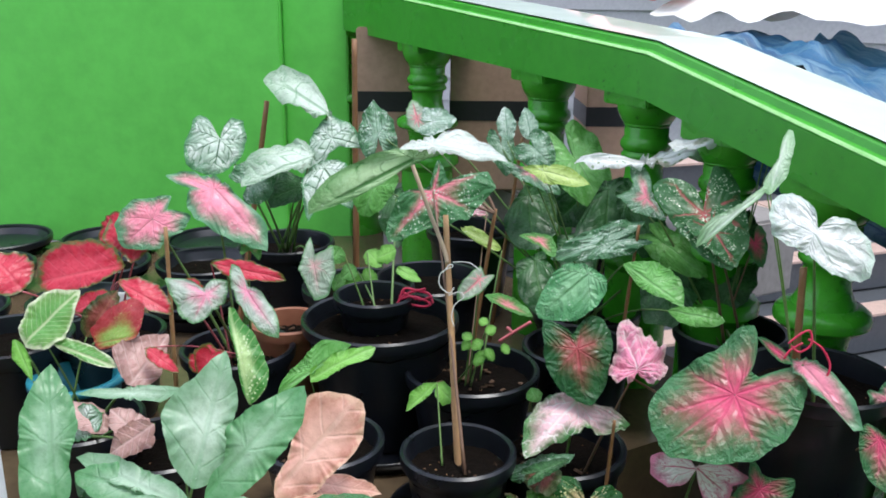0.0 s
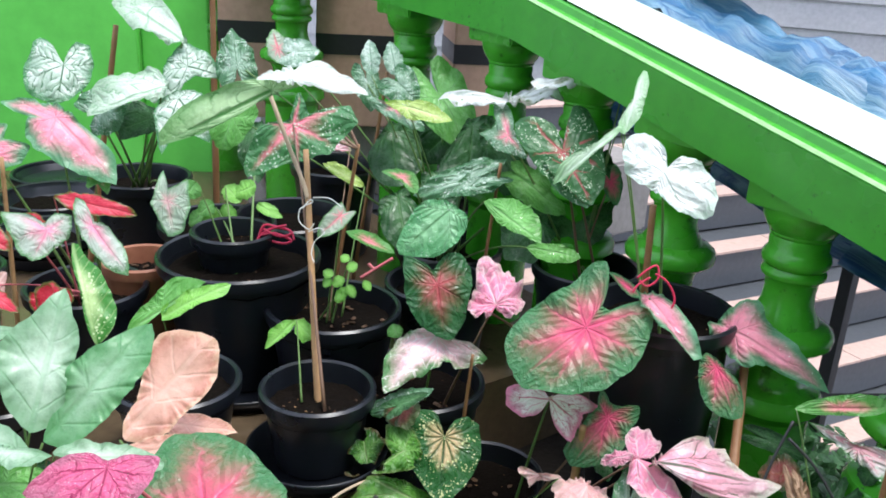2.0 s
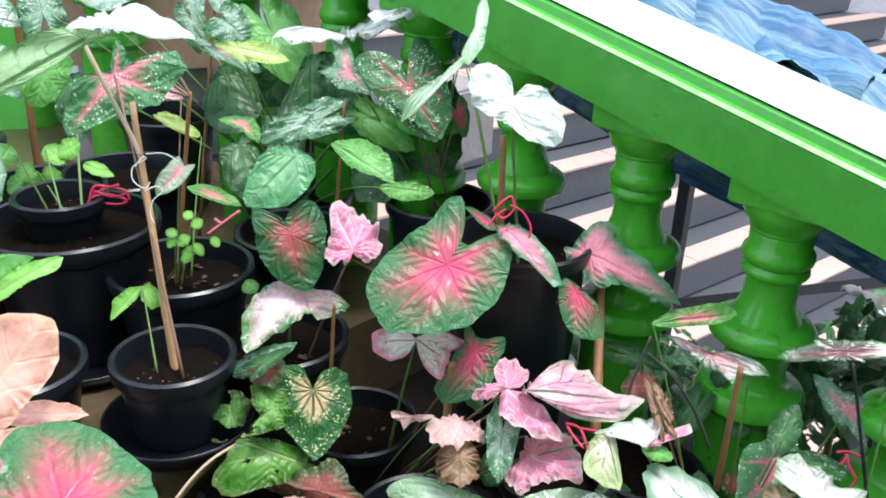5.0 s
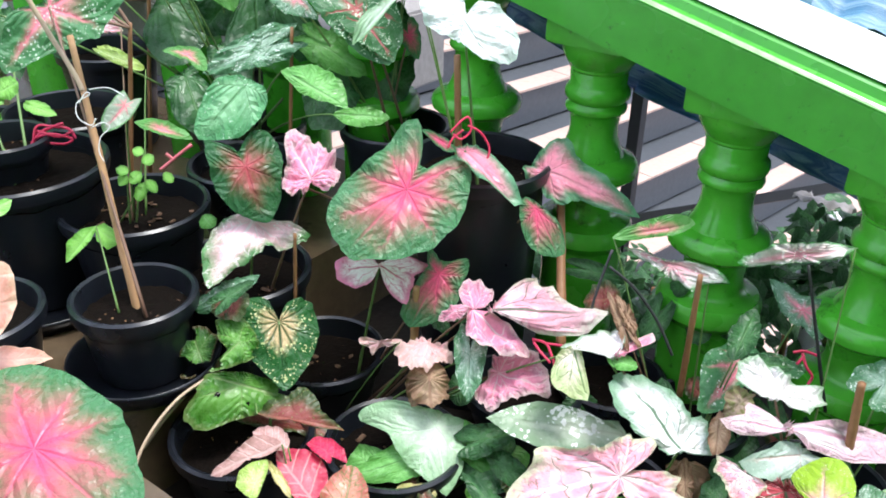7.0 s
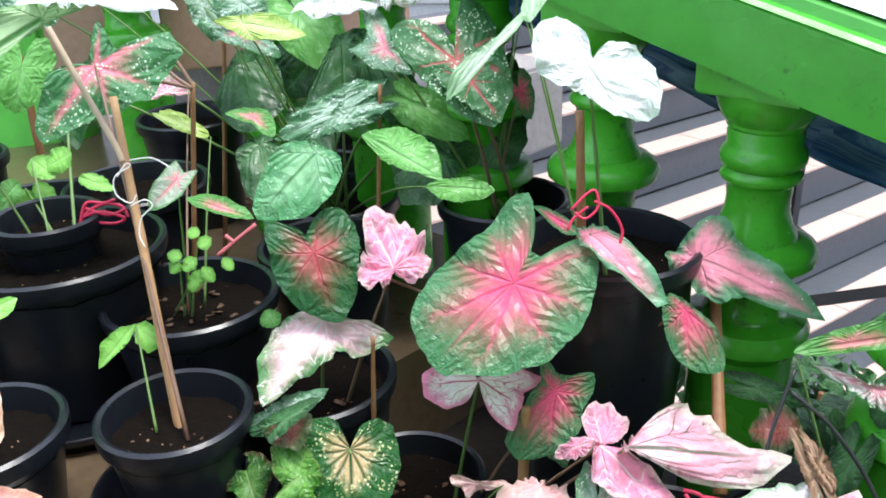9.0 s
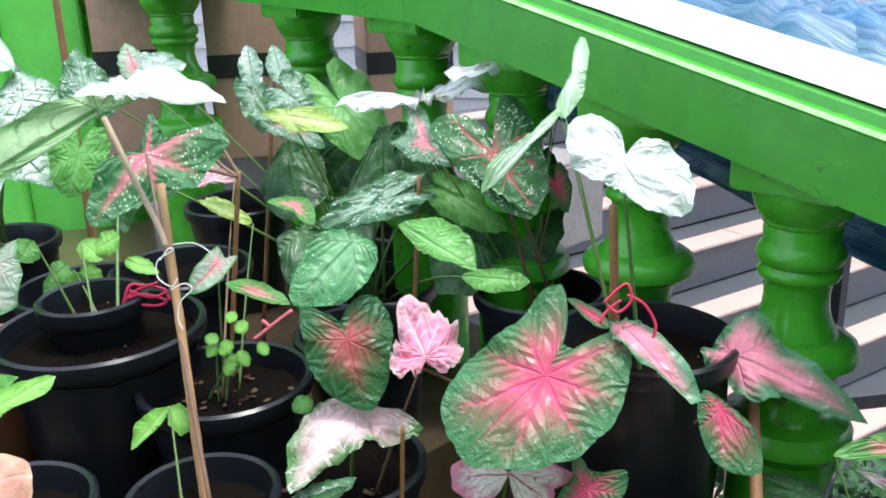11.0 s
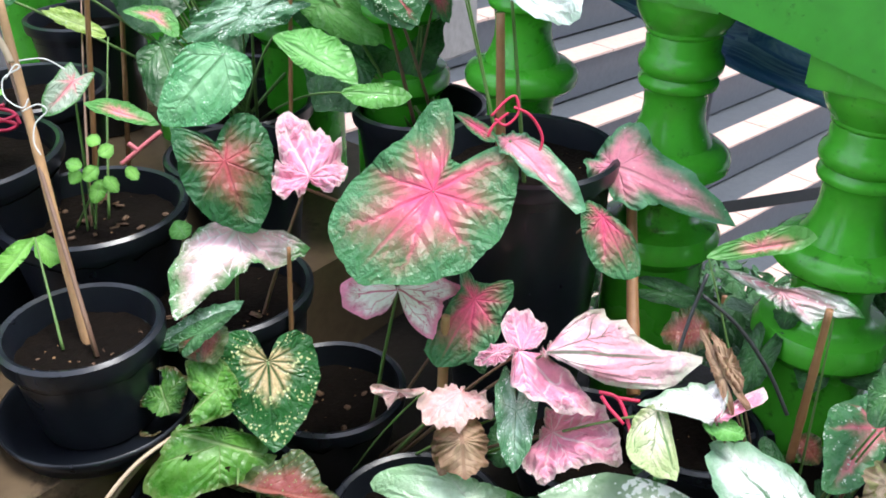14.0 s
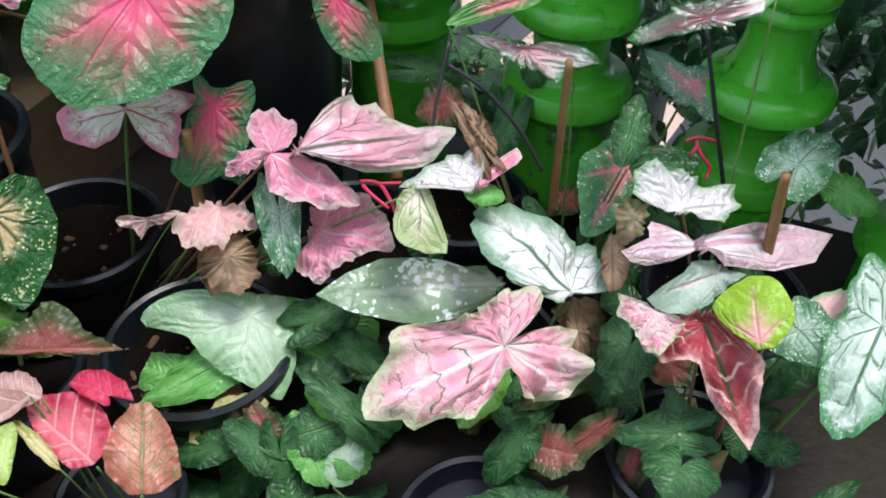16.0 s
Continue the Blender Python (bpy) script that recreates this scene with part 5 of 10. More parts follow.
SHAPES["long_redback"] = [(-180, 0.47), (-165, 0.39), (-150, 0.36), (-135, 0.30), (-120, 0.26), (-105, 0.24), (-90, 0.24), (-75, 0.25), (-57, 0.30), (-45, 0.36), (-30, 0.52), (-24, 0.64), (-15, 0.59), (0, 0.54), (15, 0.48), (30, 0.43), (45, 0.42), (60, 0.44), (75, 0.43), (90, 0.44), (102, 0.47), (120, 0.40), (135, 0.38), (150, 0.39), (165, 0.43), (176, 0.50), (180, 0.47)]
SHAPES["long_redunder"] = [(-180, 0.43), (-165, 0.36), (-150, 0.33), (-142, 0.32), (-135, 0.29), (-120, 0.26), (-105, 0.24), (-90, 0.25), (-75, 0.27), (-60, 0.32), (-45, 0.39), (-30, 0.41), (-15, 0.45), (-1, 0.53), (15, 0.36), (30, 0.29), (45, 0.26), (60, 0.24), (75, 0.24), (90, 0.25), (105, 0.29), (120, 0.36), (135, 0.42), (150, 0.42), (165, 0.45), (173, 0.48), (180, 0.43)]
SHAPES["blush_pair"] = [(-180, 0.63), (-165, 0.43), (-150, 0.27), (-144, 0.24), (-135, 0.29), (-120, 0.51), (-105, 1.11), (-97, 1.40), (-90, 1.25), (-75, 1.06), (-64, 0.98), (-60, 0.96), (-45, 0.91), (-30, 0.93), (-16, 1.01), (0, 0.97), (15, 0.86), (30, 0.66), (40, 0.59), (45, 0.57), (60, 0.54), (75, 0.54), (90, 0.59), (105, 0.63), (120, 0.64), (135, 0.70), (151, 0.84), (165, 0.70), (180, 0.63)]
SHAPES["blush_drop"] = [(-180, 0.51), (-165, 0.41), (-150, 0.33), (-135, 0.27), (-120, 0.24), (-105, 0.24), (-90, 0.25), (-75, 0.27), (-60, 0.30), (-45, 0.37), (-30, 0.52), (-15, 0.79), (0, 1.02), (15, 0.73), (30, 0.43), (45, 0.32), (60, 0.19), (75, 0.14), (90, 0.12), (105, 0.11), (120, 0.10), (137, 0.11), (150, 0.20), (165, 0.51), (175, 0.56), (180, 0.51)]
SHAPES["long_mottle"] = [(-178, 0.47), (-165, 0.45), (-150, 0.39), (-135, 0.34), (-120, 0.28), (-105, 0.24), (-90, 0.23), (-75, 0.22), (-60, 0.23), (-45, 0.26), (-30, 0.30), (-15, 0.35), (-2, 0.56), (15, 0.14), (30, 0.07), (45, 0.05), (60, 0.04), (75, 0.04), (90, 0.04), (105, 0.04), (120, 0.04), (135, 0.05), (150, 0.07), (165, 0.16), (180, 0.47)]
SHAPES["pale_kite"] = [(-180, 0.82), (-165, 0.58), (-150, 0.47), (-135, 0.42), (-120, 0.40), (-105, 0.42), (-90, 0.46), (-75, 0.44), (-60, 0.46), (-45, 0.52), (-30, 0.63), (-15, 0.89), (-11, 1.00), (0, 0.97), (15, 0.95), (30, 0.76), (45, 0.67), (60, 0.64), (64, 0.64), (75, 0.61), (90, 0.61), (105, 0.65), (120, 0.76), (124, 0.81), (135, 0.55), (150, 0.40), (165, 0.33), (177, 0.91), (180, 0.82)]
SHAPES["veil_under"] = [(-180, 0.20), (-165, 0.15), (-150, 0.13), (-135, 0.12), (-117, 0.12), (-105, 0.11), (-90, 0.12), (-75, 0.14), (-60, 0.18), (-45, 0.26), (-30, 0.42), (-15, 0.81), (-4, 0.99), (0, 0.98), (15, 0.16), (30, 0.09), (45, 0.06), (60, 0.05), (75, 0.05), (92, 0.05), (105, 0.05), (120, 0.06), (135, 0.07), (150, 0.11), (167, 0.29), (180, 0.20)]
SHAPES["veil_crest"] = [(-180, 0.25), (-165, 0.32), (-153, 0.46), (-135, 0.23), (-120, 0.17), (-115, 0.16), (-105, 0.14), (-90, 0.13), (-75, 0.13), (-60, 0.14), (-45, 0.16), (-30, 0.20), (-15, 0.32), (-1, 1.00), (15, 0.84), (30, 0.73), (45, 0.63), (60, 0.50), (75, 0.34), (90, 0.25), (105, 0.21), (120, 0.19), (135, 0.19), (142, 0.20), (150, 0.20), (165, 0.21), (180, 0.25)]
SHAPES["star_speckle"] = [(-180, 0.32), (-165, 0.38), (-148, 0.55), (-135, 0.23), (-120, 0.14), (-105, 0.11), (-90, 0.12), (-75, 0.16), (-60, 0.24), (-45, 0.48), (-30, 0.61), (-15, 0.88), (0, 1.03), (15, 0.77), (30, 0.61), (45, 0.58), (62, 0.60), (75, 0.63), (90, 0.72), (105, 0.74), (120, 0.83), (133, 1.00), (150, 0.89), (165, 0.35), (169, 0.30), (180, 0.32)]
SHAPES["long_band"] = [(-180, 0.45), (-165, 0.34), (-150, 0.21), (-135, 0.16), (-120, 0.13), (-111, 0.13), (-105, 0.12), (-90, 0.12), (-75, 0.12), (-60, 0.13), (-45, 0.16), (-30, 0.23), (-15, 0.36), (0, 0.55), (15, 0.45), (30, 0.26), (45, 0.18), (60, 0.13), (75, 0.10), (90, 0.09), (105, 0.09), (120, 0.09), (135, 0.10), (150, 0.12), (165, 0.19), (171, 0.43), (180, 0.45)]
SHAPES["long_bandlow"] = [(-180, 0.45), (-165, 0.39), (-150, 0.28), (-135, 0.18), (-120, 0.08), (-105, 0.06), (-90, 0.05), (-75, 0.04), (-60, 0.04), (-45, 0.04), (-30, 0.04), (-25, 0.05), (-15, 0.07), (-2, 0.55), (15, 0.40), (30, 0.18), (45, 0.11), (60, 0.09), (75, 0.07), (85, 0.07), (90, 0.07), (105, 0.07), (120, 0.08), (135, 0.10), (150, 0.15), (165, 0.30), (172, 0.46), (180, 0.45)]
SHAPES["cream_notch"] = [(-180, 0.04), (-165, 0.04), (-150, 0.34), (-135, 0.52), (-120, 0.58), (-116, 0.59), (-105, 0.53), (-90, 0.48), (-75, 0.44), (-60, 0.44), (-45, 0.48), (-30, 0.57), (-15, 0.73), (0, 1.00), (15, 0.80), (30, 0.72), (45, 0.67), (60, 0.60), (75, 0.53), (90, 0.47), (105, 0.49), (122, 0.51), (135, 0.48), (145, 0.46), (150, 0.43), (165, 0.28), (180, 0.04)]
SHAPES["bright_lobe"] = [(-180, 0.34), (-165, 0.35), (-150, 0.40), (-135, 0.46), (-120, 0.57), (-105, 0.65), (-90, 0.73), (-80, 0.75), (-75, 0.66), (-60, 0.48), (-45, 0.35), (-30, 0.27), (-25, 0.25), (-15, 0.30), (0, 1.02), (15, 0.64), (30, 0.48), (45, 0.43), (60, 0.40), (75, 0.38), (90, 0.39), (105, 0.35), (120, 0.33), (135, 0.34), (150, 0.32), (165, 0.32), (175, 0.34), (180, 0.34)]
SHAPES["long_eaten"] = [(-180, 0.49), (-165, 0.53), (-150, 0.56), (-135, 0.55), (-120, 0.58), (-105, 0.48), (-90, 0.44), (-75, 0.43), (-60, 0.40), (-49, 0.40), (-45, 0.41), (-30, 0.44), (-15, 0.49), (0, 0.54), (15, 0.47), (30, 0.30), (45, 0.18), (60, 0.13), (75, 0.11), (90, 0.10), (105, 0.10), (120, 0.10), (135, 0.11), (150, 0.14), (165, 0.22), (180, 0.49)]
SHAPES["long_russet"] = [(-180, 0.46), (-165, 0.06), (-150, 0.04), (-135, 0.04), (-120, 0.04), (-105, 0.04), (-90, 0.04), (-75, 0.04), (-60, 0.04), (-45, 0.05), (-28, 0.10), (-15, 0.15), (0, 0.54), (15, 0.38), (28, 0.31), (45, 0.32), (60, 0.34), (75, 0.40), (90, 0.40), (99, 0.41), (105, 0.38), (120, 0.35), (124, 0.34), (135, 0.34), (150, 0.37), (165, 0.41), (180, 0.46), (180, 0.46)]
SHAPES["long_rust"] = [(-180, 0.67), (-165, 0.71), (-153, 0.78), (-135, 0.66), (-120, 0.63), (-105, 0.61), (-90, 0.58), (-75, 0.59), (-60, 0.57), (-45, 0.50), (-30, 0.48), (-15, 0.49), (0, 0.54), (15, 0.39), (30, 0.32), (45, 0.29), (60, 0.27), (75, 0.26), (90, 0.28), (105, 0.31), (120, 0.40), (135, 0.45), (150, 0.54), (165, 0.68), (180, 0.67)]
SHAPES["white_flag"] = [(-180, 0.19), (-165, 0.10), (-150, 0.07), (-135, 0.06), (-120, 0.06), (-105, 0.05), (-90, 0.06), (-75, 0.06), (-60, 0.08), (-53, 0.09), (-45, 0.12), (-30, 0.39), (-23, 0.66), (-15, 0.65), (1, 1.01), (15, 0.93), (30, 0.60), (45, 0.50), (60, 0.45), (75, 0.47), (90, 0.54), (105, 0.71), (120, 0.72), (135, 0.74), (150, 0.66), (165, 0.44), (180, 0.19)]
SHAPES["blush_sweep"] = [(-180, 0.04), (-165, 0.04), (-150, 0.04), (-135, 0.04), (-120, 0.04), (-105, 0.04), (-90, 0.04), (-75, 0.04), (-60, 0.04), (-45, 0.11), (-40, 0.15), (-30, 0.25), (-15, 0.70), (1, 1.04), (15, 0.28), (30, 0.16), (45, 0.06), (60, 0.04), (75, 0.04), (90, 0.04), (105, 0.04), (120, 0.04), (135, 0.04), (150, 0.04), (165, 0.04), (180, 0.04)]
SHAPES["blush_arm"] = [(-180, 0.04), (-165, 0.04), (-150, 0.04), (-135, 0.04), (-120, 0.04), (-105, 0.04), (-90, 0.04), (-75, 0.04), (-60, 0.04), (-45, 0.04), (-30, 0.62), (-19, 0.66), (-15, 0.65), (-9, 0.63), (0, 0.99), (15, 0.58), (30, 0.07), (45, 0.04), (60, 0.04), (75, 0.04), (90, 0.04), (105, 0.04), (120, 0.04), (135, 0.04), (150, 0.04), (165, 0.04), (180, 0.04)]
SHAPES["white_spread"] = [(-180, 0.07), (-165, 0.08), (-150, 0.09), (-135, 0.36), (-120, 0.38), (-105, 0.43), (-87, 0.58), (-75, 0.51), (-60, 0.47), (-56, 0.46), (-45, 0.55), (-30, 0.67), (-15, 0.93), (-3, 1.05), (15, 0.92), (30, 0.62), (45, 0.22), (60, 0.22), (75, 0.18), (90, 0.16), (105, 0.12), (120, 0.09), (135, 0.07), (150, 0.07), (165, 0.06), (180, 0.07)]
SHAPES["dark_star"] = [(-180, 0.38), (-165, 0.40), (-150, 0.45), (-135, 0.42), (-120, 0.43), (-105, 0.46), (-90, 0.48), (-75, 0.53), (-60, 0.57), (-45, 0.59), (-30, 0.65), (-15, 0.77), (-3, 1.01), (15, 0.72), (30, 0.38), (45, 0.27), (60, 0.22), (75, 0.21), (90, 0.21), (105, 0.22), (120, 0.77), (131, 0.92), (135, 0.91), (150, 0.68), (165, 0.43), (171, 0.38), (180, 0.38)]
SHAPES["grey_low"] = [(-180, 0.23), (-165, 0.18), (-150, 0.15), (-135, 0.14), (-131, 0.14), (-120, 0.14), (-105, 0.14), (-90, 0.16), (-75, 0.19), (-60, 0.26), (-45, 0.34), (-30, 0.41), (-15, 0.49), (0, 0.99), (15, 0.88), (30, 0.67), (45, 0.44), (60, 0.32), (75, 0.26), (90, 0.23), (105, 0.21), (120, 0.22), (135, 0.24), (150, 0.31), (162, 0.42), (180, 0.23)]
SHAPES["long_withered"] = [(-180, 0.48), (-165, 0.33), (-150, 0.27), (-135, 0.24), (-120, 0.21), (-105, 0.19), (-90, 0.18), (-75, 0.19), (-60, 0.21), (-45, 0.26), (-30, 0.33), (-15, 0.45), (-8, 0.56), (0, 0.52), (15, 0.49), (30, 0.41), (45, 0.34), (60, 0.32), (75, 0.30), (90, 0.27), (105, 0.25), (120, 0.26), (129, 0.27), (135, 0.27), (150, 0.30), (165, 0.36), (180, 0.48)]
SHAPES["curled_dry"] = [(-180, 0.85), (-165, 0.77), (-150, 0.76), (-135, 0.79), (-120, 0.77), (-105, 0.73), (-90, 0.75), (-85, 0.77), (-75, 0.72), (-60, 0.69), (-45, 0.71), (-30, 0.79), (-15, 0.94), (0, 0.91), (15, 0.94), (23, 0.98), (30, 0.89), (45, 0.77), (60, 0.72), (75, 0.65), (90, 0.56), (105, 0.52), (120, 0.52), (135, 0.57), (140, 0.59), (150, 0.61), (165, 0.68), (180, 0.85)]
SHAPES["hanging_dry"] = [(-180, 0.08), (-165, 0.11), (-159, 0.12), (-150, 0.14), (-135, 0.20), (-120, 0.40), (-105, 0.51), (-90, 0.50), (-75, 0.53), (-60, 0.61), (-45, 0.69), (-30, 0.74), (-15, 0.85), (0, 1.04), (15, 1.32), (23, 1.57), (30, 1.55), (45, 1.36), (60, 0.70), (75, 0.24), (90, 0.13), (105, 0.10), (120, 0.08), (135, 0.07), (150, 0.07), (165, 0.07), (180, 0.08)]
SHAPES["grey_wing"] = [(-180, 0.04), (-165, 0.04), (-150, 0.04), (-139, 0.04), (-135, 0.04), (-120, 0.04), (-105, 0.04), (-90, 0.04), (-75, 0.04), (-60, 0.11), (-45, 0.14), (-30, 0.22), (-15, 0.66), (0, 0.98), (15, 0.65), (30, 0.38), (45, 0.18), (60, 0.04), (75, 0.04), (90, 0.04), (105, 0.04), (120, 0.04), (135, 0.04), (150, 0.04), (165, 0.04), (180, 0.04)]
SHAPES["pink_spread"] = [(-180, 0.36), (-165, 0.06), (-150, 0.50), (-144, 0.57), (-135, 0.50), (-120, 0.42), (-105, 0.39), (-90, 0.34), (-75, 0.31), (-60, 0.36), (-45, 0.48), (-29, 0.84), (-15, 0.83), (2, 1.03), (18, 0.90), (30, 0.65), (45, 0.48), (58, 0.19), (75, 0.21), (90, 0.41), (105, 0.49), (120, 0.58), (134, 0.59), (150, 0.55), (165, 0.50), (180, 0.36)]
SHAPES["long_blade_a"] = [(-179, 0.47), (-165, 0.43), (-150, 0.33), (-135, 0.23), (-120, 0.18), (-116, 0.17), (-105, 0.16), (-90, 0.16), (-75, 0.18), (-60, 0.20), (-45, 0.25), (-30, 0.31), (-15, 0.36), (0, 0.54), (15, 0.42), (30, 0.36), (45, 0.34), (50, 0.33), (60, 0.33), (75, 0.33), (90, 0.34), (98, 0.34), (105, 0.33), (120, 0.32), (127, 0.32), (135, 0.33), (150, 0.37), (165, 0.41), (180, 0.47)]
SHAPES["long_blade_b"] = [(-179, 0.45), (-165, 0.43), (-150, 0.34), (-135, 0.28), (-120, 0.24), (-107, 0.22), (-90, 0.21), (-75, 0.21), (-60, 0.24), (-45, 0.28), (-30, 0.36), (-15, 0.44), (0, 0.54), (15, 0.40), (30, 0.30), (45, 0.25), (60, 0.21), (75, 0.20), (88, 0.21), (105, 0.19), (120, 0.18), (135, 0.20), (150, 0.22), (165, 0.29), (180, 0.45)]
SHAPES["long_blade_c"] = [(-180, 0.47), (-165, 0.30), (-150, 0.20), (-135, 0.15), (-120, 0.12), (-105, 0.10), (-90, 0.10), (-82, 0.10), (-75, 0.10), (-60, 0.11), (-45, 0.14), (-30, 0.19), (-15, 0.36), (0, 0.52), (15, 0.20), (30, 0.08), (45, 0.05), (60, 0.04), (75, 0.04), (90, 0.04), (105, 0.04), (120, 0.04), (135, 0.04), (150, 0.05), (156, 0.05), (165, 0.23), (180, 0.47), (180, 0.47)]
SHAPES["long_blade_d"] = [(-180, 0.47), (-165, 0.41), (-150, 0.22), (-144, 0.19), (-135, 0.17), (-120, 0.15), (-105, 0.15), (-90, 0.16), (-75, 0.18), (-60, 0.21), (-45, 0.25), (-30, 0.32), (-15, 0.41), (-4, 0.55), (0, 0.52), (15, 0.39), (30, 0.31), (45, 0.27), (60, 0.22), (75, 0.20), (90, 0.20), (105, 0.21), (120, 0.23), (135, 0.29), (150, 0.41), (165, 0.45), (180, 0.47), (180, 0.47)]
SHAPES["long_blade_e"] = [(-180, 0.44), (-165, 0.11), (-150, 0.07), (-135, 0.06), (-120, 0.05), (-105, 0.05), (-90, 0.05), (-75, 0.05), (-60, 0.06), (-45, 0.09), (-39, 0.10), (-30, 0.17), (-15, 0.46), (-6, 0.57), (0, 0.52), (15, 0.43), (30, 0.31), (45, 0.17), (56, 0.12), (60, 0.12), (75, 0.12), (90, 0.13), (105, 0.16), (120, 0.22), (135, 0.25), (150, 0.30), (165, 0.35), (180, 0.44)]
SHAPES["long_blade_f"] = [(-180, 0.39), (-165, 0.07), (-150, 0.04), (-135, 0.04), (-120, 0.04), (-105, 0.04), (-90, 0.04), (-75, 0.04), (-60, 0.04), (-45, 0.04), (-30, 0.04), (-20, 0.30), (-15, 0.38), (-9, 0.55), (0, 0.54), (15, 0.38), (30, 0.27), (45, 0.20), (60, 0.17), (75, 0.16), (90, 0.15), (105, 0.16), (120, 0.19), (135, 0.25), (150, 0.30), (165, 0.36), (179, 0.45), (180, 0.39)]
SHAPES["long_blade_g"] = [(-180, 0.45), (-172, 0.46), (-165, 0.26), (-155, 0.16), (-150, 0.13), (-135, 0.09), (-120, 0.07), (-105, 0.06), (-90, 0.06), (-75, 0.06), (-60, 0.06), (-45, 0.07), (-30, 0.10), (-15, 0.17), (-1, 0.54), (15, 0.30), (30, 0.18), (45, 0.13), (60, 0.11), (75, 0.10), (90, 0.10), (105, 0.11), (120, 0.12), (135, 0.15), (150, 0.20), (165, 0.34), (180, 0.45)]
SHAPES["long_blade_h"] = [(-180, 0.44), (-175, 0.47), (-165, 0.36), (-150, 0.27), (-135, 0.19), (-120, 0.15), (-105, 0.13), (-90, 0.13), (-75, 0.13), (-60, 0.14), (-45, 0.17), (-30, 0.23), (-15, 0.33), (-3, 0.56), (15, 0.51), (30, 0.45), (45, 0.39), (60, 0.32), (75, 0.28), (90, 0.26), (106, 0.26), (120, 0.26), (135, 0.28), (150, 0.33), (165, 0.39), (180, 0.44)]
SHAPES["long_peach_a"] = [(-180, 0.43), (-175, 0.44), (-165, 0.41), (-150, 0.38), (-135, 0.32), (-120, 0.28), (-105, 0.25), (-90, 0.24), (-83, 0.25), (-75, 0.26), (-60, 0.30), (-45, 0.36), (-30, 0.42), (-15, 0.49), (-5, 0.52), (0, 0.50), (15, 0.47), (30, 0.45), (45, 0.42), (60, 0.31), (75, 0.24), (90, 0.21), (105, 0.18), (120, 0.17), (135, 0.18), (150, 0.20), (165, 0.31), (180, 0.43)]
SHAPES["magenta_star"] = [(-180, 0.18), (-165, 0.16), (-161, 0.16), (-150, 0.20), (-135, 0.35), (-120, 0.53), (-105, 0.70), (-90, 0.94), (-75, 1.22), (-67, 1.44), (-60, 1.31), (-45, 1.15), (-30, 1.09), (-15, 1.01), (0, 0.98), (15, 0.99), (30, 0.90), (45, 0.87), (60, 0.84), (75, 0.85), (80, 0.87), (90, 0.86), (105, 0.89), (110, 0.92), (120, 0.62), (135, 0.43), (150, 0.27), (165, 0.21), (180, 0.18)]
SHAPES["long_under_a"] = [(-180, 0.45), (-165, 0.38), (-150, 0.33), (-135, 0.22), (-120, 0.18), (-105, 0.16), (-90, 0.15), (-75, 0.15), (-60, 0.17), (-50, 0.19), (-45, 0.19), (-30, 0.23), (-15, 0.32), (0, 0.56), (15, 0.41), (30, 0.33), (44, 0.30), (60, 0.28), (75, 0.27), (90, 0.29), (105, 0.34), (120, 0.43), (135, 0.41), (150, 0.42), (165, 0.46), (174, 0.50), (180, 0.45)]
SHAPES["long_under_b"] = [(-180, 0.46), (-165, 0.42), (-150, 0.36), (-135, 0.26), (-120, 0.22), (-105, 0.20), (-90, 0.19), (-75, 0.20), (-60, 0.22), (-45, 0.28), (-30, 0.31), (-15, 0.39), (-1, 0.54), (15, 0.42), (30, 0.36), (45, 0.34), (56, 0.34), (60, 0.32), (75, 0.28), (90, 0.27), (105, 0.28), (120, 0.30), (135, 0.36), (150, 0.40), (165, 0.46), (172, 0.50), (180, 0.46)]
SHAPES["long_under_c"] = [(-180, 0.47), (-165, 0.56), (-158, 0.61), (-150, 0.53), (-135, 0.45), (-120, 0.41), (-105, 0.35), (-90, 0.29), (-75, 0.27), (-60, 0.26), (-45, 0.27), (-36, 0.29), (-30, 0.31), (-15, 0.38), (3, 0.62), (15, 0.60), (30, 0.60), (45, 0.48), (60, 0.38), (75, 0.33), (90, 0.32), (105, 0.32), (120, 0.35), (135, 0.42), (140, 0.45), (150, 0.44), (165, 0.44), (180, 0.47)]
SHAPES["dim_a"] = [(-180, 0.16), (-165, 0.15), (-150, 0.16), (-143, 0.16), (-135, 0.15), (-120, 0.14), (-105, 0.14), (-90, 0.15), (-75, 0.17), (-60, 0.23), (-45, 0.36), (-30, 0.95), (-15, 1.02), (-9, 1.07), (0, 0.99), (15, 0.91), (30, 0.78), (45, 0.70), (60, 0.63), (75, 0.53), (90, 0.48), (105, 0.47), (120, 0.49), (135, 0.34), (150, 0.23), (165, 0.18), (180, 0.16)]
SHAPES["dim_b"] = [(-180, 0.23), (-173, 0.24), (-165, 0.21), (-150, 0.18), (-135, 0.16), (-120, 0.16), (-105, 0.17), (-90, 0.20), (-75, 0.25), (-60, 0.38), (-45, 0.69), (-30, 0.83), (-15, 1.02), (2, 1.05), (15, 0.93), (30, 0.87), (45, 0.68), (60, 0.55), (75, 0.49), (90, 0.46), (105, 0.42), (120, 0.30), (135, 0.25), (150, 0.23), (165, 0.22), (180, 0.23)]
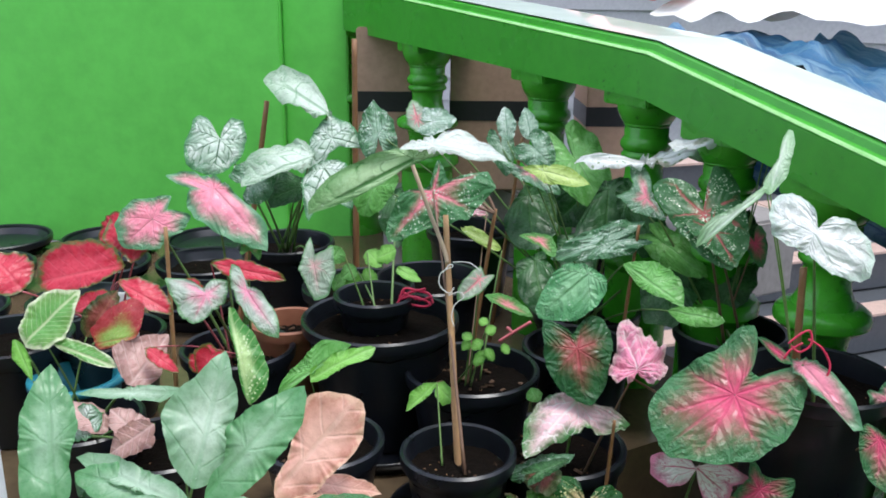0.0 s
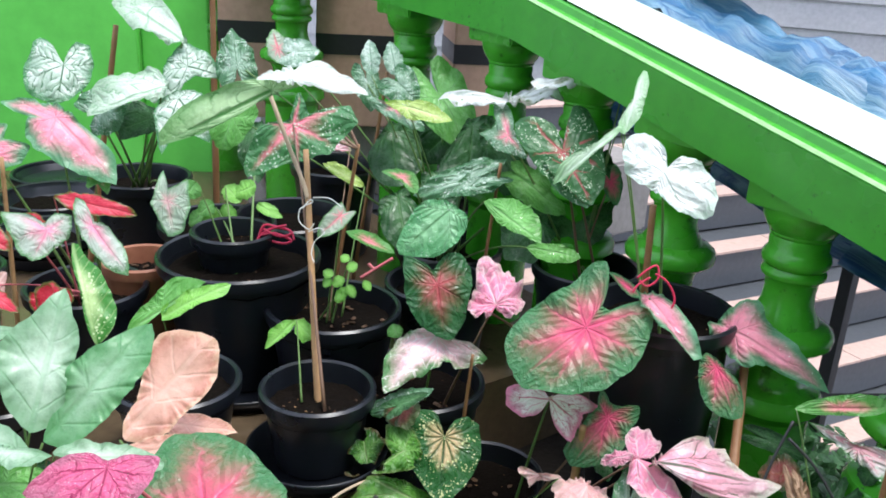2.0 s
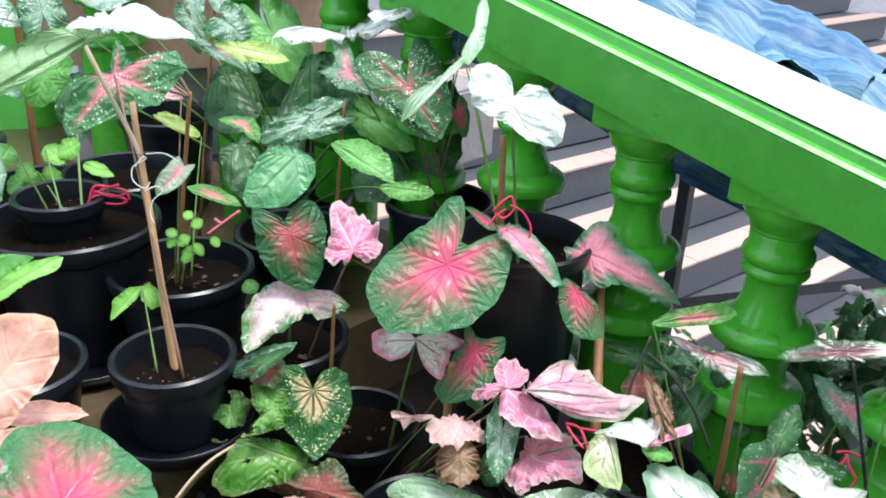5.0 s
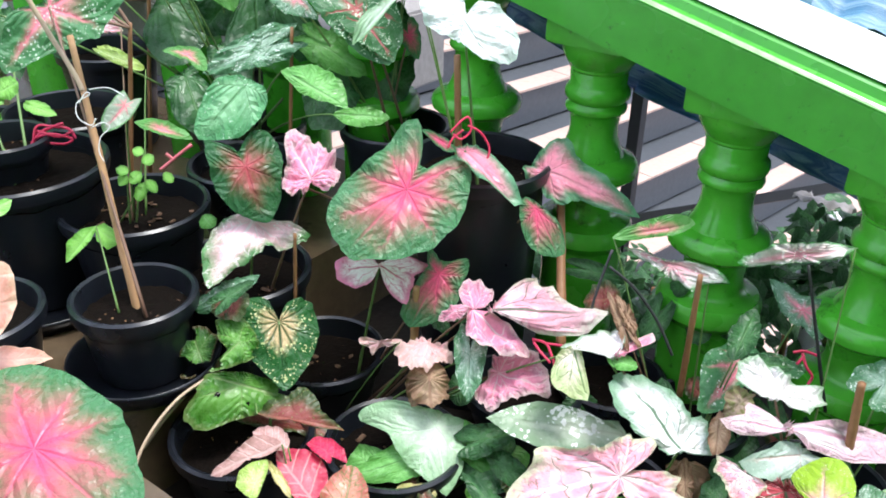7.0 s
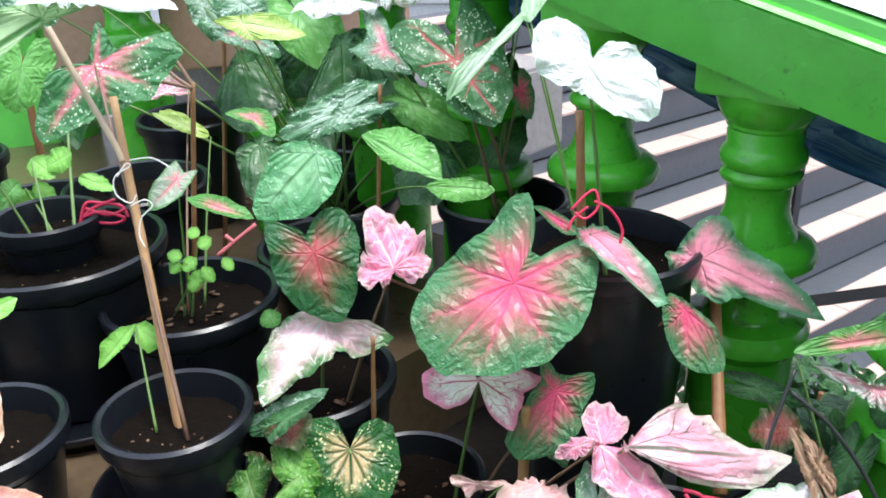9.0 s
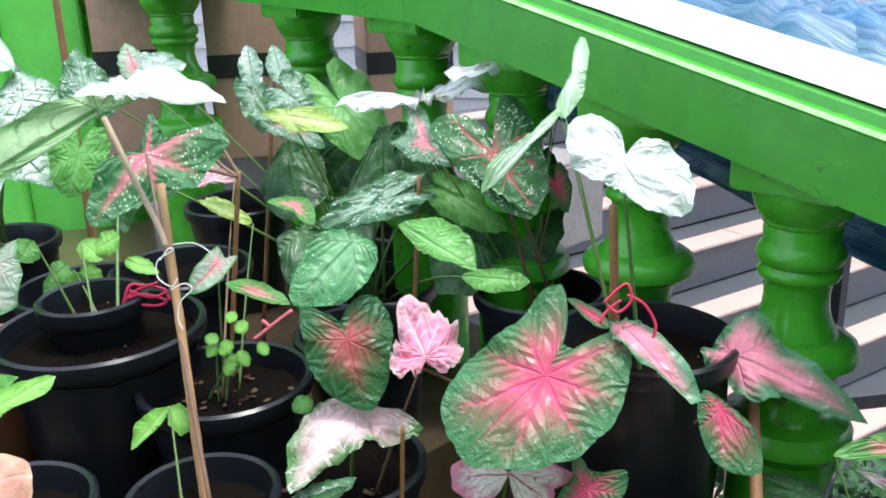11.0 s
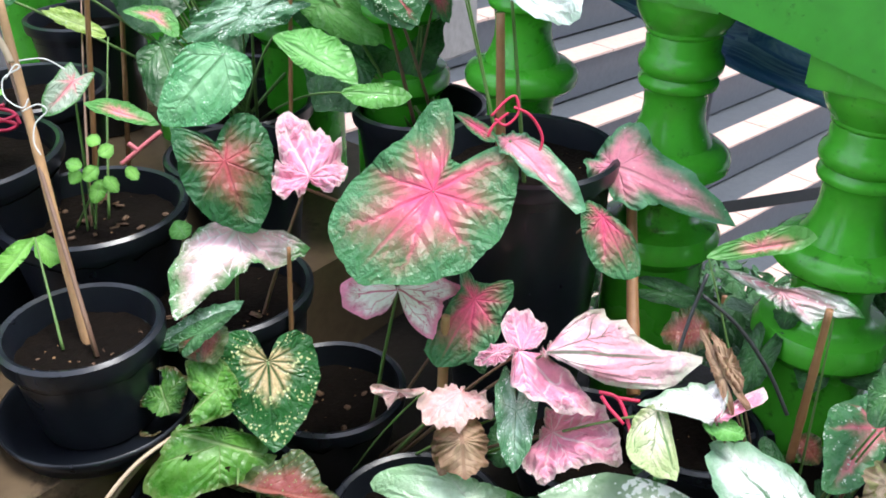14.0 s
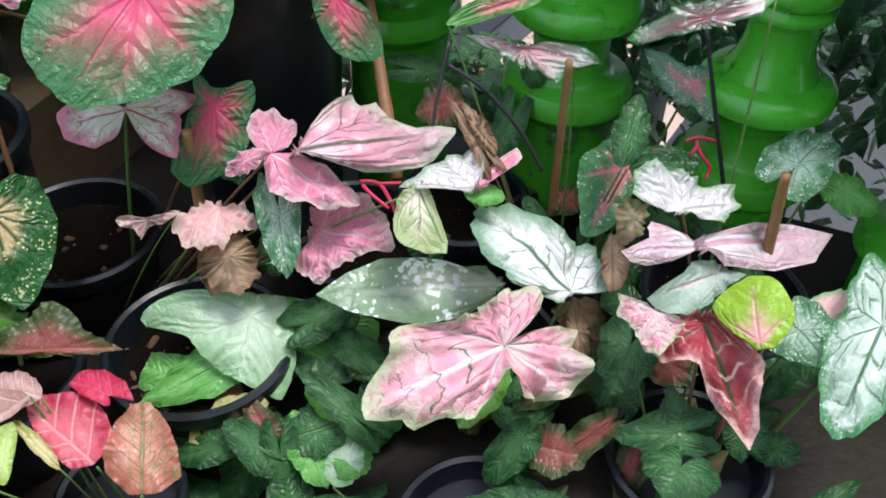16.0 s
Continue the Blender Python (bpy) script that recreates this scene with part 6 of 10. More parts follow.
SHAPES["dim_c"] = [(-180, 0.22), (-165, 0.21), (-150, 0.22), (-135, 0.24), (-120, 0.24), (-105, 0.23), (-90, 0.24), (-75, 0.27), (-60, 0.33), (-45, 0.47), (-30, 0.65), (-15, 0.93), (0, 0.97), (11, 1.01), (15, 0.88), (30, 0.61), (45, 0.32), (60, 0.21), (75, 0.17), (90, 0.15), (105, 0.14), (120, 0.14), (135, 0.15), (150, 0.18), (166, 0.25), (180, 0.22)]
SHAPES["dim_d"] = [(-180, 0.24), (-165, 0.19), (-150, 0.17), (-135, 0.16), (-120, 0.17), (-105, 0.19), (-90, 0.23), (-75, 0.32), (-60, 0.46), (-45, 0.54), (-30, 0.71), (-15, 0.95), (0, 0.99), (5, 1.02), (15, 0.80), (30, 0.63), (45, 0.55), (60, 0.43), (75, 0.33), (90, 0.28), (105, 0.26), (120, 0.25), (135, 0.27), (150, 0.31), (162, 0.37), (180, 0.24)]
SHAPES["dim_e"] = [(-180, 0.11), (-165, 0.10), (-150, 0.10), (-135, 0.11), (-120, 0.13), (-105, 0.18), (-89, 0.31), (-75, 0.32), (-60, 0.36), (-45, 0.44), (-30, 0.62), (-15, 0.86), (0, 0.96), (6, 1.02), (15, 0.85), (30, 0.70), (45, 0.64), (60, 0.49), (75, 0.39), (90, 0.34), (105, 0.32), (120, 0.33), (135, 0.24), (150, 0.16), (165, 0.12), (180, 0.11)]
SHAPES["dim_f"] = [(-180, 0.11), (-165, 0.10), (-150, 0.10), (-135, 0.11), (-120, 0.13), (-105, 0.18), (-90, 0.30), (-75, 0.37), (-60, 0.42), (-45, 0.51), (-30, 0.73), (-15, 0.91), (0, 1.03), (15, 0.79), (30, 0.68), (45, 0.47), (60, 0.32), (75, 0.26), (90, 0.22), (105, 0.21), (120, 0.22), (135, 0.24), (150, 0.16), (165, 0.12), (180, 0.11)]
SHAPES["dim_g"] = [(-180, 0.15), (-165, 0.15), (-150, 0.15), (-135, 0.16), (-120, 0.19), (-105, 0.26), (-90, 0.46), (-75, 0.66), (-60, 0.73), (-45, 0.88), (-34, 1.08), (-30, 1.05), (-15, 1.00), (0, 1.03), (15, 0.91), (30, 0.77), (45, 0.71), (60, 0.71), (75, 0.44), (90, 0.32), (105, 0.27), (120, 0.25), (135, 0.25), (144, 0.25), (150, 0.22), (165, 0.18), (180, 0.15)]
SHAPES["dim_h"] = [(-180, 0.23), (-165, 0.28), (-152, 0.36), (-135, 0.37), (-120, 0.40), (-105, 0.48), (-90, 0.66), (-75, 0.76), (-60, 0.82), (-45, 0.95), (-40, 1.01), (-30, 0.93), (-15, 0.88), (0, 0.89), (15, 0.96), (30, 0.69), (45, 0.54), (60, 0.47), (75, 0.44), (90, 0.45), (105, 0.31), (120, 0.24), (135, 0.22), (150, 0.20), (165, 0.21), (180, 0.23)]
SHAPES["dim_i"] = [(-180, 0.20), (-165, 0.19), (-150, 0.19), (-135, 0.20), (-120, 0.23), (-105, 0.29), (-90, 0.35), (-75, 0.36), (-60, 0.39), (-45, 0.47), (-30, 0.64), (-15, 0.77), (0, 0.94), (4, 1.02), (15, 0.81), (30, 0.66), (45, 0.49), (60, 0.31), (75, 0.23), (90, 0.20), (105, 0.19), (120, 0.19), (135, 0.20), (150, 0.23), (158, 0.26), (165, 0.24), (180, 0.20)]
SHAPES["dim_j"] = [(-180, 0.13), (-165, 0.12), (-150, 0.12), (-135, 0.14), (-120, 0.16), (-105, 0.22), (-101, 0.24), (-90, 0.25), (-75, 0.27), (-60, 0.33), (-45, 0.45), (-30, 0.65), (-15, 0.88), (0, 0.99), (9, 1.02), (15, 0.87), (30, 0.66), (45, 0.52), (60, 0.37), (75, 0.30), (90, 0.27), (105, 0.27), (120, 0.28), (135, 0.29), (150, 0.19), (165, 0.15), (180, 0.13)]
SHAPES["long_edged"] = [(-180, 0.39), (-165, 0.37), (-150, 0.25), (-135, 0.18), (-120, 0.14), (-105, 0.13), (-93, 0.13), (-75, 0.12), (-60, 0.12), (-45, 0.13), (-30, 0.16), (-15, 0.22), (0, 0.40), (15, 0.50), (30, 0.60), (45, 0.79), (60, 0.83), (65, 0.86), (75, 0.76), (90, 0.67), (105, 0.61), (120, 0.55), (135, 0.53), (150, 0.55), (165, 0.44), (180, 0.39)]
SHAPES["white_flag"] = [(-180, 0.19), (-171, 0.12), (-162, 0.09), (-153, 0.08), (-144, 0.07), (-135, 0.06), (-126, 0.06), (-117, 0.05), (-108, 0.05), (-99, 0.05), (-90, 0.06), (-81, 0.06), (-72, 0.07), (-63, 0.07), (-53, 0.09), (-45, 0.12), (-36, 0.21), (-27, 0.47), (-23, 0.66), (-18, 0.66), (-11, 0.64), (1, 1.01), (9, 0.95), (16, 0.93), (20, 0.73), (27, 0.63), (36, 0.55), (45, 0.50), (54, 0.46), (63, 0.45), (72, 0.46), (81, 0.49), (91, 0.54), (99, 0.71), (108, 0.71), (117, 0.73), (126, 0.73), (135, 0.74), (144, 0.68), (153, 0.65), (160, 0.63), (171, 0.30), (177, 0.23), (180, 0.19)]
SHAPES["blush_sweep"] = [(-180, 0.04), (-171, 0.04), (-162, 0.04), (-153, 0.04), (-144, 0.04), (-135, 0.04), (-126, 0.04), (-117, 0.04), (-108, 0.04), (-99, 0.04), (-90, 0.04), (-81, 0.04), (-72, 0.04), (-63, 0.04), (-54, 0.04), (-45, 0.11), (-40, 0.15), (-36, 0.19), (-22, 0.35), (-15, 0.70), (-6, 0.91), (1, 1.04), (5, 0.80), (9, 0.39), (18, 0.25), (27, 0.18), (36, 0.10), (45, 0.06), (54, 0.05), (63, 0.04), (72, 0.04), (81, 0.04), (90, 0.04), (99, 0.04), (108, 0.04), (113, 0.04), (117, 0.04), (126, 0.04), (135, 0.04), (144, 0.04), (153, 0.04), (162, 0.04), (171, 0.04), (180, 0.04)]
SHAPES["blush_arm"] = [(-180, 0.04), (-171, 0.04), (-162, 0.04), (-153, 0.04), (-144, 0.04), (-135, 0.04), (-126, 0.04), (-117, 0.04), (-108, 0.04), (-99, 0.04), (-90, 0.04), (-81, 0.04), (-72, 0.04), (-63, 0.04), (-54, 0.04), (-45, 0.04), (-36, 0.51), (-31, 0.61), (-27, 0.63), (-19, 0.66), (-9, 0.63), (0, 0.99), (4, 0.90), (9, 0.86), (15, 0.58), (21, 0.21), (27, 0.09), (36, 0.05), (45, 0.04), (54, 0.04), (63, 0.04), (72, 0.04), (81, 0.04), (90, 0.04), (99, 0.04), (108, 0.04), (117, 0.04), (126, 0.04), (135, 0.04), (144, 0.04), (153, 0.04), (162, 0.04), (171, 0.04), (180, 0.04)]
SHAPES["white_spread"] = [(-180, 0.04), (-171, 0.04), (-162, 0.04), (-153, 0.04), (-148, 0.08), (-144, 0.12), (-135, 0.35), (-126, 0.35), (-117, 0.37), (-108, 0.39), (-99, 0.43), (-90, 0.50), (-85, 0.55), (-81, 0.53), (-72, 0.49), (-63, 0.46), (-53, 0.45), (-45, 0.51), (-36, 0.59), (-27, 0.65), (-18, 0.87), (-9, 0.93), (-1, 1.01), (9, 0.97), (18, 0.88), (24, 0.82), (28, 0.64), (36, 0.57), (45, 0.21), (54, 0.21), (65, 0.21), (72, 0.19), (81, 0.17), (90, 0.15), (99, 0.14), (108, 0.04), (117, 0.04), (126, 0.04), (131, 0.04), (135, 0.04), (144, 0.04), (153, 0.04), (162, 0.04), (171, 0.04), (180, 0.04)]
SHAPES["pink_spread"] = [(-180, 0.38), (-171, 0.07), (-167, 0.06), (-160, 0.23), (-153, 0.48), (-146, 0.55), (-135, 0.47), (-130, 0.44), (-126, 0.42), (-117, 0.38), (-108, 0.36), (-102, 0.35), (-90, 0.32), (-81, 0.31), (-72, 0.30), (-68, 0.30), (-63, 0.32), (-54, 0.36), (-45, 0.43), (-33, 0.78), (-26, 0.84), (-15, 0.82), (-6, 1.00), (2, 1.03), (7, 0.93), (12, 0.81), (17, 0.89), (23, 0.69), (27, 0.65), (36, 0.59), (40, 0.56), (45, 0.45), (54, 0.33), (63, 0.17), (72, 0.16), (81, 0.19), (86, 0.35), (90, 0.37), (101, 0.45), (108, 0.48), (117, 0.54), (126, 0.60), (138, 0.62), (144, 0.60), (153, 0.58), (162, 0.54), (168, 0.52), (180, 0.38)]
SHAPES["cream_notch"] = [(-180, 0.04), (-171, 0.04), (-162, 0.04), (-157, 0.36), (-149, 0.46), (-144, 0.48), (-139, 0.51), (-135, 0.53), (-126, 0.60), (-117, 0.60), (-110, 0.62), (-99, 0.58), (-90, 0.56), (-81, 0.56), (-70, 0.58), (-63, 0.59), (-54, 0.61), (-45, 0.66), (-41, 0.68), (-36, 0.70), (-27, 0.73), (-18, 0.79), (-9, 0.88), (0, 1.01), (9, 0.94), (18, 0.85), (24, 0.81), (36, 0.73), (45, 0.70), (54, 0.66), (63, 0.63), (68, 0.62), (72, 0.60), (81, 0.57), (90, 0.56), (94, 0.56), (99, 0.56), (108, 0.57), (117, 0.59), (126, 0.52), (132, 0.49), (136, 0.48), (144, 0.38), (149, 0.34), (153, 0.31), (162, 0.04), (171, 0.04), (180, 0.04)]
SHAPES["bright_lobe"] = [(-177, 0.46), (-171, 0.47), (-162, 0.50), (-153, 0.55), (-145, 0.61), (-135, 0.61), (-126, 0.62), (-117, 0.66), (-108, 0.71), (-103, 0.75), (-99, 0.76), (-88, 0.79), (-81, 0.68), (-72, 0.58), (-63, 0.52), (-54, 0.48), (-45, 0.42), (-36, 0.37), (-27, 0.34), (-18, 0.33), (-9, 0.32), (1, 1.01), (5, 0.90), (9, 0.81), (18, 0.68), (27, 0.60), (36, 0.55), (45, 0.52), (54, 0.51), (61, 0.51), (72, 0.49), (81, 0.49), (90, 0.50), (96, 0.51), (108, 0.47), (117, 0.45), (126, 0.45), (136, 0.46), (144, 0.43), (153, 0.42), (162, 0.42), (171, 0.43), (180, 0.46)]
SHAPES["long_eaten"] = [(-180, 0.47), (-171, 0.49), (-162, 0.53), (-158, 0.55), (-153, 0.55), (-141, 0.71), (-135, 0.76), (-131, 0.79), (-126, 0.77), (-119, 0.76), (-108, 0.65), (-104, 0.61), (-99, 0.56), (-92, 0.50), (-81, 0.44), (-72, 0.42), (-63, 0.41), (-54, 0.41), (-45, 0.41), (-34, 0.44), (-27, 0.45), (-18, 0.48), (-6, 0.56), (0, 0.57), (10, 0.60), (18, 0.46), (22, 0.42), (27, 0.35), (36, 0.28), (45, 0.24), (54, 0.21), (63, 0.19), (70, 0.18), (81, 0.17), (90, 0.16), (99, 0.16), (108, 0.16), (117, 0.16), (126, 0.17), (135, 0.18), (144, 0.21), (153, 0.24), (162, 0.30), (171, 0.36), (179, 0.46), (180, 0.47)]
SHAPES["long_torn"] = [(-180, 0.46), (-171, 0.39), (-162, 0.35), (-153, 0.32), (-144, 0.30), (-135, 0.30), (-128, 0.29), (-117, 0.30), (-108, 0.31), (-99, 0.33), (-90, 0.36), (-81, 0.41), (-72, 0.49), (-63, 0.49), (-54, 0.50), (-45, 0.52), (-40, 0.54), (-36, 0.53), (-27, 0.52), (-18, 0.52), (-11, 0.52), (0, 0.49), (9, 0.48), (18, 0.48), (25, 0.49), (36, 0.43), (45, 0.39), (54, 0.38), (63, 0.37), (72, 0.37), (84, 0.38), (90, 0.39), (99, 0.42), (108, 0.45), (117, 0.51), (128, 0.63), (135, 0.59), (144, 0.56), (153, 0.51), (162, 0.48), (171, 0.46), (180, 0.46)]
SHAPES["pale_spread"] = [(-180, 0.30), (-171, 0.32), (-162, 0.36), (-151, 0.44), (-144, 0.53), (-134, 0.78), (-126, 0.94), (-122, 1.05), (-114, 1.15), (-109, 1.08), (-104, 0.85), (-99, 0.75), (-94, 0.67), (-90, 0.65), (-81, 0.65), (-72, 0.65), (-63, 0.64), (-54, 0.65), (-45, 0.67), (-36, 0.69), (-27, 0.73), (-18, 0.79), (-9, 0.88), (-1, 1.00), (9, 0.88), (18, 0.77), (27, 0.69), (36, 0.60), (45, 0.53), (54, 0.48), (72, 1.37), (81, 0.99), (86, 0.87), (90, 0.70), (99, 0.48), (103, 0.43), (108, 0.39), (117, 0.34), (126, 0.31), (135, 0.29), (144, 0.27), (153, 0.27), (162, 0.27), (166, 0.28), (171, 0.28), (180, 0.30)]
SHAPES["cream_notch"] = [(-180, 0.04), (-171, 0.04), (-162, 0.04), (-157, 0.36), (-149, 0.46), (-144, 0.48), (-139, 0.51), (-135, 0.53), (-126, 0.60), (-117, 0.60), (-110, 0.62), (-99, 0.58), (-90, 0.56), (-81, 0.56), (-70, 0.58), (-63, 0.59), (-54, 0.61), (-45, 0.66), (-41, 0.68), (-36, 0.70), (-27, 0.73), (-18, 0.79), (-9, 0.88), (0, 1.01), (9, 0.94), (18, 0.85), (24, 0.81), (36, 0.73), (45, 0.70), (54, 0.66), (63, 0.63), (68, 0.62), (72, 0.60), (81, 0.57), (90, 0.56), (94, 0.56), (99, 0.56), (108, 0.57), (117, 0.59), (126, 0.52), (132, 0.49), (136, 0.48), (144, 0.38), (149, 0.34), (153, 0.31), (162, 0.04), (171, 0.04), (180, 0.04)]
SHAPES["bright_lobe"] = [(-177, 0.46), (-171, 0.47), (-162, 0.50), (-153, 0.55), (-145, 0.61), (-135, 0.61), (-126, 0.62), (-117, 0.66), (-108, 0.71), (-103, 0.75), (-99, 0.76), (-88, 0.79), (-81, 0.68), (-72, 0.58), (-63, 0.52), (-54, 0.48), (-45, 0.42), (-36, 0.37), (-27, 0.34), (-18, 0.33), (-9, 0.32), (1, 1.01), (5, 0.90), (9, 0.81), (18, 0.68), (27, 0.60), (36, 0.55), (45, 0.52), (54, 0.51), (61, 0.51), (72, 0.49), (81, 0.49), (90, 0.50), (96, 0.51), (108, 0.47), (117, 0.45), (126, 0.45), (136, 0.46), (144, 0.43), (153, 0.42), (162, 0.42), (171, 0.43), (180, 0.46)]
SHAPES["long_eaten"] = [(-180, 0.47), (-171, 0.49), (-162, 0.53), (-158, 0.55), (-153, 0.55), (-141, 0.71), (-135, 0.76), (-131, 0.79), (-126, 0.77), (-119, 0.76), (-108, 0.65), (-104, 0.61), (-99, 0.56), (-92, 0.50), (-81, 0.44), (-72, 0.42), (-63, 0.41), (-54, 0.41), (-45, 0.41), (-34, 0.44), (-27, 0.45), (-18, 0.48), (-6, 0.56), (0, 0.57), (10, 0.60), (18, 0.46), (22, 0.42), (27, 0.35), (36, 0.28), (45, 0.24), (54, 0.21), (63, 0.19), (70, 0.18), (81, 0.17), (90, 0.16), (99, 0.16), (108, 0.16), (117, 0.16), (126, 0.17), (135, 0.18), (144, 0.21), (153, 0.24), (162, 0.30), (171, 0.36), (179, 0.46), (180, 0.47)]
SHAPES["long_torn"] = [(-180, 0.46), (-171, 0.39), (-162, 0.35), (-153, 0.32), (-144, 0.30), (-135, 0.30), (-128, 0.29), (-117, 0.30), (-108, 0.31), (-99, 0.33), (-90, 0.36), (-81, 0.41), (-72, 0.49), (-63, 0.49), (-54, 0.50), (-45, 0.52), (-40, 0.54), (-36, 0.53), (-27, 0.52), (-18, 0.52), (-11, 0.52), (0, 0.49), (9, 0.48), (18, 0.48), (25, 0.49), (36, 0.43), (45, 0.39), (54, 0.38), (63, 0.37), (72, 0.37), (84, 0.38), (90, 0.39), (99, 0.42), (108, 0.45), (117, 0.51), (128, 0.63), (135, 0.59), (144, 0.56), (153, 0.51), (162, 0.48), (171, 0.46), (180, 0.46)]
SHAPES["folded_pink"] = [(-180, 0.12), (-171, 0.11), (-162, 0.11), (-153, 0.11), (-144, 0.11), (-135, 0.12), (-126, 0.13), (-117, 0.14), (-108, 0.17), (-97, 0.22), (-90, 0.23), (-81, 0.25), (-72, 0.27), (-63, 0.32), (-54, 0.38), (-45, 0.47), (-36, 0.53), (-27, 0.63), (-23, 0.69), (-18, 0.74), (-9, 0.85), (-1, 1.00), (9, 0.69), (15, 0.60), (27, 0.48), (36, 0.44), (45, 0.40), (50, 0.39), (54, 0.40), (63, 0.42), (72, 0.46), (81, 0.52), (85, 0.55), (90, 0.57), (99, 0.61), (105, 0.64), (117, 0.26), (126, 0.21), (135, 0.17), (144, 0.15), (153, 0.14), (162, 0.13), (168, 0.13), (180, 0.12)]
SHAPES["wing_a"] = [(-180, 0.04), (-171, 0.04), (-162, 0.04), (-153, 0.04), (-144, 0.04), (-135, 0.04), (-126, 0.04), (-117, 0.04), (-108, 0.04), (-99, 0.04), (-90, 0.04), (-81, 0.04), (-72, 0.04), (-63, 0.06), (-54, 0.11), (-44, 0.68), (-36, 0.85), (-26, 1.07), (-18, 1.01), (-9, 0.97), (0, 0.96), (9, 0.90), (18, 0.87), (30, 1.13), (36, 1.20), (41, 1.26), (45, 1.15), (54, 0.98), (63, 0.57), (68, 0.45), (72, 0.24), (81, 0.12), (90, 0.08), (99, 0.06), (108, 0.05), (117, 0.04), (126, 0.04), (135, 0.04), (144, 0.04), (153, 0.04), (162, 0.04), (171, 0.04), (180, 0.04)]
SHAPES["wing_b"] = [(-180, 0.04), (-171, 0.04), (-162, 0.04), (-153, 0.04), (-144, 0.04), (-135, 0.04), (-126, 0.04), (-117, 0.04), (-108, 0.04), (-99, 0.04), (-90, 0.04), (-81, 0.04), (-72, 0.04), (-63, 0.23), (-54, 0.28), (-45, 0.38), (-35, 0.64), (-27, 0.75), (-15, 1.01), (-9, 1.00), (0, 1.00), (10, 1.03), (18, 0.93), (27, 0.86), (35, 0.82), (45, 0.59), (54, 0.48), (59, 0.43), (63, 0.04), (70, 0.04), (81, 0.04), (90, 0.04), (99, 0.04), (108, 0.04), (117, 0.04), (126, 0.04), (135, 0.04), (144, 0.04), (153, 0.04), (162, 0.04), (171, 0.04), (180, 0.04)]
SHAPES["long_sprout"] = [(-180, 0.46), (-171, 0.38), (-162, 0.34), (-153, 0.31), (-144, 0.29), (-139, 0.28), (-135, 0.27), (-126, 0.24), (-117, 0.23), (-108, 0.22), (-99, 0.22), (-90, 0.22), (-81, 0.23), (-72, 0.25), (-63, 0.28), (-54, 0.30), (-45, 0.31), (-36, 0.32), (-27, 0.34), (-18, 0.38), (-9, 0.44), (2, 0.56), (9, 0.35), (18, 0.24), (23, 0.21), (27, 0.19), (36, 0.15), (45, 0.14), (54, 0.12), (63, 0.11), (72, 0.11), (81, 0.11), (90, 0.11), (99, 0.11), (108, 0.12), (117, 0.13), (126, 0.15), (135, 0.18), (144, 0.20), (153, 0.23), (162, 0.27), (171, 0.36), (178, 0.48), (180, 0.46)]
SHAPES["long_sprout_b"] = [(-180, 0.46), (-171, 0.41), (-162, 0.38), (-153, 0.36), (-144, 0.35), (-135, 0.35), (-126, 0.36), (-117, 0.38), (-108, 0.41), (-102, 0.44), (-90, 0.44), (-81, 0.45), (-72, 0.47), (-63, 0.50), (-54, 0.56), (-47, 0.62), (-36, 0.59), (-27, 0.58), (-18, 0.59), (-7, 0.61), (0, 0.54), (9, 0.47), (18, 0.43), (27, 0.40), (36, 0.39), (45, 0.38), (54, 0.39), (64, 0.40), (72, 0.38), (81, 0.36), (90, 0.36), (99, 0.36), (108, 0.37), (117, 0.39), (126, 0.43), (131, 0.46), (135, 0.45), (144, 0.43), (153, 0.42), (162, 0.42), (171, 0.43), (180, 0.46), (180, 0.46)]
WORDS = dict(star="pink-centred green heart leaf", stardark="dark green leaf, dimmed to suit the shade among the plants with a red heart", pinkwhite="pink and white leaf with green edge", white="white wrinkled leaf", peach="peach aglaonema leaf",
             redleaf="red aglaonema leaf", spotred="dark green leaf, dimmed to suit the shade among the plants with white spots and red veins", whitevein="white leaf with green veins", pale="pale green leaf", pinkvein="pink leaf with fine veins",
             veinleaf="cream leaf with dark veins", silvervein="silvery leaf with dark veins", whiteveil="large white-green arching leaf", chart="yellow-green leaf", torn="leaf eaten full of holes", eaten="green leaf with eaten holes", veil="pale silvery green leaf", frosty="pink and white leaf with green margin", blush="pale pink leaf with deeper pink veins", starpink="green leaf with a broad pink heart", darkgreen="dark green leaf, dimmed to suit the shade among the plants", dead="withered brown leaf")
leaf_count = [0]
CRUMPLE = dict(frosty=0.07, pinkwing=0.05, eaten=0.04, blush=0.06, blushsilver=0.05, palegrey=0.04, deadtan=0.14, veil=0.04, pink=0.10, pinkvein=0.09, pinkpale=0.07, pinkdusk=0.07, pinkwhite=0.08, peachpink=0.11, pinkred=0.09, white=0.05, whitevein=0.06, dead=0.10, chartvein=0.06, silverbrown=0.07, silverstar=0.04, starpink=0.03, starspot=0.035, torn=0.05, whiteveil=0.03, whitetop=0.03, silvergreen=0.035, brownleaf=0.05, star=0.014)


DROPS = dict(frosty=60, eaten=20, veil=40, blush=30, blushsilver=60, palegrey=80, star=60, starpink=80, starspot=90, silverstar=70, spotred=70, pale=90, spotpale=110, white=90, pinkwhite=60, pinkpale=40, pinkvein=40, pinkdusk=40, pink=30, silvergreen=60, silverleaf=70, silvervein=40, whitevein=50, charstar=50, green=25, brightgreen=12, whiteveil=50, palesilver=30, peach=15, silverlance=20, darkgreen=15, chart=25, stardark=20, redleaf=20)


def bead(bm, c, n, r):
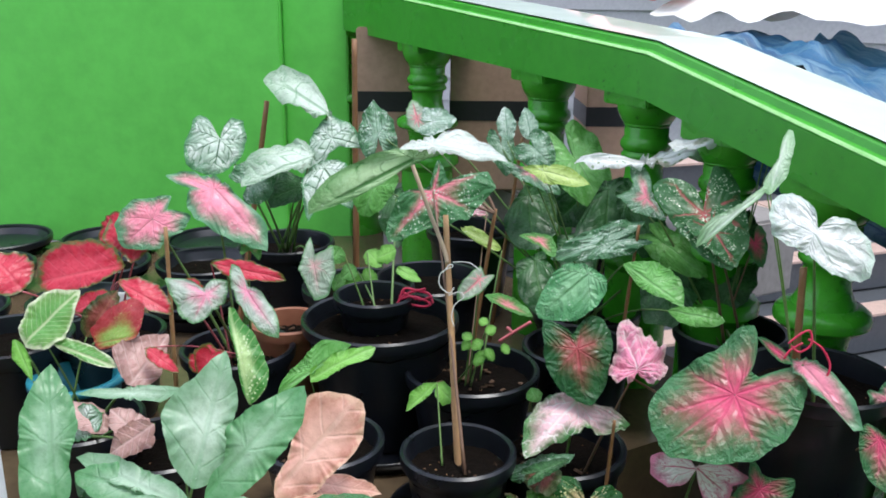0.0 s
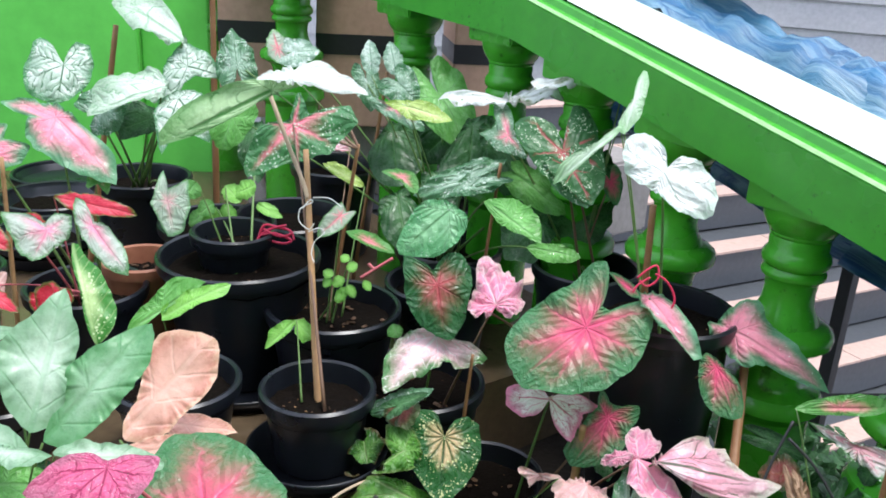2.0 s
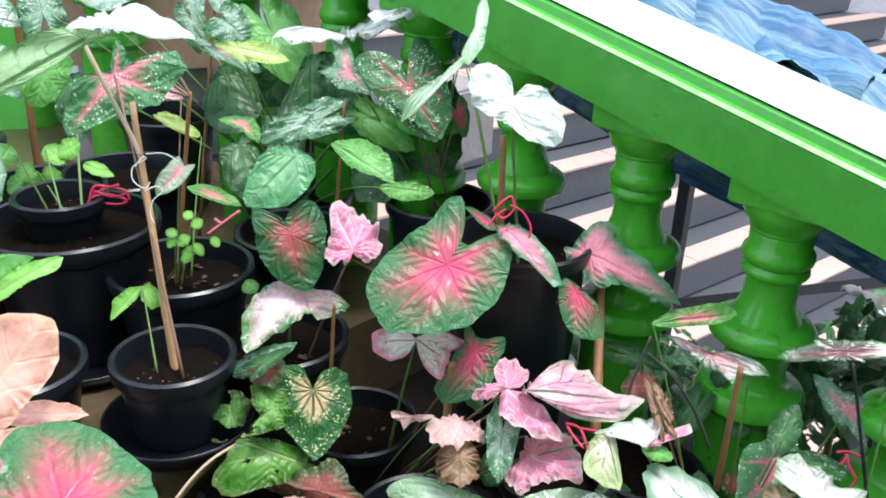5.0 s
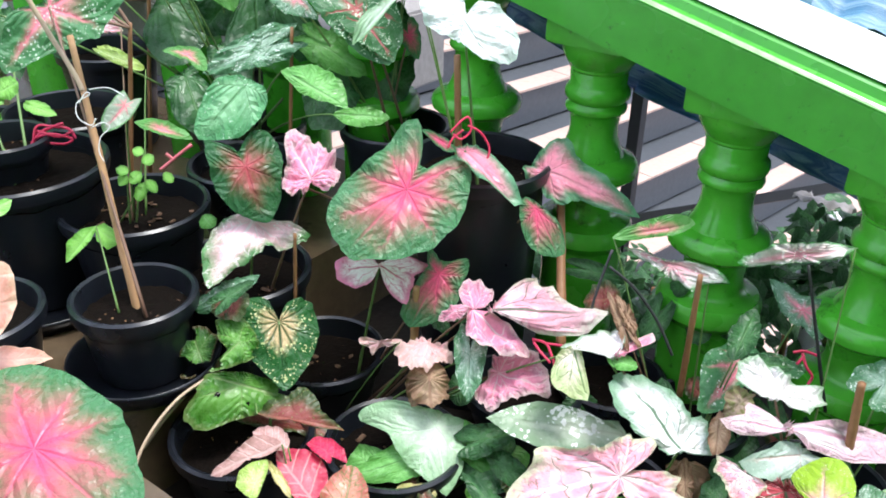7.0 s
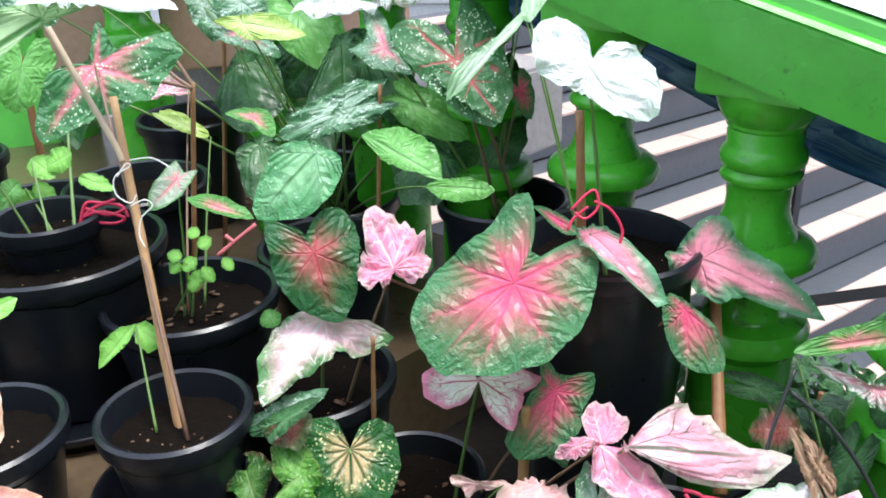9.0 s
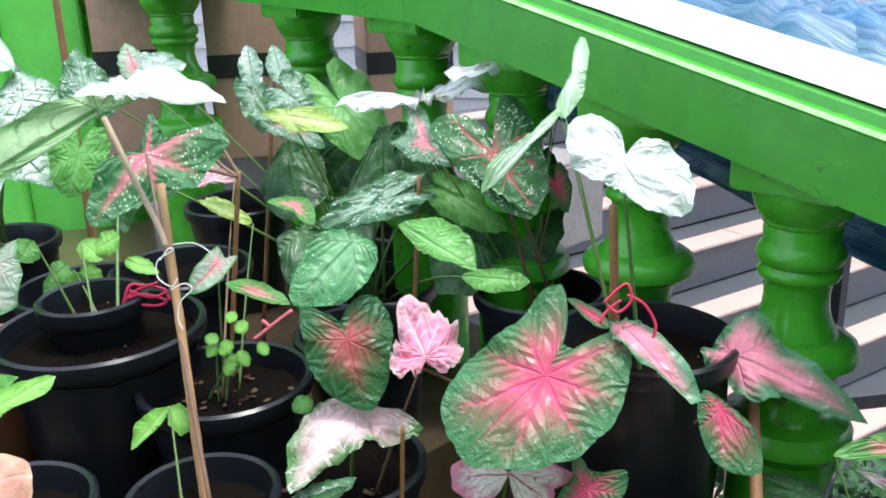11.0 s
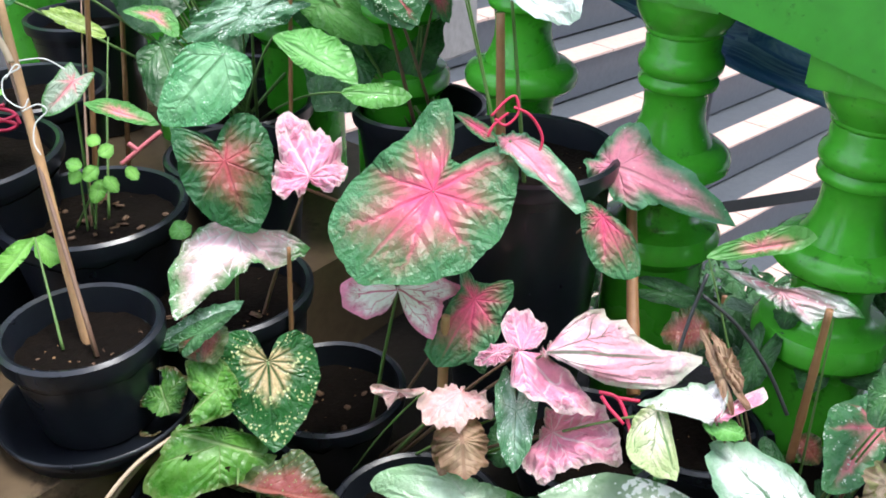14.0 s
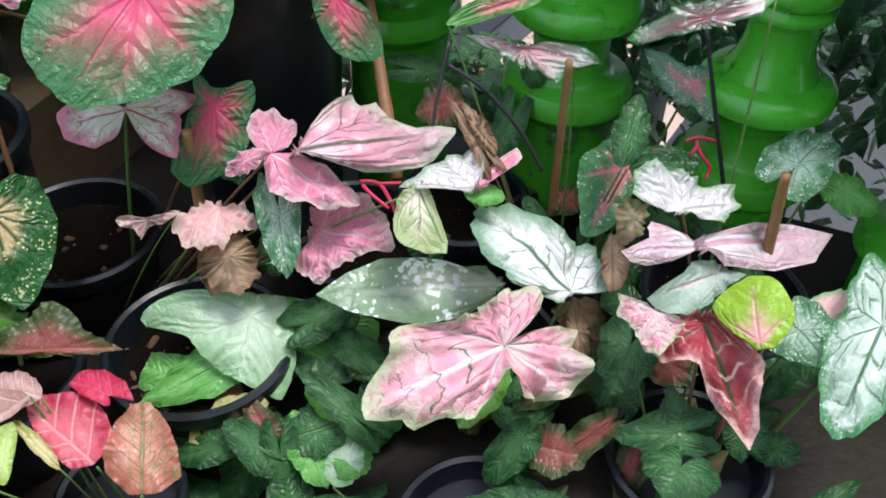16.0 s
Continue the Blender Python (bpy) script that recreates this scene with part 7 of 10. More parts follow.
    """A low dome of water sitting on a blade."""
    u = n.orthogonal().normalized()
    v = n.cross(u)
    rings = [[bm.verts.new(c + (u * math.cos(k * 1.0472) + v * math.sin(k * 1.0472)) * r * w + n * r * h) for k in range(6)] for w, h in ((1.0, 0.0), (0.8, 0.5))]
    top = bm.verts.new(c + n * r * 0.8)
    for k in range(6):
        j = (k + 1) % 6
        bm.faces.new((rings[0][k], rings[0][j], rings[1][j], rings[1][k]))
        bm.faces.new((rings[1][k], rings[1][j], top))


def leaf(pot, kind, shape, joint, tip, normal, width, curl, fold, stem):
    """One leaf of the plant in pot: joint is where the stalk meets the blade."""
    leaf_count[0] += 1
    rg = random.Random(leaf_count[0])
    at = pot.location
    joint, tip, nrm = Vector(joint), Vector(tip), Vector(normal)
    ax = tip - joint
    length = ax.length
    ax.normalize()
    nrm = (nrm - ax * nrm.dot(ax)).normalized()
    side = nrm.cross(ax)
    ctrl = SHAPES[shape]
    A, R = (96, 16) if width > 0.06 else (60, 8)
    crumple = CRUMPLE.get(kind, 0.02)
    sag, twist = rg.uniform(0.05, 0.35), rg.uniform(-0.10, 0.10)
    if shape.startswith(("lance", "long_")):
        centre, unit = 0.46, length
    else:
        centre, unit = 0.0, length

    def radius(deg):
        for (a0, r0), (a1, r1) in zip(ctrl, ctrl[1:]):
            if a0 <= deg <= a1:
                k = (deg - a0) / (a1 - a0)
                k = k if len(ctrl) > 21 else k * k * (3 - 2 * k)
                return r0 + (r1 - r0) * k
        return ctrl[-1][1]

    edge = []
    wave = 0.3 if len(ctrl) > 21 else 1.0
    ph1, ph2 = rg.uniform(0, 6.28), rg.uniform(0, 6.28)
    for i in range(A):
        th = -math.pi + 2 * math.pi * i / A
        r = radius(math.degrees(th) if ctrl[0][0] < 0 else abs(math.degrees(th))) * (1 + wave * (0.035 * math.sin(5 * th + ph1) + 0.02 * math.sin(11 * th + ph2)))
        r *= 1 + (0.008 + 1.2 * crumple) * noise.noise((3.2 * math.cos(th) + leaf_count[0], 3.2 * math.sin(th), 0.7)) + (0.010 + 0.5 * crumple) * noise.noise((11 * math.cos(th), 11 * math.sin(th) + leaf_count[0], 3.1)) + 0.22 * crumple * noise.noise((25 * math.cos(th), 25 * math.sin(th), leaf_count[0] + 0.4))
        edge.append((th, r * math.cos(th), r * math.sin(th)))
    span = max(e[2] for e in edge) - min(e[2] for e in edge)
    ky = width / (span * unit)
    bm = bmesh.new()
    flat, polar = bm.loops.layers.uv.new("flat"), bm.loops.layers.uv.new("polar")
    data = {}
    ripple = (rg.uniform(0.008, 0.018) + 0.5 * crumple) * (0.4 if shape.startswith(("lance", "long_")) else 1.0)

    pleat = 0.030 if crumple > 0.07 else 0.0
    frill = 0.45 * crumple

    def put(x, y, rho, th):
        x += centre
        z = fold * abs(y) * ky * 0.8 - curl * (x * x if x > 0 else 0.6 * x * x) - sag * (y * ky) ** 2 + twist * x * y * ky + ripple * math.sin(6 * th + ph1) * rho ** 2 + ripple * 0.6 * math.sin(13 * th + ph2) * rho ** 3
        z += (0.02 + 1.1 * crumple) * noise.noise((x * 3 + leaf_count[0], y * 3, 0.3)) + crumple * rho * (noise.noise((x * 7 + leaf_count[0], y * 7, 2.3)) + 0.5 * noise.noise((x * 15, y * 15 + leaf_count[0], 5.1)))
        z += pleat * math.cos(15 * th + ph2) * rho + frill * rho ** 4 * math.sin(19 * th + 3 * math.sin(4 * th + ph1))
        v = bm.verts.new(joint - at + (ax * x + side * (y * ky) + nrm * z) * unit)
        data[v] = ((x, y), (rho, th / (2 * math.pi)))
        return v

    mid = put(0, 0, 0, 0)
    rings = [[put(ex * k / R, ey * k / R, k / R, th) for th, ex, ey in edge] for k in range(1, R + 1)]
    faces = []
    for i in range(A):
        j = (i + 1) % A
        faces.append(bm.faces.new((mid, rings[0][i], rings[0][j])))
        for a, b in zip(rings, rings[1:]):
            faces.append(bm.faces.new((a[i], b[i], b[j], a[j])))
    for f in faces:
        ths = [data[lp.vert][1][1] for lp in f.loops]
        wrap = max(ths) - min(ths) > 0.5
        for lp in f.loops:
            uv, pv = data[lp.vert]
            lp[flat].uv = uv
            th = pv[1]
            if lp.vert is mid:
                th = sum(t for t, l2 in zip(ths, f.loops) if l2.vert is not mid) / 2 if not wrap else 0.5
            elif wrap and th < 0:
                th += 1.0
            lp[polar].uv = (pv[0], th)
    spots = [(f.calc_center_median(), f.normal.copy()) for f in rg.sample(faces, min(int(3.2 * DROPS.get(kind, 0) * min(1.4, width / 0.12)), len(faces)))]
    if kind in ("torn", "eaten"):
        # eaten holes
        eaten = [f for f in faces if noise.noise(f.calc_center_median() * 30 + Vector((leaf_count[0], 0, 0))) > (0.26 if kind == "torn" else 0.42)]
        bmesh.ops.delete(bm, geom=eaten, context="FACES")
    ob = part("leaf", bm, LEAF[kind], pot, WORDS.get(kind, ""))
    if spots and width > 0.05:
        bm = bmesh.new()
        for c, n in spots:
            n = n.normalized()
            n = n if n.dot(nrm) > 0 else -n
            bead(bm, c, n, rg.uniform(0.0008, 0.0016) if rg.random() < 0.75 else rg.uniform(0.0018, 0.0034))
        tagged(part("raindrops", bm, WATER, ob, "clear raindrops on the leaf"), kind="stuff")
    if stem:
        foot = at + Vector((rg.uniform(-0.03, 0.03), rg.uniform(-0.03, 0.03), pot["soil"]))
        start = joint - nrm * 0.002
        mid1 = foot.lerp(start, 0.55) + Vector((0, 0, 0.22 * (start - foot).length)) * (0.35 if start.z > foot.z + 0.05 else 1.0)
        pts = []
        for k in range(13):
            t = k / 12
            pts.append((foot * (1 - t) ** 2 + mid1 * 2 * t * (1 - t) + start * t * t) - at)
        bm = bmesh.new()
        add_tube(bm, pts, [(0.0036 - 0.0018 * k / 12) * min(1.0, 0.45 + width * 6) for k in range(13)], 6)
        mat = STEMPINK if kind in ("hotpink", "magenta", "charstar", "redleaf") else (STEMBROWN if kind in ("pinkvein", "stardark", "spotred", "pinkpale", "dead", "pinkred", "star", "starspot", "pink", "pinkdusk") else STEMGREEN)
        part("stem", bm, mat, pot)
    return ob


# ---- outside ----
GROUND = surface("wet_grey_ground", (0.045, 0.05, 0.05), (0.075, 0.08, 0.08), 0.8, (0.3, 0.6), 20.0, 0.2)
bm = bmesh.new()
add_box(bm, (-60, -60, -3.4), (60, 60, -3.3))
setting("ground", bm, GROUND, "wet grey ground below the balcony", "ground")
UPDIR, SIDE = Vector((-0.342, 0.940, 0)), Vector((0.940, 0.342, 0))
STEP_RUN, STEP_RISE = 0.30, 0.20
stairs = thing("outdoor_stairs", Vector((-0.98, 2.41, -1.15)), "grey outdoor concrete stairs with pale pink tiled treads", "stairs")


def tread_box(bm, c0, c1, s0, s1, z0, z1, bevel=0.0):
    vs = add_box(bm, (0, 0, 0), (1, 1, 1), 0.0)
    for v in vs:
        x, y, z = v.co
        v.co = UPDIR * (c0 + (c1 - c0) * y) + SIDE * (s0 + (s1 - s0) * x) + Vector((0, 0, z0 + (z1 - z0) * z))


for k in range(-4, 6):
    c, z = STEP_RUN * k, 0.2 + STEP_RISE * k
    bm = bmesh.new()
    tread_box(bm, c + 0.004, c + STEP_RUN * (6 - k), 0.9, 7.4, z - STEP_RISE, z - 0.013)
    part("step", bm, CONCRETE, stairs, "", False)
    for j in range(11):
        bm = bmesh.new()
        tread_box(bm, c - 0.012, c + 0.135, 0.9 + 0.59 * j + 0.003, 0.9 + 0.59 * (j + 1) - 0.003, z - 0.012, z)
        part("tile", bm, TILE, stairs, "", False)

# black iron gate frame between rail and stairs
gate = thing("iron_gate", (1.25, 2.0, -3.3), "black iron gate standing outside the railing", "gate")
for a, b, r in (((0.94, 2.13, -3.3), (0.94, 2.13, 0.14), 0.026), ((0.80, 2.20, 0.13), (1.9, 1.55, 0.05), 0.024), ((0.86, 2.15, -0.36), (1.9, 1.52, -0.02), 0.022), ((1.9, 1.55, -3.3), (1.9, 1.55, 0.08), 0.026)):
    bm = bmesh.new()
    a, b = Vector(a) - gate.location, Vector(b) - gate.location
    add_tube(bm, [a, a.lerp(b, 0.5), b], r, 4)
    part("bar", bm, BLACKIRON, gate, "", False)

# wet blue net heaped along the outer side of the rail, in overlapping folds
net = thing("shade_net", on_rail(0.2, 0.4, 0.5), "crumpled wet blue shade net heaped outside the railing", "net")


def net_fold(s0, s1, o0, o1, lift, seed, mat, drape=0.55):
    bm = bmesh.new()
    ns, no = 64, 22
    rows = []
    for i in range(ns + 1):
        s = s0 + (s1 - s0) * i / ns
        row = []
        for j in range(no + 1):
            t = j / no
            o = o0 + (o1 - o0) * t + 0.03 * t * noise.noise((s * 4, seed, 0.5))
            top = ridge(max(s, -0.9)) + 0.025 * math.sin(3.0 * s + 0.6 + seed) * min(1.0, 3 * t) - 0.02 + lift
            z = top + 0.045 * math.sin(math.pi * min(1, t * 1.4)) - drape * max(0, t - 0.45) ** 1.3
            w = 0.035 * noise.noise((s * 8, o * 7, seed)) + 0.016 * noise.noise((s * 24, o * 22, seed + 3)) + 0.012 * math.sin(62 * o + 20 * s + 8 * noise.noise((s * 4, o * 3, seed + 9)))
            row.append(bm.verts.new(local(on_rail(s, o, z + w), net)))
        rows.append(row)
    for a, b in zip(rows, rows[1:]):
        for k in range(no):
            bm.faces.new((a[k], a[k + 1], b[k + 1], b[k]))
    part("net_fold", bm, mat, net)


net_fold(-1.15, 0.15, 0.178, 0.58, 0.015, 1.0, NET)
net_fold(-0.30, 0.75, 0.178, 0.50, 0.03, 4.0, NETPALE)
net_fold(0.55, 1.45, 0.178, 0.55, 0.015, 7.0, NET)
net_fold(-0.75, 0.25, 0.32, 0.62, 0.02, 11.0, NETPALE)

# rolled blue tarp hanging along the outside of the balusters
tarp = thing("rolled_tarp", on_rail(0.2, 0.27, 0.3), "rolled dark blue tarp tied outside the balusters", "tarp")
for k, (s0, s1) in enumerate(((-0.78, -0.12), (-0.14, 0.52), (0.50, 1.28))):
    bm = bmesh.new()
    rows = []
    for i in range(41):
        q = s0 + (s1 - s0) * i / 40
        row = []
        for j in range(19):
            t = j / 18
            fold = 0.011 * math.sin(24 * t + 9 * q + k) + 0.010 * noise.noise((q * 12, t * 5, k))
            row.append(bm.verts.new(local(on_rail(q, 0.185 + 0.05 * math.sin(math.pi * t) + fold, ridge(q) - 0.05 - 0.215 * t - 0.012 * noise.noise((q * 6, 0, k))), tarp)))
        for j in range(18, -1, -3):
            row.append(bm.verts.new(row[j].co + OUT * 0.06))
        rows.append(row)
    for a, b in zip(rows, rows[1:]):
        n = len(a)
        for m in range(n):
            bm.faces.new((a[m], a[(m + 1) % n], b[(m + 1) % n], b[m]))
    part("tarp_roll", bm, NETDARK, tarp)

# dark wet shrubs below the rail
shrubs = thing("garden_shrub", on_rail(0.4, 0.6, -3.3), "dark wet leafy shrub growing below the railing", "shrub", "shrubs below the railing")
rg = random.Random(11)
for s in (-0.15, 0.2, 0.55, 0.9):
    bm = bmesh.new()
    foot = on_rail(s, 0.55, -3.3)
    add_tube(bm, [local(foot, shrubs), local(foot + Vector((0.03, 0.02, 1.6)), shrubs), local(foot + Vector((0.0, 0.05, 3.0)), shrubs)], [0.03, 0.02, 0.008], 7)
    part("trunk", bm, CANE, shrubs)
bm = bmesh.new()
uvf, uvp = bm.loops.layers.uv.new("flat"), bm.loops.layers.uv.new("polar")
for k in range(3200):
    s, o = rg.uniform(-0.55, 1.35), rg.uniform(0.36, 1.0)
    cap = 0.14 if s > 0.12 else (0.0 if s > -0.02 else -0.20)
    z = cap - abs(rg.gauss(0, 0.24)) - 0.32 * (o - 0.36)
    c = local(on_rail(s, o, z), shrubs)
    d = Vector((rg.uniform(-1, 1), rg.uniform(-1, 1), rg.uniform(-0.8, 0.4))).normalized()
    n = Vector((rg.uniform(-0.6, 0.6), rg.uniform(-0.6, 0.6), 1)).normalized()
    w = d.cross(n).normalized()
    ln = rg.uniform(0.035, 0.085)
    loop = [(0, 0), (0.3, 0.26), (0.65, 0.24), (1, 0), (0.65, -0.24), (0.3, -0.26)]
    f = bm.faces.new([bm.verts.new(c + d * ln * x + w * ln * y - Vector((0, 0, 0.4 * ln * x * x))) for x, y in loop])
    for lp, (x, y) in zip(f.loops, loop):
        lp[uvf].uv, lp[uvp].uv = (x, y), (x, 0.5 + y * 0.3)
tagged(part("foliage", bm, LEAF["shrub"], shrubs, "dark green wet foliage"), kind="stuff")
for s, o, z0, z1, r, lab in ((0.20, 0.62, -3.3, 0.02, 0.022, "white plastic pipe standing outside the balusters"), (0.34, 0.80, -3.3, 0.05, 0.018, "thin white pipe standing among the shrubs")):
    p = thing("white_pipe", on_rail(s, o, z0), lab, "pipe")
    bm = bmesh.new()
    add_lathe(bm, [(0.001, 0), (r, 0), (r, z1 - z0 - 0.06), (r * 1.25, z1 - z0 - 0.055), (r * 1.25, z1 - z0), (r * 0.8, z1 - z0), (0.001, z1 - z0 - 0.01)], 18)
    part("tube", bm, WHITEPAINT, p)
rag = thing("grey_rag", on_rail(0.17, 0.55, 0.07), "wet grey rag caught on the shrub below the railing", "cloth")
bm = bmesh.new()
rows = [[bm.verts.new(ALONG * (0.13 * i / 14 - 0.065) + OUT * (0.06 * j / 8) + Vector((0, 0, 0.02 * noise.noise((i * 0.5, j * 0.5, 3)) - 0.05 * (j / 8 - 0.3) ** 2))) for j in range(9)] for i in range(15)]
for a, b in zip(rows, rows[1:]):
    for k in range(8):
        bm.faces.new((a[k], a[k + 1], b[k + 1], b[k]))
part("cloth", bm, GREYCLOTH, rag)

# lapped metal cladding of the house beyond
a, b = Vector((-2.5, 10.5, 0)), Vector((10.5, 3.6, 0))
back = Vector((0.47, 0.883, 0))
cladding = thing("metal_cladding", (-2.5, 10.5, -3.3), "pale grey lapped metal cladding of the neighbouring house", "wall")
for i in range(31):
    z = -3.3 + 0.24 * i
    bm = bmesh.new()
    section = [(z, 0.030), (z + 0.245, 0.0), (z + 0.245, -0.02), (z, -0.02)]
    ends = [[bm.verts.new(local(p - back * d + Vector((0, 0, h)), cladding)) for h, d in section] for p in (a, b)]
    for k in range(4):
        bm.faces.new((ends[0][k], ends[0][(k + 1) % 4], ends[1][(k + 1) % 4], ends[1][k]))
    bm.faces.new(ends[0])
    bm.faces.new(ends[1][::-1])
    part("cladding_panel", bm, SHEET, cladding, "", False)
# tarps on the rail's far corner
for nm, mat, s0, o0, w, d, lab in (("white_tarp", TARPWHITE, -1.25, 0.30, 0.75, 0.30, "white plastic tarp lying beyond the railing corner"), ("pink_tarp", TARPPINK, -1.75, 0.32, 0.6, 0.3, "pink plastic tarp lying beyond the railing corner")):
    bm = bmesh.new()
    rows = [[bm.verts.new(on_rail(s0 + w * i / 24, o0 + d * j / 12, ridge(s0) + 0.03 + 0.05 * math.sin(math.pi * j / 12) + 0.03 * noise.noise((i * 0.3, j * 0.3, s0)))) for j in range(13)] for i in range(25)]
    for a, b in zip(rows, rows[1:]):
        for k in range(12):
            bm.faces.new((a[k], a[k + 1], b[k + 1], b[k]))
    tagged(part("plastic_tarp", bm, mat, None), lab, "tarp")


# boxes stacked outside the far balusters
def carton(x, y, w, d, h, z):
    ob = thing("cardboard_box", (x, y, z), "brown cardboard box with a black band beyond the railing", "box", "boxes outside the railing")
    m = Matrix.Identity(4)
    bm = bmesh.new()
    add_box(bm, (-w / 2, -d / 2, 0), (w / 2, d / 2, h), 0.006, m)
    part("carton", bm, CARD, ob, "", False)
    bm = bmesh.new()
    add_box(bm, (-w / 2 - 0.002, -d / 2 - 0.002, h * 0.47), (w / 2 + 0.002, d / 2 + 0.002, h * 0.60), 0.0, m)
    part("black_band", bm, BLACKIRON, ob, "", False)


for x, y, w, d, h, z in ((-0.43, 3.16, 0.28, 0.32, 0.52, 0.25), (0.02, 3.10, 0.26, 0.30, 0.50, 0.25), (-0.78, 3.26, 0.24, 0.30, 0.55, 0.25)):
    carton(x, y, w, d, h, z)
bm = bmesh.new()
add_box(bm, (-0.9, 0.30, -0.25), (0.75, 0.9, 0), 0.01, Matrix.Translation(on_rail(-1.9, 0, 0.25)) @ Matrix.Rotation(math.atan2(OUT.y, OUT.x) - math.pi / 2, 4, "Z"))
setting("ledge", bm, GREYCLOTH, "grey concrete ledge outside the railing", "ledge")


# ---- things by the left edge ----
post = thing("white_post", (-1.06, 0.70, 0.0), "white painted post standing beside the plants", "post")
bm = bmesh.new()
add_box(bm, (-0.05, -0.05, 0), (0.05, 0.05, 0.62), 0.006)
part("post_shaft", bm, WHITEPAINT, post, "", False)
tub = thing("teal_tub", (-1.33, 1.62, 0.0), "teal plastic tub half hidden under the leaves", "tub")
bm = bmesh.new()
add_lathe(bm, [(0.001, 0), (0.07, 0), (0.085, 0.15), (0.095, 0.152), (0.095, 0.165), (0.08, 0.165), (0.068, 0.02), (0.001, 0.02)], 28)
part("tub_shell", bm, TEAL, tub)
board = thing("plastic_board", (-1.30, 1.80, 0.0), "pale blue-white plastic board leaning among the pots", "board")
bm = bmesh.new()
add_box(bm, (-0.028, -0.004, 0), (0.028, 0.004, 0.27), 0.002, Matrix.Rotation(-0.12, 4, "X"))
part("panel", bm, WHITEPAINT, board, "", False)

white_board = thing("painted_board", (-0.868, 0.560, 0.0), "white painted board leaning beside the silvery green plant", "board")
bm = bmesh.new()
add_box(bm, (-0.14, -0.009, 0), (0.0, 0.009, 0.48), 0.003, Matrix.Rotation(-0.33, 4, "X") @ Matrix.Rotation(-0.2, 4, "Y"))
part("panel", bm, WHITEPAINT, white_board, "", False)


# ---- pots ----
def pot_profile(r, h):
    return [(0.001, 0.0), (r * 0.70, 0.0), (r * 0.72, 0.006), (r * 0.90, h * 0.82), (r * 0.905, h - 0.028), (r * 0.985, h - 0.026), (r, h - 0.016), (r, h - 0.004), (r - 0.005, h), (r - 0.011, h - 0.003), (r - 0.014, h - 0.02), (r * 0.80, h * 0.45), (0.001, h * 0.45)]


def potted(x, y, r, h, label, z=0.0, mat=None, saucer=0.0, soil_gap=0.04, category="potted plant", name="potted_plant"):
    ob = thing(name, (x, y, z), label, category, "potted plants on the balcony")
    bm = bmesh.new()
    add_lathe(bm, pot_profile(r, h), 40)
    part("pot", bm, mat or BLACKPOT, ob, "glossy black plastic pot" if mat is None else "weathered terracotta pot").data.set_sharp_from_angle(angle=radians(40))
    bm = bmesh.new()
    rings = []
    zs = h - soil_gap
    for k in range(1, 9):
        rr = (r - 0.012) * k / 8
        rings.append([bm.verts.new((rr * math.cos(2 * math.pi * i / 32), rr * math.sin(2 * math.pi * i / 32), zs + 0.008 * noise.noise((x * 9 + rr * 60 * math.cos(i * 0.196), y * 9 + rr * 60 * math.sin(i * 0.196), 0)))) for i in range(32)])
    mid = bm.verts.new((0, 0, zs))
    for i in range(32):
        bm.faces.new((mid, rings[0][i], rings[0][(i + 1) % 32]))
        for a, b in zip(rings, rings[1:]):
            bm.faces.new((a[i], b[i], b[(i + 1) % 32], a[(i + 1) % 32]))
    part("soil", bm, SOIL, ob, "dark wet potting soil")
    ob["soil"] = zs + z
    if saucer:
        sc = thing("pot_saucer", (x, y, z), "black plastic saucer under a plant pot", "saucer", "saucers")
        bm = bmesh.new()
        add_lathe(bm, [(0.001, 0.002), (saucer * 0.9, 0.002), (saucer, 0.03), (saucer + 0.004, 0.032), (saucer + 0.004, 0.026), (saucer * 0.93, -0.002), (0.001, -0.002)], 40)
        part("dish", bm, BLACKPOT, sc)
        ob.location.z += 0.006
    return ob


BARK = surface("bark_chip", (0.07, 0.036, 0.02), (0.20, 0.11, 0.06), 40.0, (0.6, 0.85), 120.0, 0.4)


def bark(pot, reach, n, seed):
    """Bark chips and dead bits lying on the soil."""
    rg = random.Random(seed)
    for k in range(n):
        a, d = rg.uniform(0, 6.28), reach * math.sqrt(rg.uniform(0.05, 0.8))
        bm = bmesh.new()
        w, l, h = rg.uniform(0.002, 0.005), rg.uniform(0.004, 0.011), rg.uniform(0.0012, 0.003)
        m = Matrix.Translation((d * math.cos(a), d * math.sin(a), pot["soil"] - pot.location.z + 0.002)) @ Matrix.Rotation(rg.uniform(0, 6.28), 4, "Z") @ Matrix.Rotation(rg.uniform(-0.4, 0.4), 4, "X")
        for v in add_box(bm, (-w, -l, -h), (w, l, h), 0.002, m):
            v.co += Vector((rg.uniform(-1, 1), rg.uniform(-1, 1), rg.uniform(-1, 1))) * 0.0008
        part("bark_chip", bm, BARK, pot)


LOW = -0.20
pot_a = potted(-0.56, 1.36, 0.102, 0.145, "black pot with a bamboo stake, sprout and white leaf", saucer=0.122)
pot_b = potted(-0.53, 1.60, 0.135, 0.20, "black pot with small clover-like seedlings and a speckled caladium")
pot_c = potted(-0.72, 1.71, 0.165, 0.26, "large black pot holding a smaller pot of leafy herbs", saucer=0.20)
pot_d = potted(-0.432, 1.219, 0.12, 0.14, "black pot with a torn green caladium leaf", LOW)
pot_e = potted(-0.375, 1.46, 0.13, 0.31, "black pot with pink and cream caladium leaves", LOW)
pot_f = potted(-0.244, 1.392, 0.115, 0.14, "black pot with a pink butterfly-like caladium", LOW)
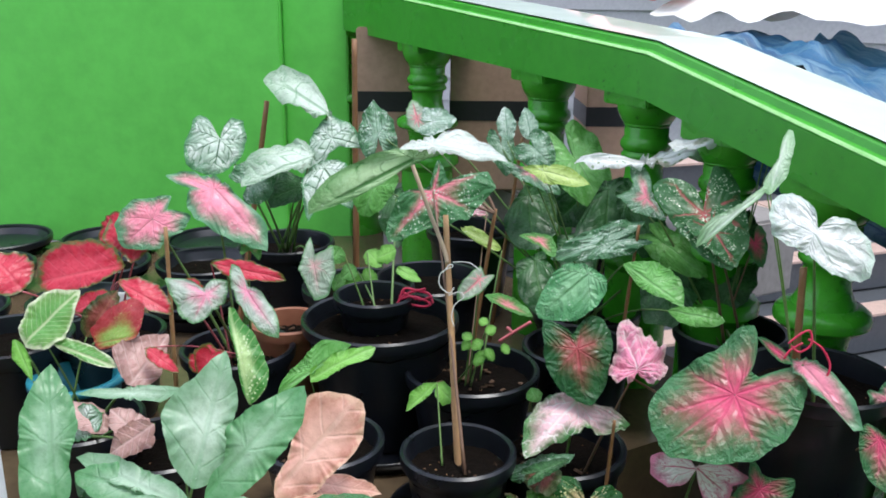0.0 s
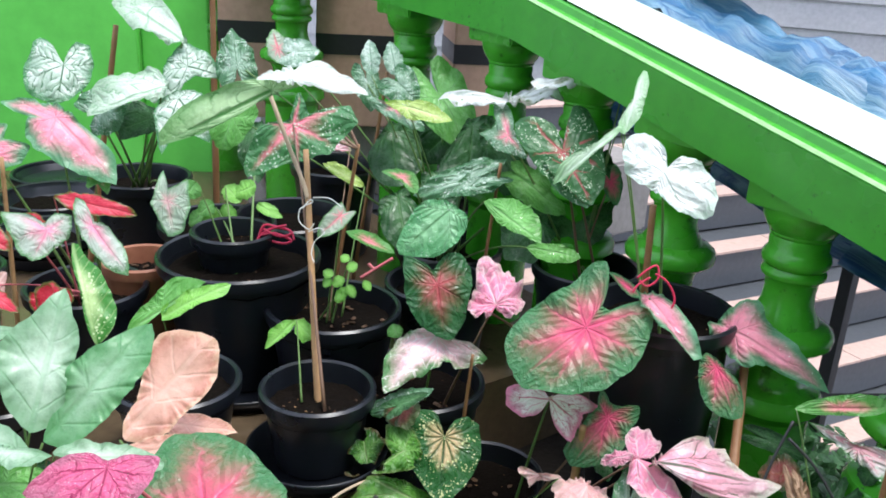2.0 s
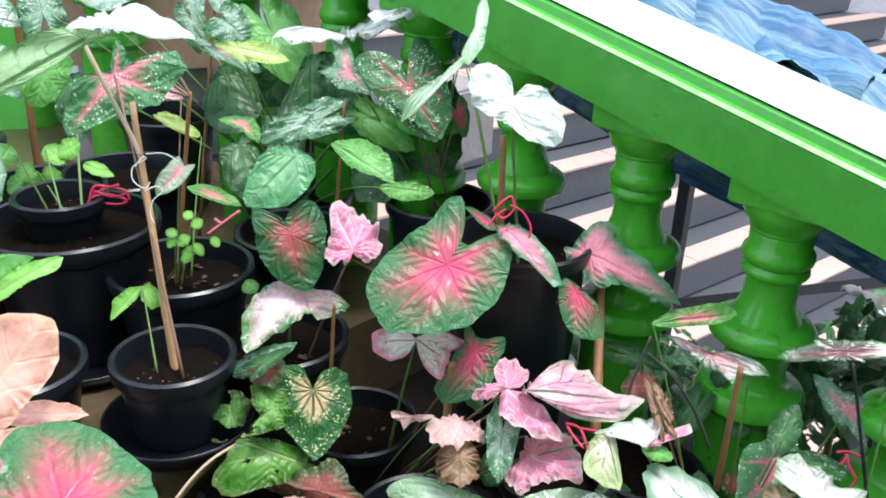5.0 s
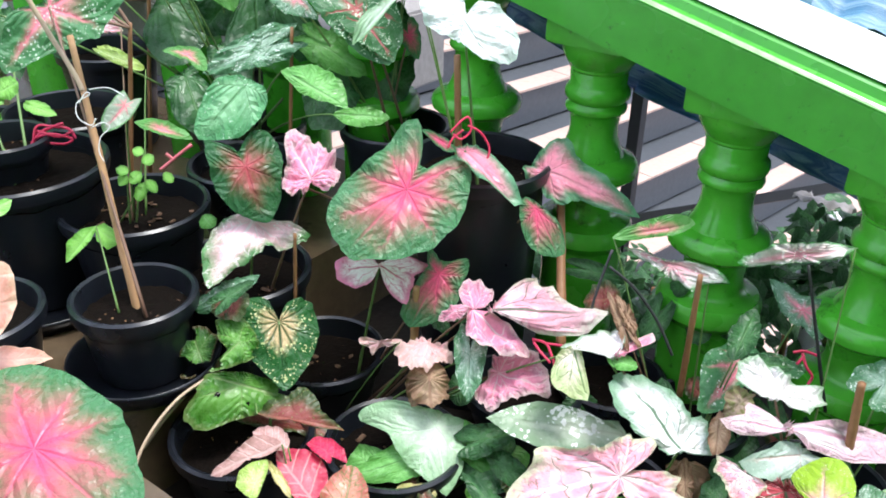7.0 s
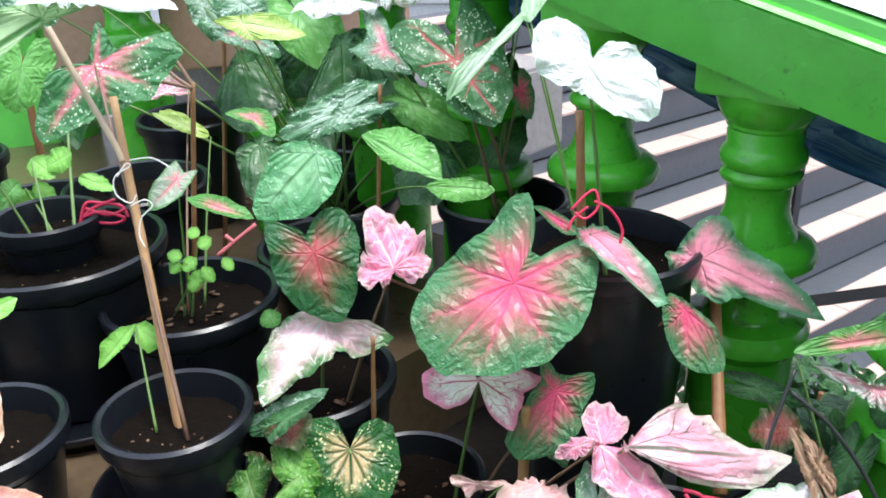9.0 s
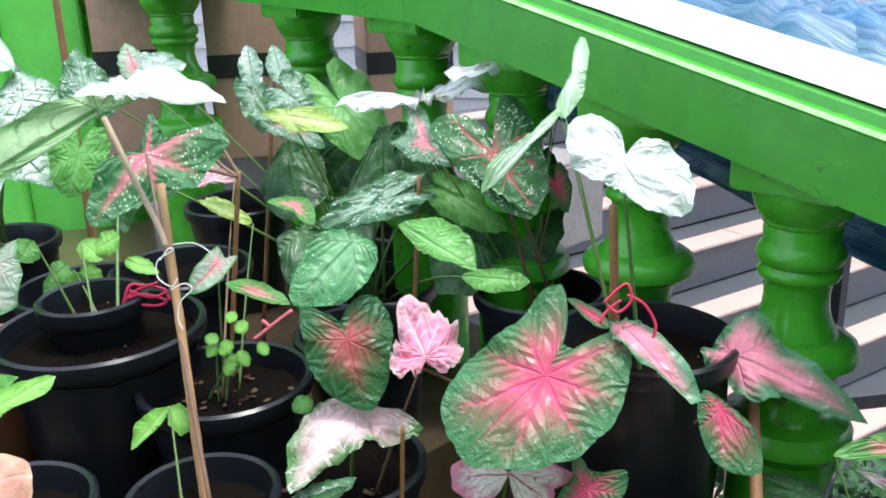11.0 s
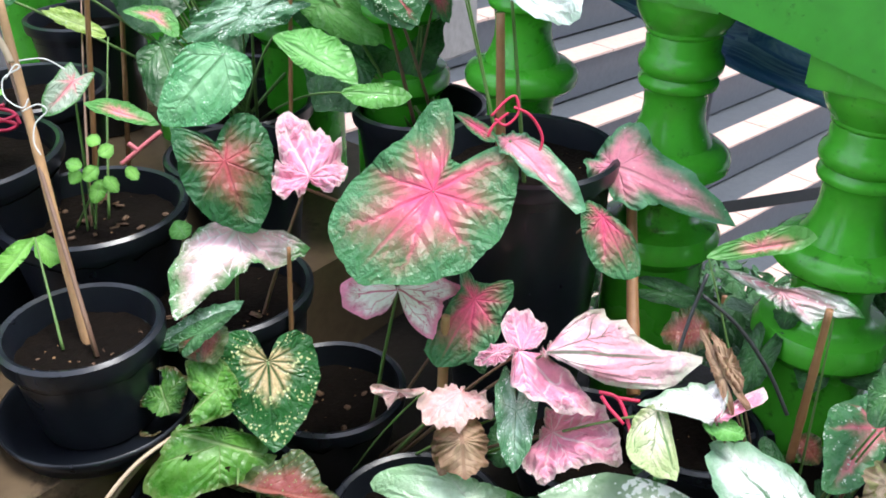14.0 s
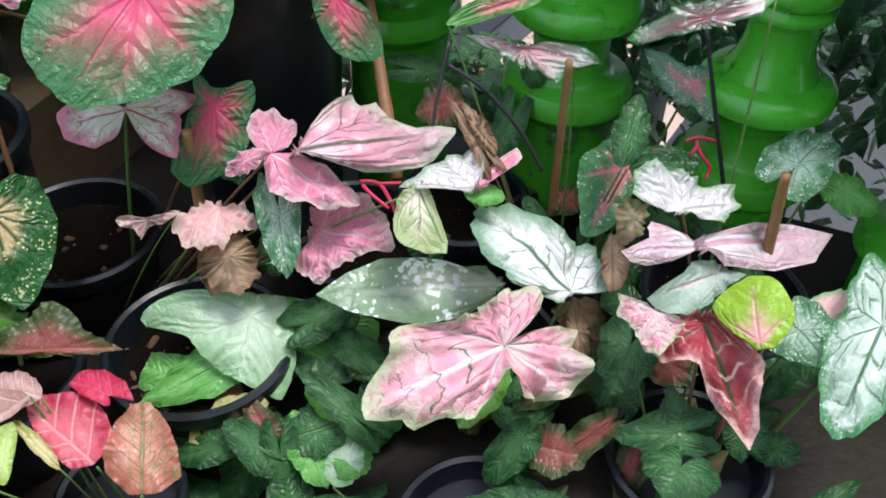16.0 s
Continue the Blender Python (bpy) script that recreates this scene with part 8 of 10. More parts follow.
big_pot = potted(0.05, 1.36, 0.13, 0.50, "tall black pot with a pink-starred caladium tied to stakes", LOW)
pot_g = potted(0.30, 0.99, 0.10, 0.13, "black pot with speckled red caladium leaves by the balusters", LOW)
pot_h = potted(0.38, 0.77, 0.11, 0.13, "black pot with pale pink drooping caladium leaves", LOW)
pot_j = potted(-0.20, 1.12, 0.12, 0.12, "black pot with a broad pale green caladium leaf", LOW)
pot_k = potted(0.11, 0.93, 0.10, 0.08, "black pot with white-veined and pink caladium leaves", LOW)
pot_l = potted(0.20, 0.66, 0.10, 0.06, "black pot with a drooping red-pink caladium", LOW)
pot_i = potted(-0.36, 1.02, 0.075, 0.06, "black pot with pink and salmon aglaonema leaves", LOW)
pot_v = potted(-0.06, 0.74, 0.10, 0.05, "black pot with young green shoots", LOW)
pot_w = potted(0.06, 1.16, 0.11, 0.14, "black pot hidden under drooping pink leaves", LOW)
pot_m = potted(-0.25, 1.95, 0.13, 0.20, "black pot with tall green and silver caladium leaves")
pot_n = potted(0.02, 1.72, 0.12, 0.24, "black pot with spotted red-veined caladium leaves")
pot_o = potted(-0.80, 1.38, 0.11, 0.16, "black pot with mottled dieffenbachia leaves")
pot_p = potted(-1.02, 1.70, 0.12, 0.20, "black pot with pink-starred caladium leaves")
pot_q = potted(-1.02, 2.30, 0.13, 0.26, "dark pot with silvery veined caladium leaves near the wall")
pot_r = potted(-1.32, 1.78, 0.12, 0.20, "black pot with red aglaonema leaves")
pot_s = potted(-1.25, 1.45, 0.11, 0.16, "black pot with variegated and dusty pink leaves")
pot_t = potted(-0.92, 0.98, 0.12, 0.15, "pot with broad silvery green pointed leaves")
pot_u = potted(-0.72, 1.02, 0.10, 0.13, "pot with peach-coloured aglaonema leaves")
clay = potted(-0.93, 1.80, 0.085, 0.22, "terracotta pot with bare soil among the plants", mat=TERRACOTTA, name="terracotta_pot", category="pot")
spare = potted(-0.51, 2.45, 0.13, 0.26, "black pot standing empty at the back", name="black_pot", category="pot")
inner = potted(-0.735, 1.755, 0.088, 0.10, "small black pot set inside a larger pot", z=0.200, name="small_pot", category="pot")
# filler pots: their black stands in for shade on the floor
for x, y, r, h in ((-1.45, 2.05, 0.13, 0.07), (-1.72, 1.95, 0.13, 0.07), (-1.30, 2.36, 0.14, 0.08), (-1.61, 2.32, 0.15, 0.08), (-1.94, 2.24, 0.15, 0.08), (-1.36, 2.70, 0.16, 0.08), (-1.70, 2.68, 0.16, 0.08), (-2.06, 2.62, 0.17, 0.08), (-2.44, 2.70, 0.18, 0.08), (-1.42, 3.04, 0.17, 0.06), (-1.80, 3.04, 0.17, 0.06), (-2.20, 3.03, 0.18, 0.06), (-1.10, 1.43, 0.11, 0.12), (-1.20, 1.18, 0.11, 0.10), (-0.62, 2.05, 0.14, 0.24), (-1.5, 1.7, 0.13, 0.22), (-0.30, 1.72, 0.12, 0.20), (0.22, 1.12, 0.10, 0.14), (-0.12, 2.2, 0.14, 0.24), (-0.80, 2.05, 0.14, 0.22)):
    potted(x, y, r, h, "plain black plastic pot of wet soil, added to darken a gap", LOW if y < 1.2 else 0.0, name="black_pot", category="pot")


for p, reach, n in ((pot_a, 0.08, 16), (pot_b, 0.11, 22), (pot_c, 0.14, 12), (pot_f, 0.09, 14), (pot_j, 0.10, 14), (pot_e, 0.09, 8), (big_pot, 0.10, 6), (pot_o, 0.08, 6), (clay, 0.06, 8), (inner, 0.06, 6)):
    bark(p, reach, n, n + 3)


def stake(a, b, r, label, mat=None, tie=True):
    a, b = Vector(a), Vector(b)
    a = a - (b - a).normalized() * min(0.5, max(0.0, (a.z - 0.05) / max(0.2, (b - a).normalized().z)))
    ob = thing("plant_stake", a, label, "stake", "plant stakes")
    bm = bmesh.new()
    n = 16
    add_tube(bm, [a.lerp(b, k / n) - ob.location for k in range(n + 1)], [r * (1.12 if k in (5, 10) else 1.0) * (1 - 0.2 * k / n) for k in range(n + 1)], 10)
    part("bamboo_cane", bm, mat or BAMBOO, ob)
    return ob


stake((-0.560, 1.381, 0.114), (-0.585, 1.596, 0.510), 0.0068, "split bamboo stake tied with white wire", BAMBOO)
stake((0.127, 1.175, 0.126), (0.180, 1.288, 0.238), 0.0090, "thick cut bamboo cane beside the balusters", CANE)
stake((-0.007, 1.329, 0.367), (-0.012, 1.330, 0.496), 0.0070, "brown bamboo stake tied with red string", CANE)
stake((-0.514, 1.758, 0.249), (-0.481, 1.760, 0.484), 0.0050, "thin brown cane with a forked dry stalk", CANE)
stake((-0.208, 1.722, 0.230), (-0.190, 1.719, 0.462), 0.0040, "thin brown cane among the caladiums", CANE)
stake((-0.443, 2.006, 0.323), (-0.408, 2.006, 0.594), 0.0050, "thin cane standing behind the plants", CANE)
stake((0.251, 0.973, -0.007), (0.250, 0.974, 0.224), 0.0055, "thin brown cane between the leaves", CANE)
stake((0.413, 0.823, 0.024), (0.368, 0.884, 0.266), 0.0030, "thin black stalk standing between the leaves", BLACKIRON)
stake((0.352, 0.727, 0.106), (0.350, 0.731, 0.163), 0.0070, "short cut cane stump", CANE)
stake((-0.119, 1.244, 0.009), (-0.115, 1.243, 0.130), 0.0075, "cut tan bamboo stake under a leaf", BAMBOO)
stake((-0.300, 1.345, 0.110), (-0.294, 1.345, 0.215), 0.0035, "thin brown cane in a pot", CANE)
stake((-1.141, 1.653, 0.165), (-1.136, 1.654, 0.468), 0.0050, "thin tan cane among the pink leaves", BAMBOO)
stake((-0.831, 2.331, 0.382), (-0.826, 2.331, 0.798), 0.0090, "tall brown cane against the wall pier", CANE)
stake((-1.077, 2.163, 0.370), (-1.030, 2.174, 0.654), 0.0080, "leaning brown cane behind the silver leaves", CANE)


def string(label, mat, loops, r=0.0028, name="plastic_string", category="string"):
    ob = thing(name, loops[0][0], label, category)
    for pts in loops:
        pts = [Vector(p) for p in pts]
        fine = []
        for k in range(len(pts) - 1):
            p0, p1, p2, p3 = pts[max(k - 1, 0)], pts[k], pts[k + 1], pts[min(k + 2, len(pts) - 1)]
            for j in range(5):
                t = j / 5
                fine.append(0.5 * (2 * p1 + (p2 - p0) * t + (2 * p0 - 5 * p1 + 4 * p2 - p3) * t * t + (3 * p1 - p0 - 3 * p2 + p3) * t ** 3) - ob.location)
        fine.append(pts[-1] - ob.location)
        bm = bmesh.new()
        add_tube(bm, fine, r, 6)
        part("strand", bm, mat, ob)


string("red plastic string tied round a bamboo stake", RIBBON, [[(-0.045, 1.274, 0.388), (-0.026, 1.276, 0.404), (-0.013, 1.275, 0.409), (-0.012, 1.267, 0.390), (-0.029, 1.266, 0.377), (-0.041, 1.272, 0.385)], [(-0.016, 1.271, 0.397), (0.003, 1.262, 0.386), (0.014, 1.250, 0.362), (0.007, 1.244, 0.342)], [(-0.024, 1.270, 0.391), (-0.043, 1.270, 0.378), (-0.052, 1.267, 0.365)]], 0.0019)
string("tangle of red plastic string beside a small pot", RIBBON, [[(-0.690, 1.718, 0.256), (-0.674, 1.736, 0.311), (-0.649, 1.732, 0.314), (-0.618, 1.723, 0.308), (-0.610, 1.714, 0.291)], [(-0.679, 1.731, 0.294), (-0.651, 1.727, 0.301), (-0.616, 1.715, 0.291), (-0.631, 1.715, 0.283), (-0.666, 1.725, 0.287)], [(-0.692, 1.720, 0.260), (-0.684, 1.729, 0.286), (-0.663, 1.732, 0.306), (-0.626, 1.728, 0.318)], [(-0.672, 1.734, 0.307), (-0.638, 1.722, 0.296), (-0.611, 1.719, 0.304)]], 0.0030)
string("thin white wire wound round the bamboo stake", WHITEWIRE, [[(-0.590, 1.509, 0.424), (-0.577, 1.512, 0.439), (-0.572, 1.510, 0.436), (-0.593, 1.510, 0.424), (-0.595, 1.502, 0.403), (-0.578, 1.493, 0.391), (-0.569, 1.495, 0.401)], [(-0.579, 1.492, 0.387), (-0.560, 1.491, 0.394), (-0.551, 1.486, 0.386), (-0.567, 1.484, 0.372), (-0.573, 1.477, 0.351), (-0.568, 1.470, 0.336)], [(-0.571, 1.512, 0.444), (-0.542, 1.506, 0.445), (-0.521, 1.497, 0.432)]], 0.0010)
string("red ribbon tied among the pink leaves", RIBBON, [[(0.007, 1.052, 0.115), (0.024, 1.038, 0.112), (0.027, 1.018, 0.095), (0.026, 1.005, 0.083)], [(0.008, 1.048, 0.112), (0.012, 1.036, 0.103), (0.022, 1.016, 0.090)], [(0.024, 1.038, 0.112), (0.046, 1.023, 0.112)]], 0.0024)
string("red ribbon tied to a plant by the balusters", RIBBON, [[(0.385, 0.886, 0.103), (0.401, 0.879, 0.106), (0.416, 0.864, 0.102)], [(0.397, 0.879, 0.103), (0.395, 0.864, 0.088), (0.398, 0.851, 0.077), (0.388, 0.847, 0.067)], [(0.398, 0.875, 0.101), (0.384, 0.873, 0.089)]], 0.0024)
string("pink bare twig leaning over a black pot", STEMPINK, [[(-0.479, 1.566, 0.268), (-0.454, 1.567, 0.285), (-0.419, 1.568, 0.308)], [(-0.454, 1.567, 0.285), (-0.465, 1.573, 0.295)]], 0.0035)
string("forked dry reddish stalk on a cane", STEMBROWN, [[(-0.482, 1.759, 0.479), (-0.503, 1.779, 0.519), (-0.534, 1.799, 0.553)], [(-0.482, 1.757, 0.475), (-0.521, 1.770, 0.486), (-0.582, 1.790, 0.502)], [(-0.482, 1.757, 0.475), (-0.511, 1.772, 0.498), (-0.533, 1.791, 0.534)]], 0.0035)
string("pale stalk of the large arching leaf", STEMTAN, [[(-0.581, 1.524, 0.439), (-0.589, 1.536, 0.465), (-0.615, 1.565, 0.525), (-0.638, 1.592, 0.581), (-0.649, 1.605, 0.607)]], 0.0045)
string("dry stalk leaning out of a pot", STEMTAN, [[(-0.589, 1.270, -0.095), (-0.542, 1.279, -0.045), (-0.492, 1.282, -0.003), (-0.451, 1.275, 0.016)]], 0.004)
string("thin dark stalks bending between the leaves", BLACKIRON, [[(0.139, 1.057, 0.218), (0.170, 1.025, 0.188), (0.194, 0.988, 0.143), (0.206, 0.955, 0.097)], [(0.148, 1.067, 0.241), (0.112, 1.046, 0.178), (0.084, 1.021, 0.116)]], 0.0025)
string("thick pale curved stalk of the torn leaf", STEMTAN, [[(-0.473, 1.259, 0.025), (-0.522, 1.233, 0.018), (-0.566, 1.202, -0.003), (-0.597, 1.174, -0.032), (-0.614, 1.157, -0.073)]], 0.0028, "leaf_stalk", "stalk")


leaf(big_pot, "star", "star_round", (-0.123, 1.268, 0.303), (-0.242, 1.231, 0.227), (-0.247, -0.662, 0.708), 0.187, 0.06, 0.06, 1)
leaf(big_pot, "stardark", "dark_heart", (-0.353, 1.414, 0.317), (-0.341, 1.368, 0.236), (0.035, -0.869, 0.493), 0.125, 0.12, 0.15, 1)
leaf(pot_e, "pink", "upright_pink", (-0.254, 1.378, 0.295), (-0.272, 1.467, 0.360), (-0.023, -0.601, 0.799), 0.108, 0.12, 0.15, 1)
leaf(pot_e, "frosty", "folded_pink", (-0.350, 1.404, 0.226), (-0.452, 1.302, 0.166), (0.000, -0.507, 0.862), 0.147, 0.12, -0.20, 1)
leaf(pot_f, "pinkwing", "wing_a", (-0.170, 1.272, 0.167), (-0.116, 1.234, 0.138), (0.000, -0.600, 0.800), 0.096, 0.12, -0.20, 1)
leaf(pot_f, "pinkwing", "wing_b", (-0.170, 1.272, 0.167), (-0.242, 1.279, 0.173), (0.000, -0.600, 0.800), 0.061, 0.12, -0.20, 0)
leaf(pot_f, "star", "low_star", (-0.074, 1.243, 0.147), (-0.136, 1.221, 0.071), (-0.467, -0.686, 0.558), 0.092, 0.12, 0.15, 1)
leaf(big_pot, "starpink", "limp_long", (-0.020, 1.270, 0.355), (0.033, 1.157, 0.286), (-0.270, -0.592, 0.759), 0.050, 0.12, 0.20, 1)
leaf(big_pot, "star", "long_tongue", (-0.027, 1.291, 0.347), (-0.068, 1.341, 0.374), (-0.252, -0.612, 0.749), 0.021, 0.10, 0.20, 0)
leaf(big_pot, "star", "side_star", (0.086, 1.208, 0.258), (0.103, 1.147, 0.194), (-0.300, -0.725, 0.620), 0.063, 0.12, 0.15, 1)
leaf(big_pot, "starpink", "trail_star", (0.141, 1.273, 0.290), (0.266, 1.165, 0.242), (-0.276, -0.634, 0.723), 0.118, 0.12, 0.10, 1)
leaf(pot_g, "stargreen", "long_flat", (0.164, 1.089, 0.248), (0.293, 1.047, 0.274), (-0.353, -0.687, 0.635), 0.034, 0.12, 0.15, 1)
leaf(pot_g, "pinkwhite", "long_frill", (0.301, 1.009, 0.191), (0.193, 1.100, 0.216), (-0.573, -0.759, 0.309), 0.046, 0.12, 0.15, 1)
leaf(pot_h, "pinkwhite", "long_roll", (0.359, 0.805, 0.336), (0.207, 0.859, 0.313), (-0.361, -0.853, 0.377), 0.032, 0.12, -0.20, 1)
leaf(pot_g, "silverstar", "small_star", (0.433, 0.929, 0.144), (0.422, 0.884, 0.120), (-0.494, -0.299, 0.816), 0.079, 0.12, -0.10, 1)
leaf(pot_g, "starspot", "dark_star", (0.314, 0.913, 0.075), (0.216, 0.881, 0.038), (-0.253, -0.295, 0.921), 0.133, 0.10, 0.10, 1)
leaf(pot_g, "darkgreen", "lance", (0.251, 0.874, 0.129), (0.320, 0.918, 0.184), (-0.458, -0.326, 0.827), 0.045, 0.12, 0.15, 1)
leaf(pot_g, "darkgreen", "lance", (0.257, 0.870, 0.129), (0.325, 0.829, 0.132), (-0.282, -0.398, 0.873), 0.035, 0.12, 0.15, 1)
leaf(pot_j, "pale", "pale_spread", (-0.142, 1.083, -0.042), (-0.156, 0.992, -0.102), (0.000, -0.552, 0.834), 0.258, 0.10, -0.06, 1)
leaf(pot_j, "green", "long_under", (-0.196, 1.091, -0.103), (-0.299, 1.114, -0.120), (-0.232, -0.408, 0.883), 0.073, 0.12, 0.15, 1)
leaf(pot_j, "green", "long_underside", (-0.090, 1.065, -0.079), (-0.024, 0.996, -0.105), (-0.091, -0.425, 0.901), 0.050, 0.12, 0.15, 1)
leaf(pot_k, "pinkvein", "pink_spread", (0.031, 0.816, 0.027), (-0.124, 0.840, 0.024), (-0.100, -0.550, 0.829), 0.143, 0.12, 0.05, 1)
leaf(pot_k, "whitevein", "white_spread", (0.146, 0.834, 0.024), (0.103, 0.941, 0.104), (0.000, -0.600, 0.800), 0.125, 0.10, 0.10, 1)
leaf(pot_k, "spotpale", "grey_wing", (0.120, 0.928, -0.024), (-0.086, 1.008, 0.029), (0.000, -0.552, 0.834), 0.083, 0.12, 0.15, 1)
leaf(pot_f, "chartvein", "cream_drop", (0.045, 0.988, 0.124), (0.033, 0.920, 0.084), (-0.319, -0.439, 0.840), 0.056, 0.12, 0.15, 1)
leaf(pot_f, "pinkdusk", "pink_wing", (-0.043, 1.098, 0.154), (0.105, 1.016, 0.167), (-0.312, -0.421, 0.852), 0.106, 0.10, -0.12, 1)
leaf(pot_f, "pink", "pink_lobe", (-0.060, 1.128, 0.141), (-0.052, 1.181, 0.169), (-0.180, -0.444, 0.878), 0.057, 0.12, 0.15, 1)
leaf(pot_f, "pink", "lance", (-0.068, 1.132, 0.145), (-0.115, 1.144, 0.126), (-0.420, -0.450, 0.788), 0.026, 0.10, 0.10, 0)
leaf(pot_f, "pink", "pink_mid", (-0.064, 1.127, 0.138), (-0.013, 1.042, 0.103), (-0.203, -0.466, 0.861), 0.066, 0.12, 0.15, 1)
leaf(pot_f, "pink", "pink_low", (-0.034, 1.080, 0.040), (0.025, 1.013, 0.039), (-0.351, -0.323, 0.879), 0.123, 0.12, 0.15, 1)
leaf(pot_f, "peachpink", "long_crisp", (-0.180, 1.150, 0.092), (-0.239, 1.184, 0.087), (-0.465, -0.724, 0.510), 0.031, 0.12, -0.20, 1)
leaf(pot_f, "peachpink", "crisp_fan", (-0.131, 1.148, 0.076), (-0.165, 1.102, 0.070), (0.083, -0.189, 0.978), 0.096, 0.12, -0.20, 1)
leaf(pot_f, "dead", "lance", (-0.137, 1.138, 0.061), (-0.155, 1.070, 0.015), (-0.144, -0.528, 0.837), 0.071, 0.10, -0.30, 1)
leaf(pot_f, "dead", "lance", (-0.137, 1.147, 0.054), (-0.178, 1.101, -0.000), (-0.261, -0.633, 0.729), 0.041, 0.10, 0.30, 0)
leaf(pot_f, "silvergreen", "heart", (-0.078, 1.098, 0.075), (-0.107, 1.040, 0.032), (-0.206, -0.516, 0.831), 0.056, 0.12, 0.15, 1)
leaf(pot_g, "pinkpale", "pale_sweep", (0.088, 0.942, 0.137), (0.028, 1.006, 0.133), (-0.377, -0.302, 0.876), 0.059, 0.12, -0.20, 1)
leaf(pot_g, "green", "lance", (0.081, 0.951, 0.126), (0.119, 0.923, 0.123), (-0.247, -0.420, 0.874), 0.030, 0.12, 0.15, 1)
leaf(pot_g, "pink", "pale_curl", (0.089, 0.941, 0.136), (0.165, 0.956, 0.161), (-0.229, -0.374, 0.899), 0.021, 0.12, 0.10, 0)
leaf(pot_g, "dead", "arrow", (0.121, 0.978, 0.162), (0.131, 1.044, 0.185), (-0.336, -0.272, 0.902), 0.026, 0.12, 0.15, 1)
leaf(pot_d, "veinleaf", "cream_notch", (-0.346, 1.274, 0.096), (-0.361, 1.201, 0.012), (0.000, -0.756, 0.655), 0.130, 0.05, 0.03, 1)
leaf(pot_h, "blush", "blush_sweep", (0.261, 0.753, 0.093), (0.446, 0.693, 0.057), (0.000, -0.507, 0.862), 0.053, 0.10, -0.20, 1)
leaf(pot_h, "blush", "blush_arm", (0.261, 0.753, 0.092), (0.165, 0.786, 0.112), (0.000, -0.507, 0.862), 0.048, 0.10, 0.10, 0)
leaf(pot_h, "pinkpale", "white_flag", (0.253, 0.783, 0.128), (0.336, 0.758, 0.113), (0.000, -0.507, 0.862), 0.084, 0.12, 0.15, 1)
leaf(pot_l, "pinkred", "red_drape", (0.226, 0.704, 0.028), (0.179, 0.583, -0.032), (-0.437, -0.262, 0.861), 0.119, 0.10, 0.35, 1)
leaf(pot_l, "pinkvein", "long_arm", (0.200, 0.708, 0.040), (0.163, 0.780, 0.057), (-0.315, -0.377, 0.871), 0.051, 0.10, 0.20, 0)
leaf(pot_l, "charstar", "lime_heart", (0.223, 0.639, 0.062), (0.263, 0.691, 0.096), (-0.558, -0.107, 0.823), 0.082, 0.10, -0.10, 1)
leaf(pot_l, "charpink", "lance", (0.265, 0.648, 0.025), (0.432, 0.622, 0.044), (-0.147, -0.207, 0.967), 0.038, 0.12, 0.15, 1)
leaf(pot_l, "palegrey", "grey_low", (0.273, 0.733, 0.056), (0.180, 0.747, 0.066), (0.000, -0.600, 0.800), 0.054, 0.12, 0.15, 1)
leaf(pot_l, "silvervein", "caladium", (0.353, 0.575, 0.054), (0.230, 0.535, 0.009), (-0.328, -0.041, 0.944), 0.091, 0.12, 0.15, 1)
leaf(pot_h, "silvergreen", "heart", (0.454, 0.769, 0.108), (0.530, 0.778, 0.124), (-0.171, -0.206, 0.963), 0.083, 0.12, 0.15, 1)
leaf(pot_h, "green", "lance", (0.502, 0.763, 0.062), (0.553, 0.690, 0.037), (-0.338, -0.511, 0.790), 0.054, 0.12, 0.15, 1)
leaf(pot_l, "darkgreen", "heart", (0.133, 0.632, -0.080), (0.091, 0.618, -0.076), (0.101, -0.001, 0.995), 0.093, 0.12, 0.15, 1)
leaf(pot_l, "silvergreen", "heart", (0.297, 0.633, 0.034), (0.287, 0.584, 0.030), (-0.406, 0.019, 0.913), 0.078, 0.12, 0.15, 1)
leaf(pot_j, "deadyellow", "lance", (-0.176, 0.995, -0.096), (-0.271, 1.017, -0.113), (-0.243, -0.321, 0.915), 0.058, 0.10, 0.30, 1)
leaf(pot_j, "green", "lance", (-0.171, 0.876, -0.132), (-0.157, 0.966, -0.091), (-0.108, -0.394, 0.913), 0.054, 0.12, 0.15, 1)
leaf(pot_j, "green", "lance", (-0.156, 0.874, -0.123), (-0.103, 0.892, -0.115), (-0.041, -0.265, 0.963), 0.045, 0.12, 0.15, 1)
leaf(pot_j, "brightgreen", "lance", (-0.108, 0.906, -0.093), (-0.132, 0.979, -0.078), (-0.159, -0.240, 0.958), 0.040, 0.12, 0.15, 1)
leaf(pot_j, "darkgreen", "heart", (-0.063, 1.016, -0.088), (-0.127, 1.021, -0.098), (-0.175, -0.358, 0.917), 0.109, 0.12, 0.15, 1)
leaf(pot_k, "darkgreen", "heart", (0.008, 0.926, -0.113), (-0.034, 0.986, -0.093), (-0.130, -0.399, 0.908), 0.088, 0.12, 0.15, 1)
leaf(pot_k, "brightgreen", "lance", (0.079, 0.862, -0.074), (-0.006, 0.844, -0.117), (-0.385, -0.299, 0.873), 0.055, 0.12, 0.15, 1)
leaf(pot_l, "darkgreen", "heart", (0.172, 0.756, -0.024), (0.124, 0.734, -0.046), (-0.325, -0.208, 0.922), 0.078, 0.12, 0.15, 1)
leaf(pot_d, "eaten", "bright_lobe", (-0.417, 1.250, 0.087), (-0.475, 1.224, 0.062), (0.000, -0.707, 0.707), 0.089, 0.10, 0.10, 0)
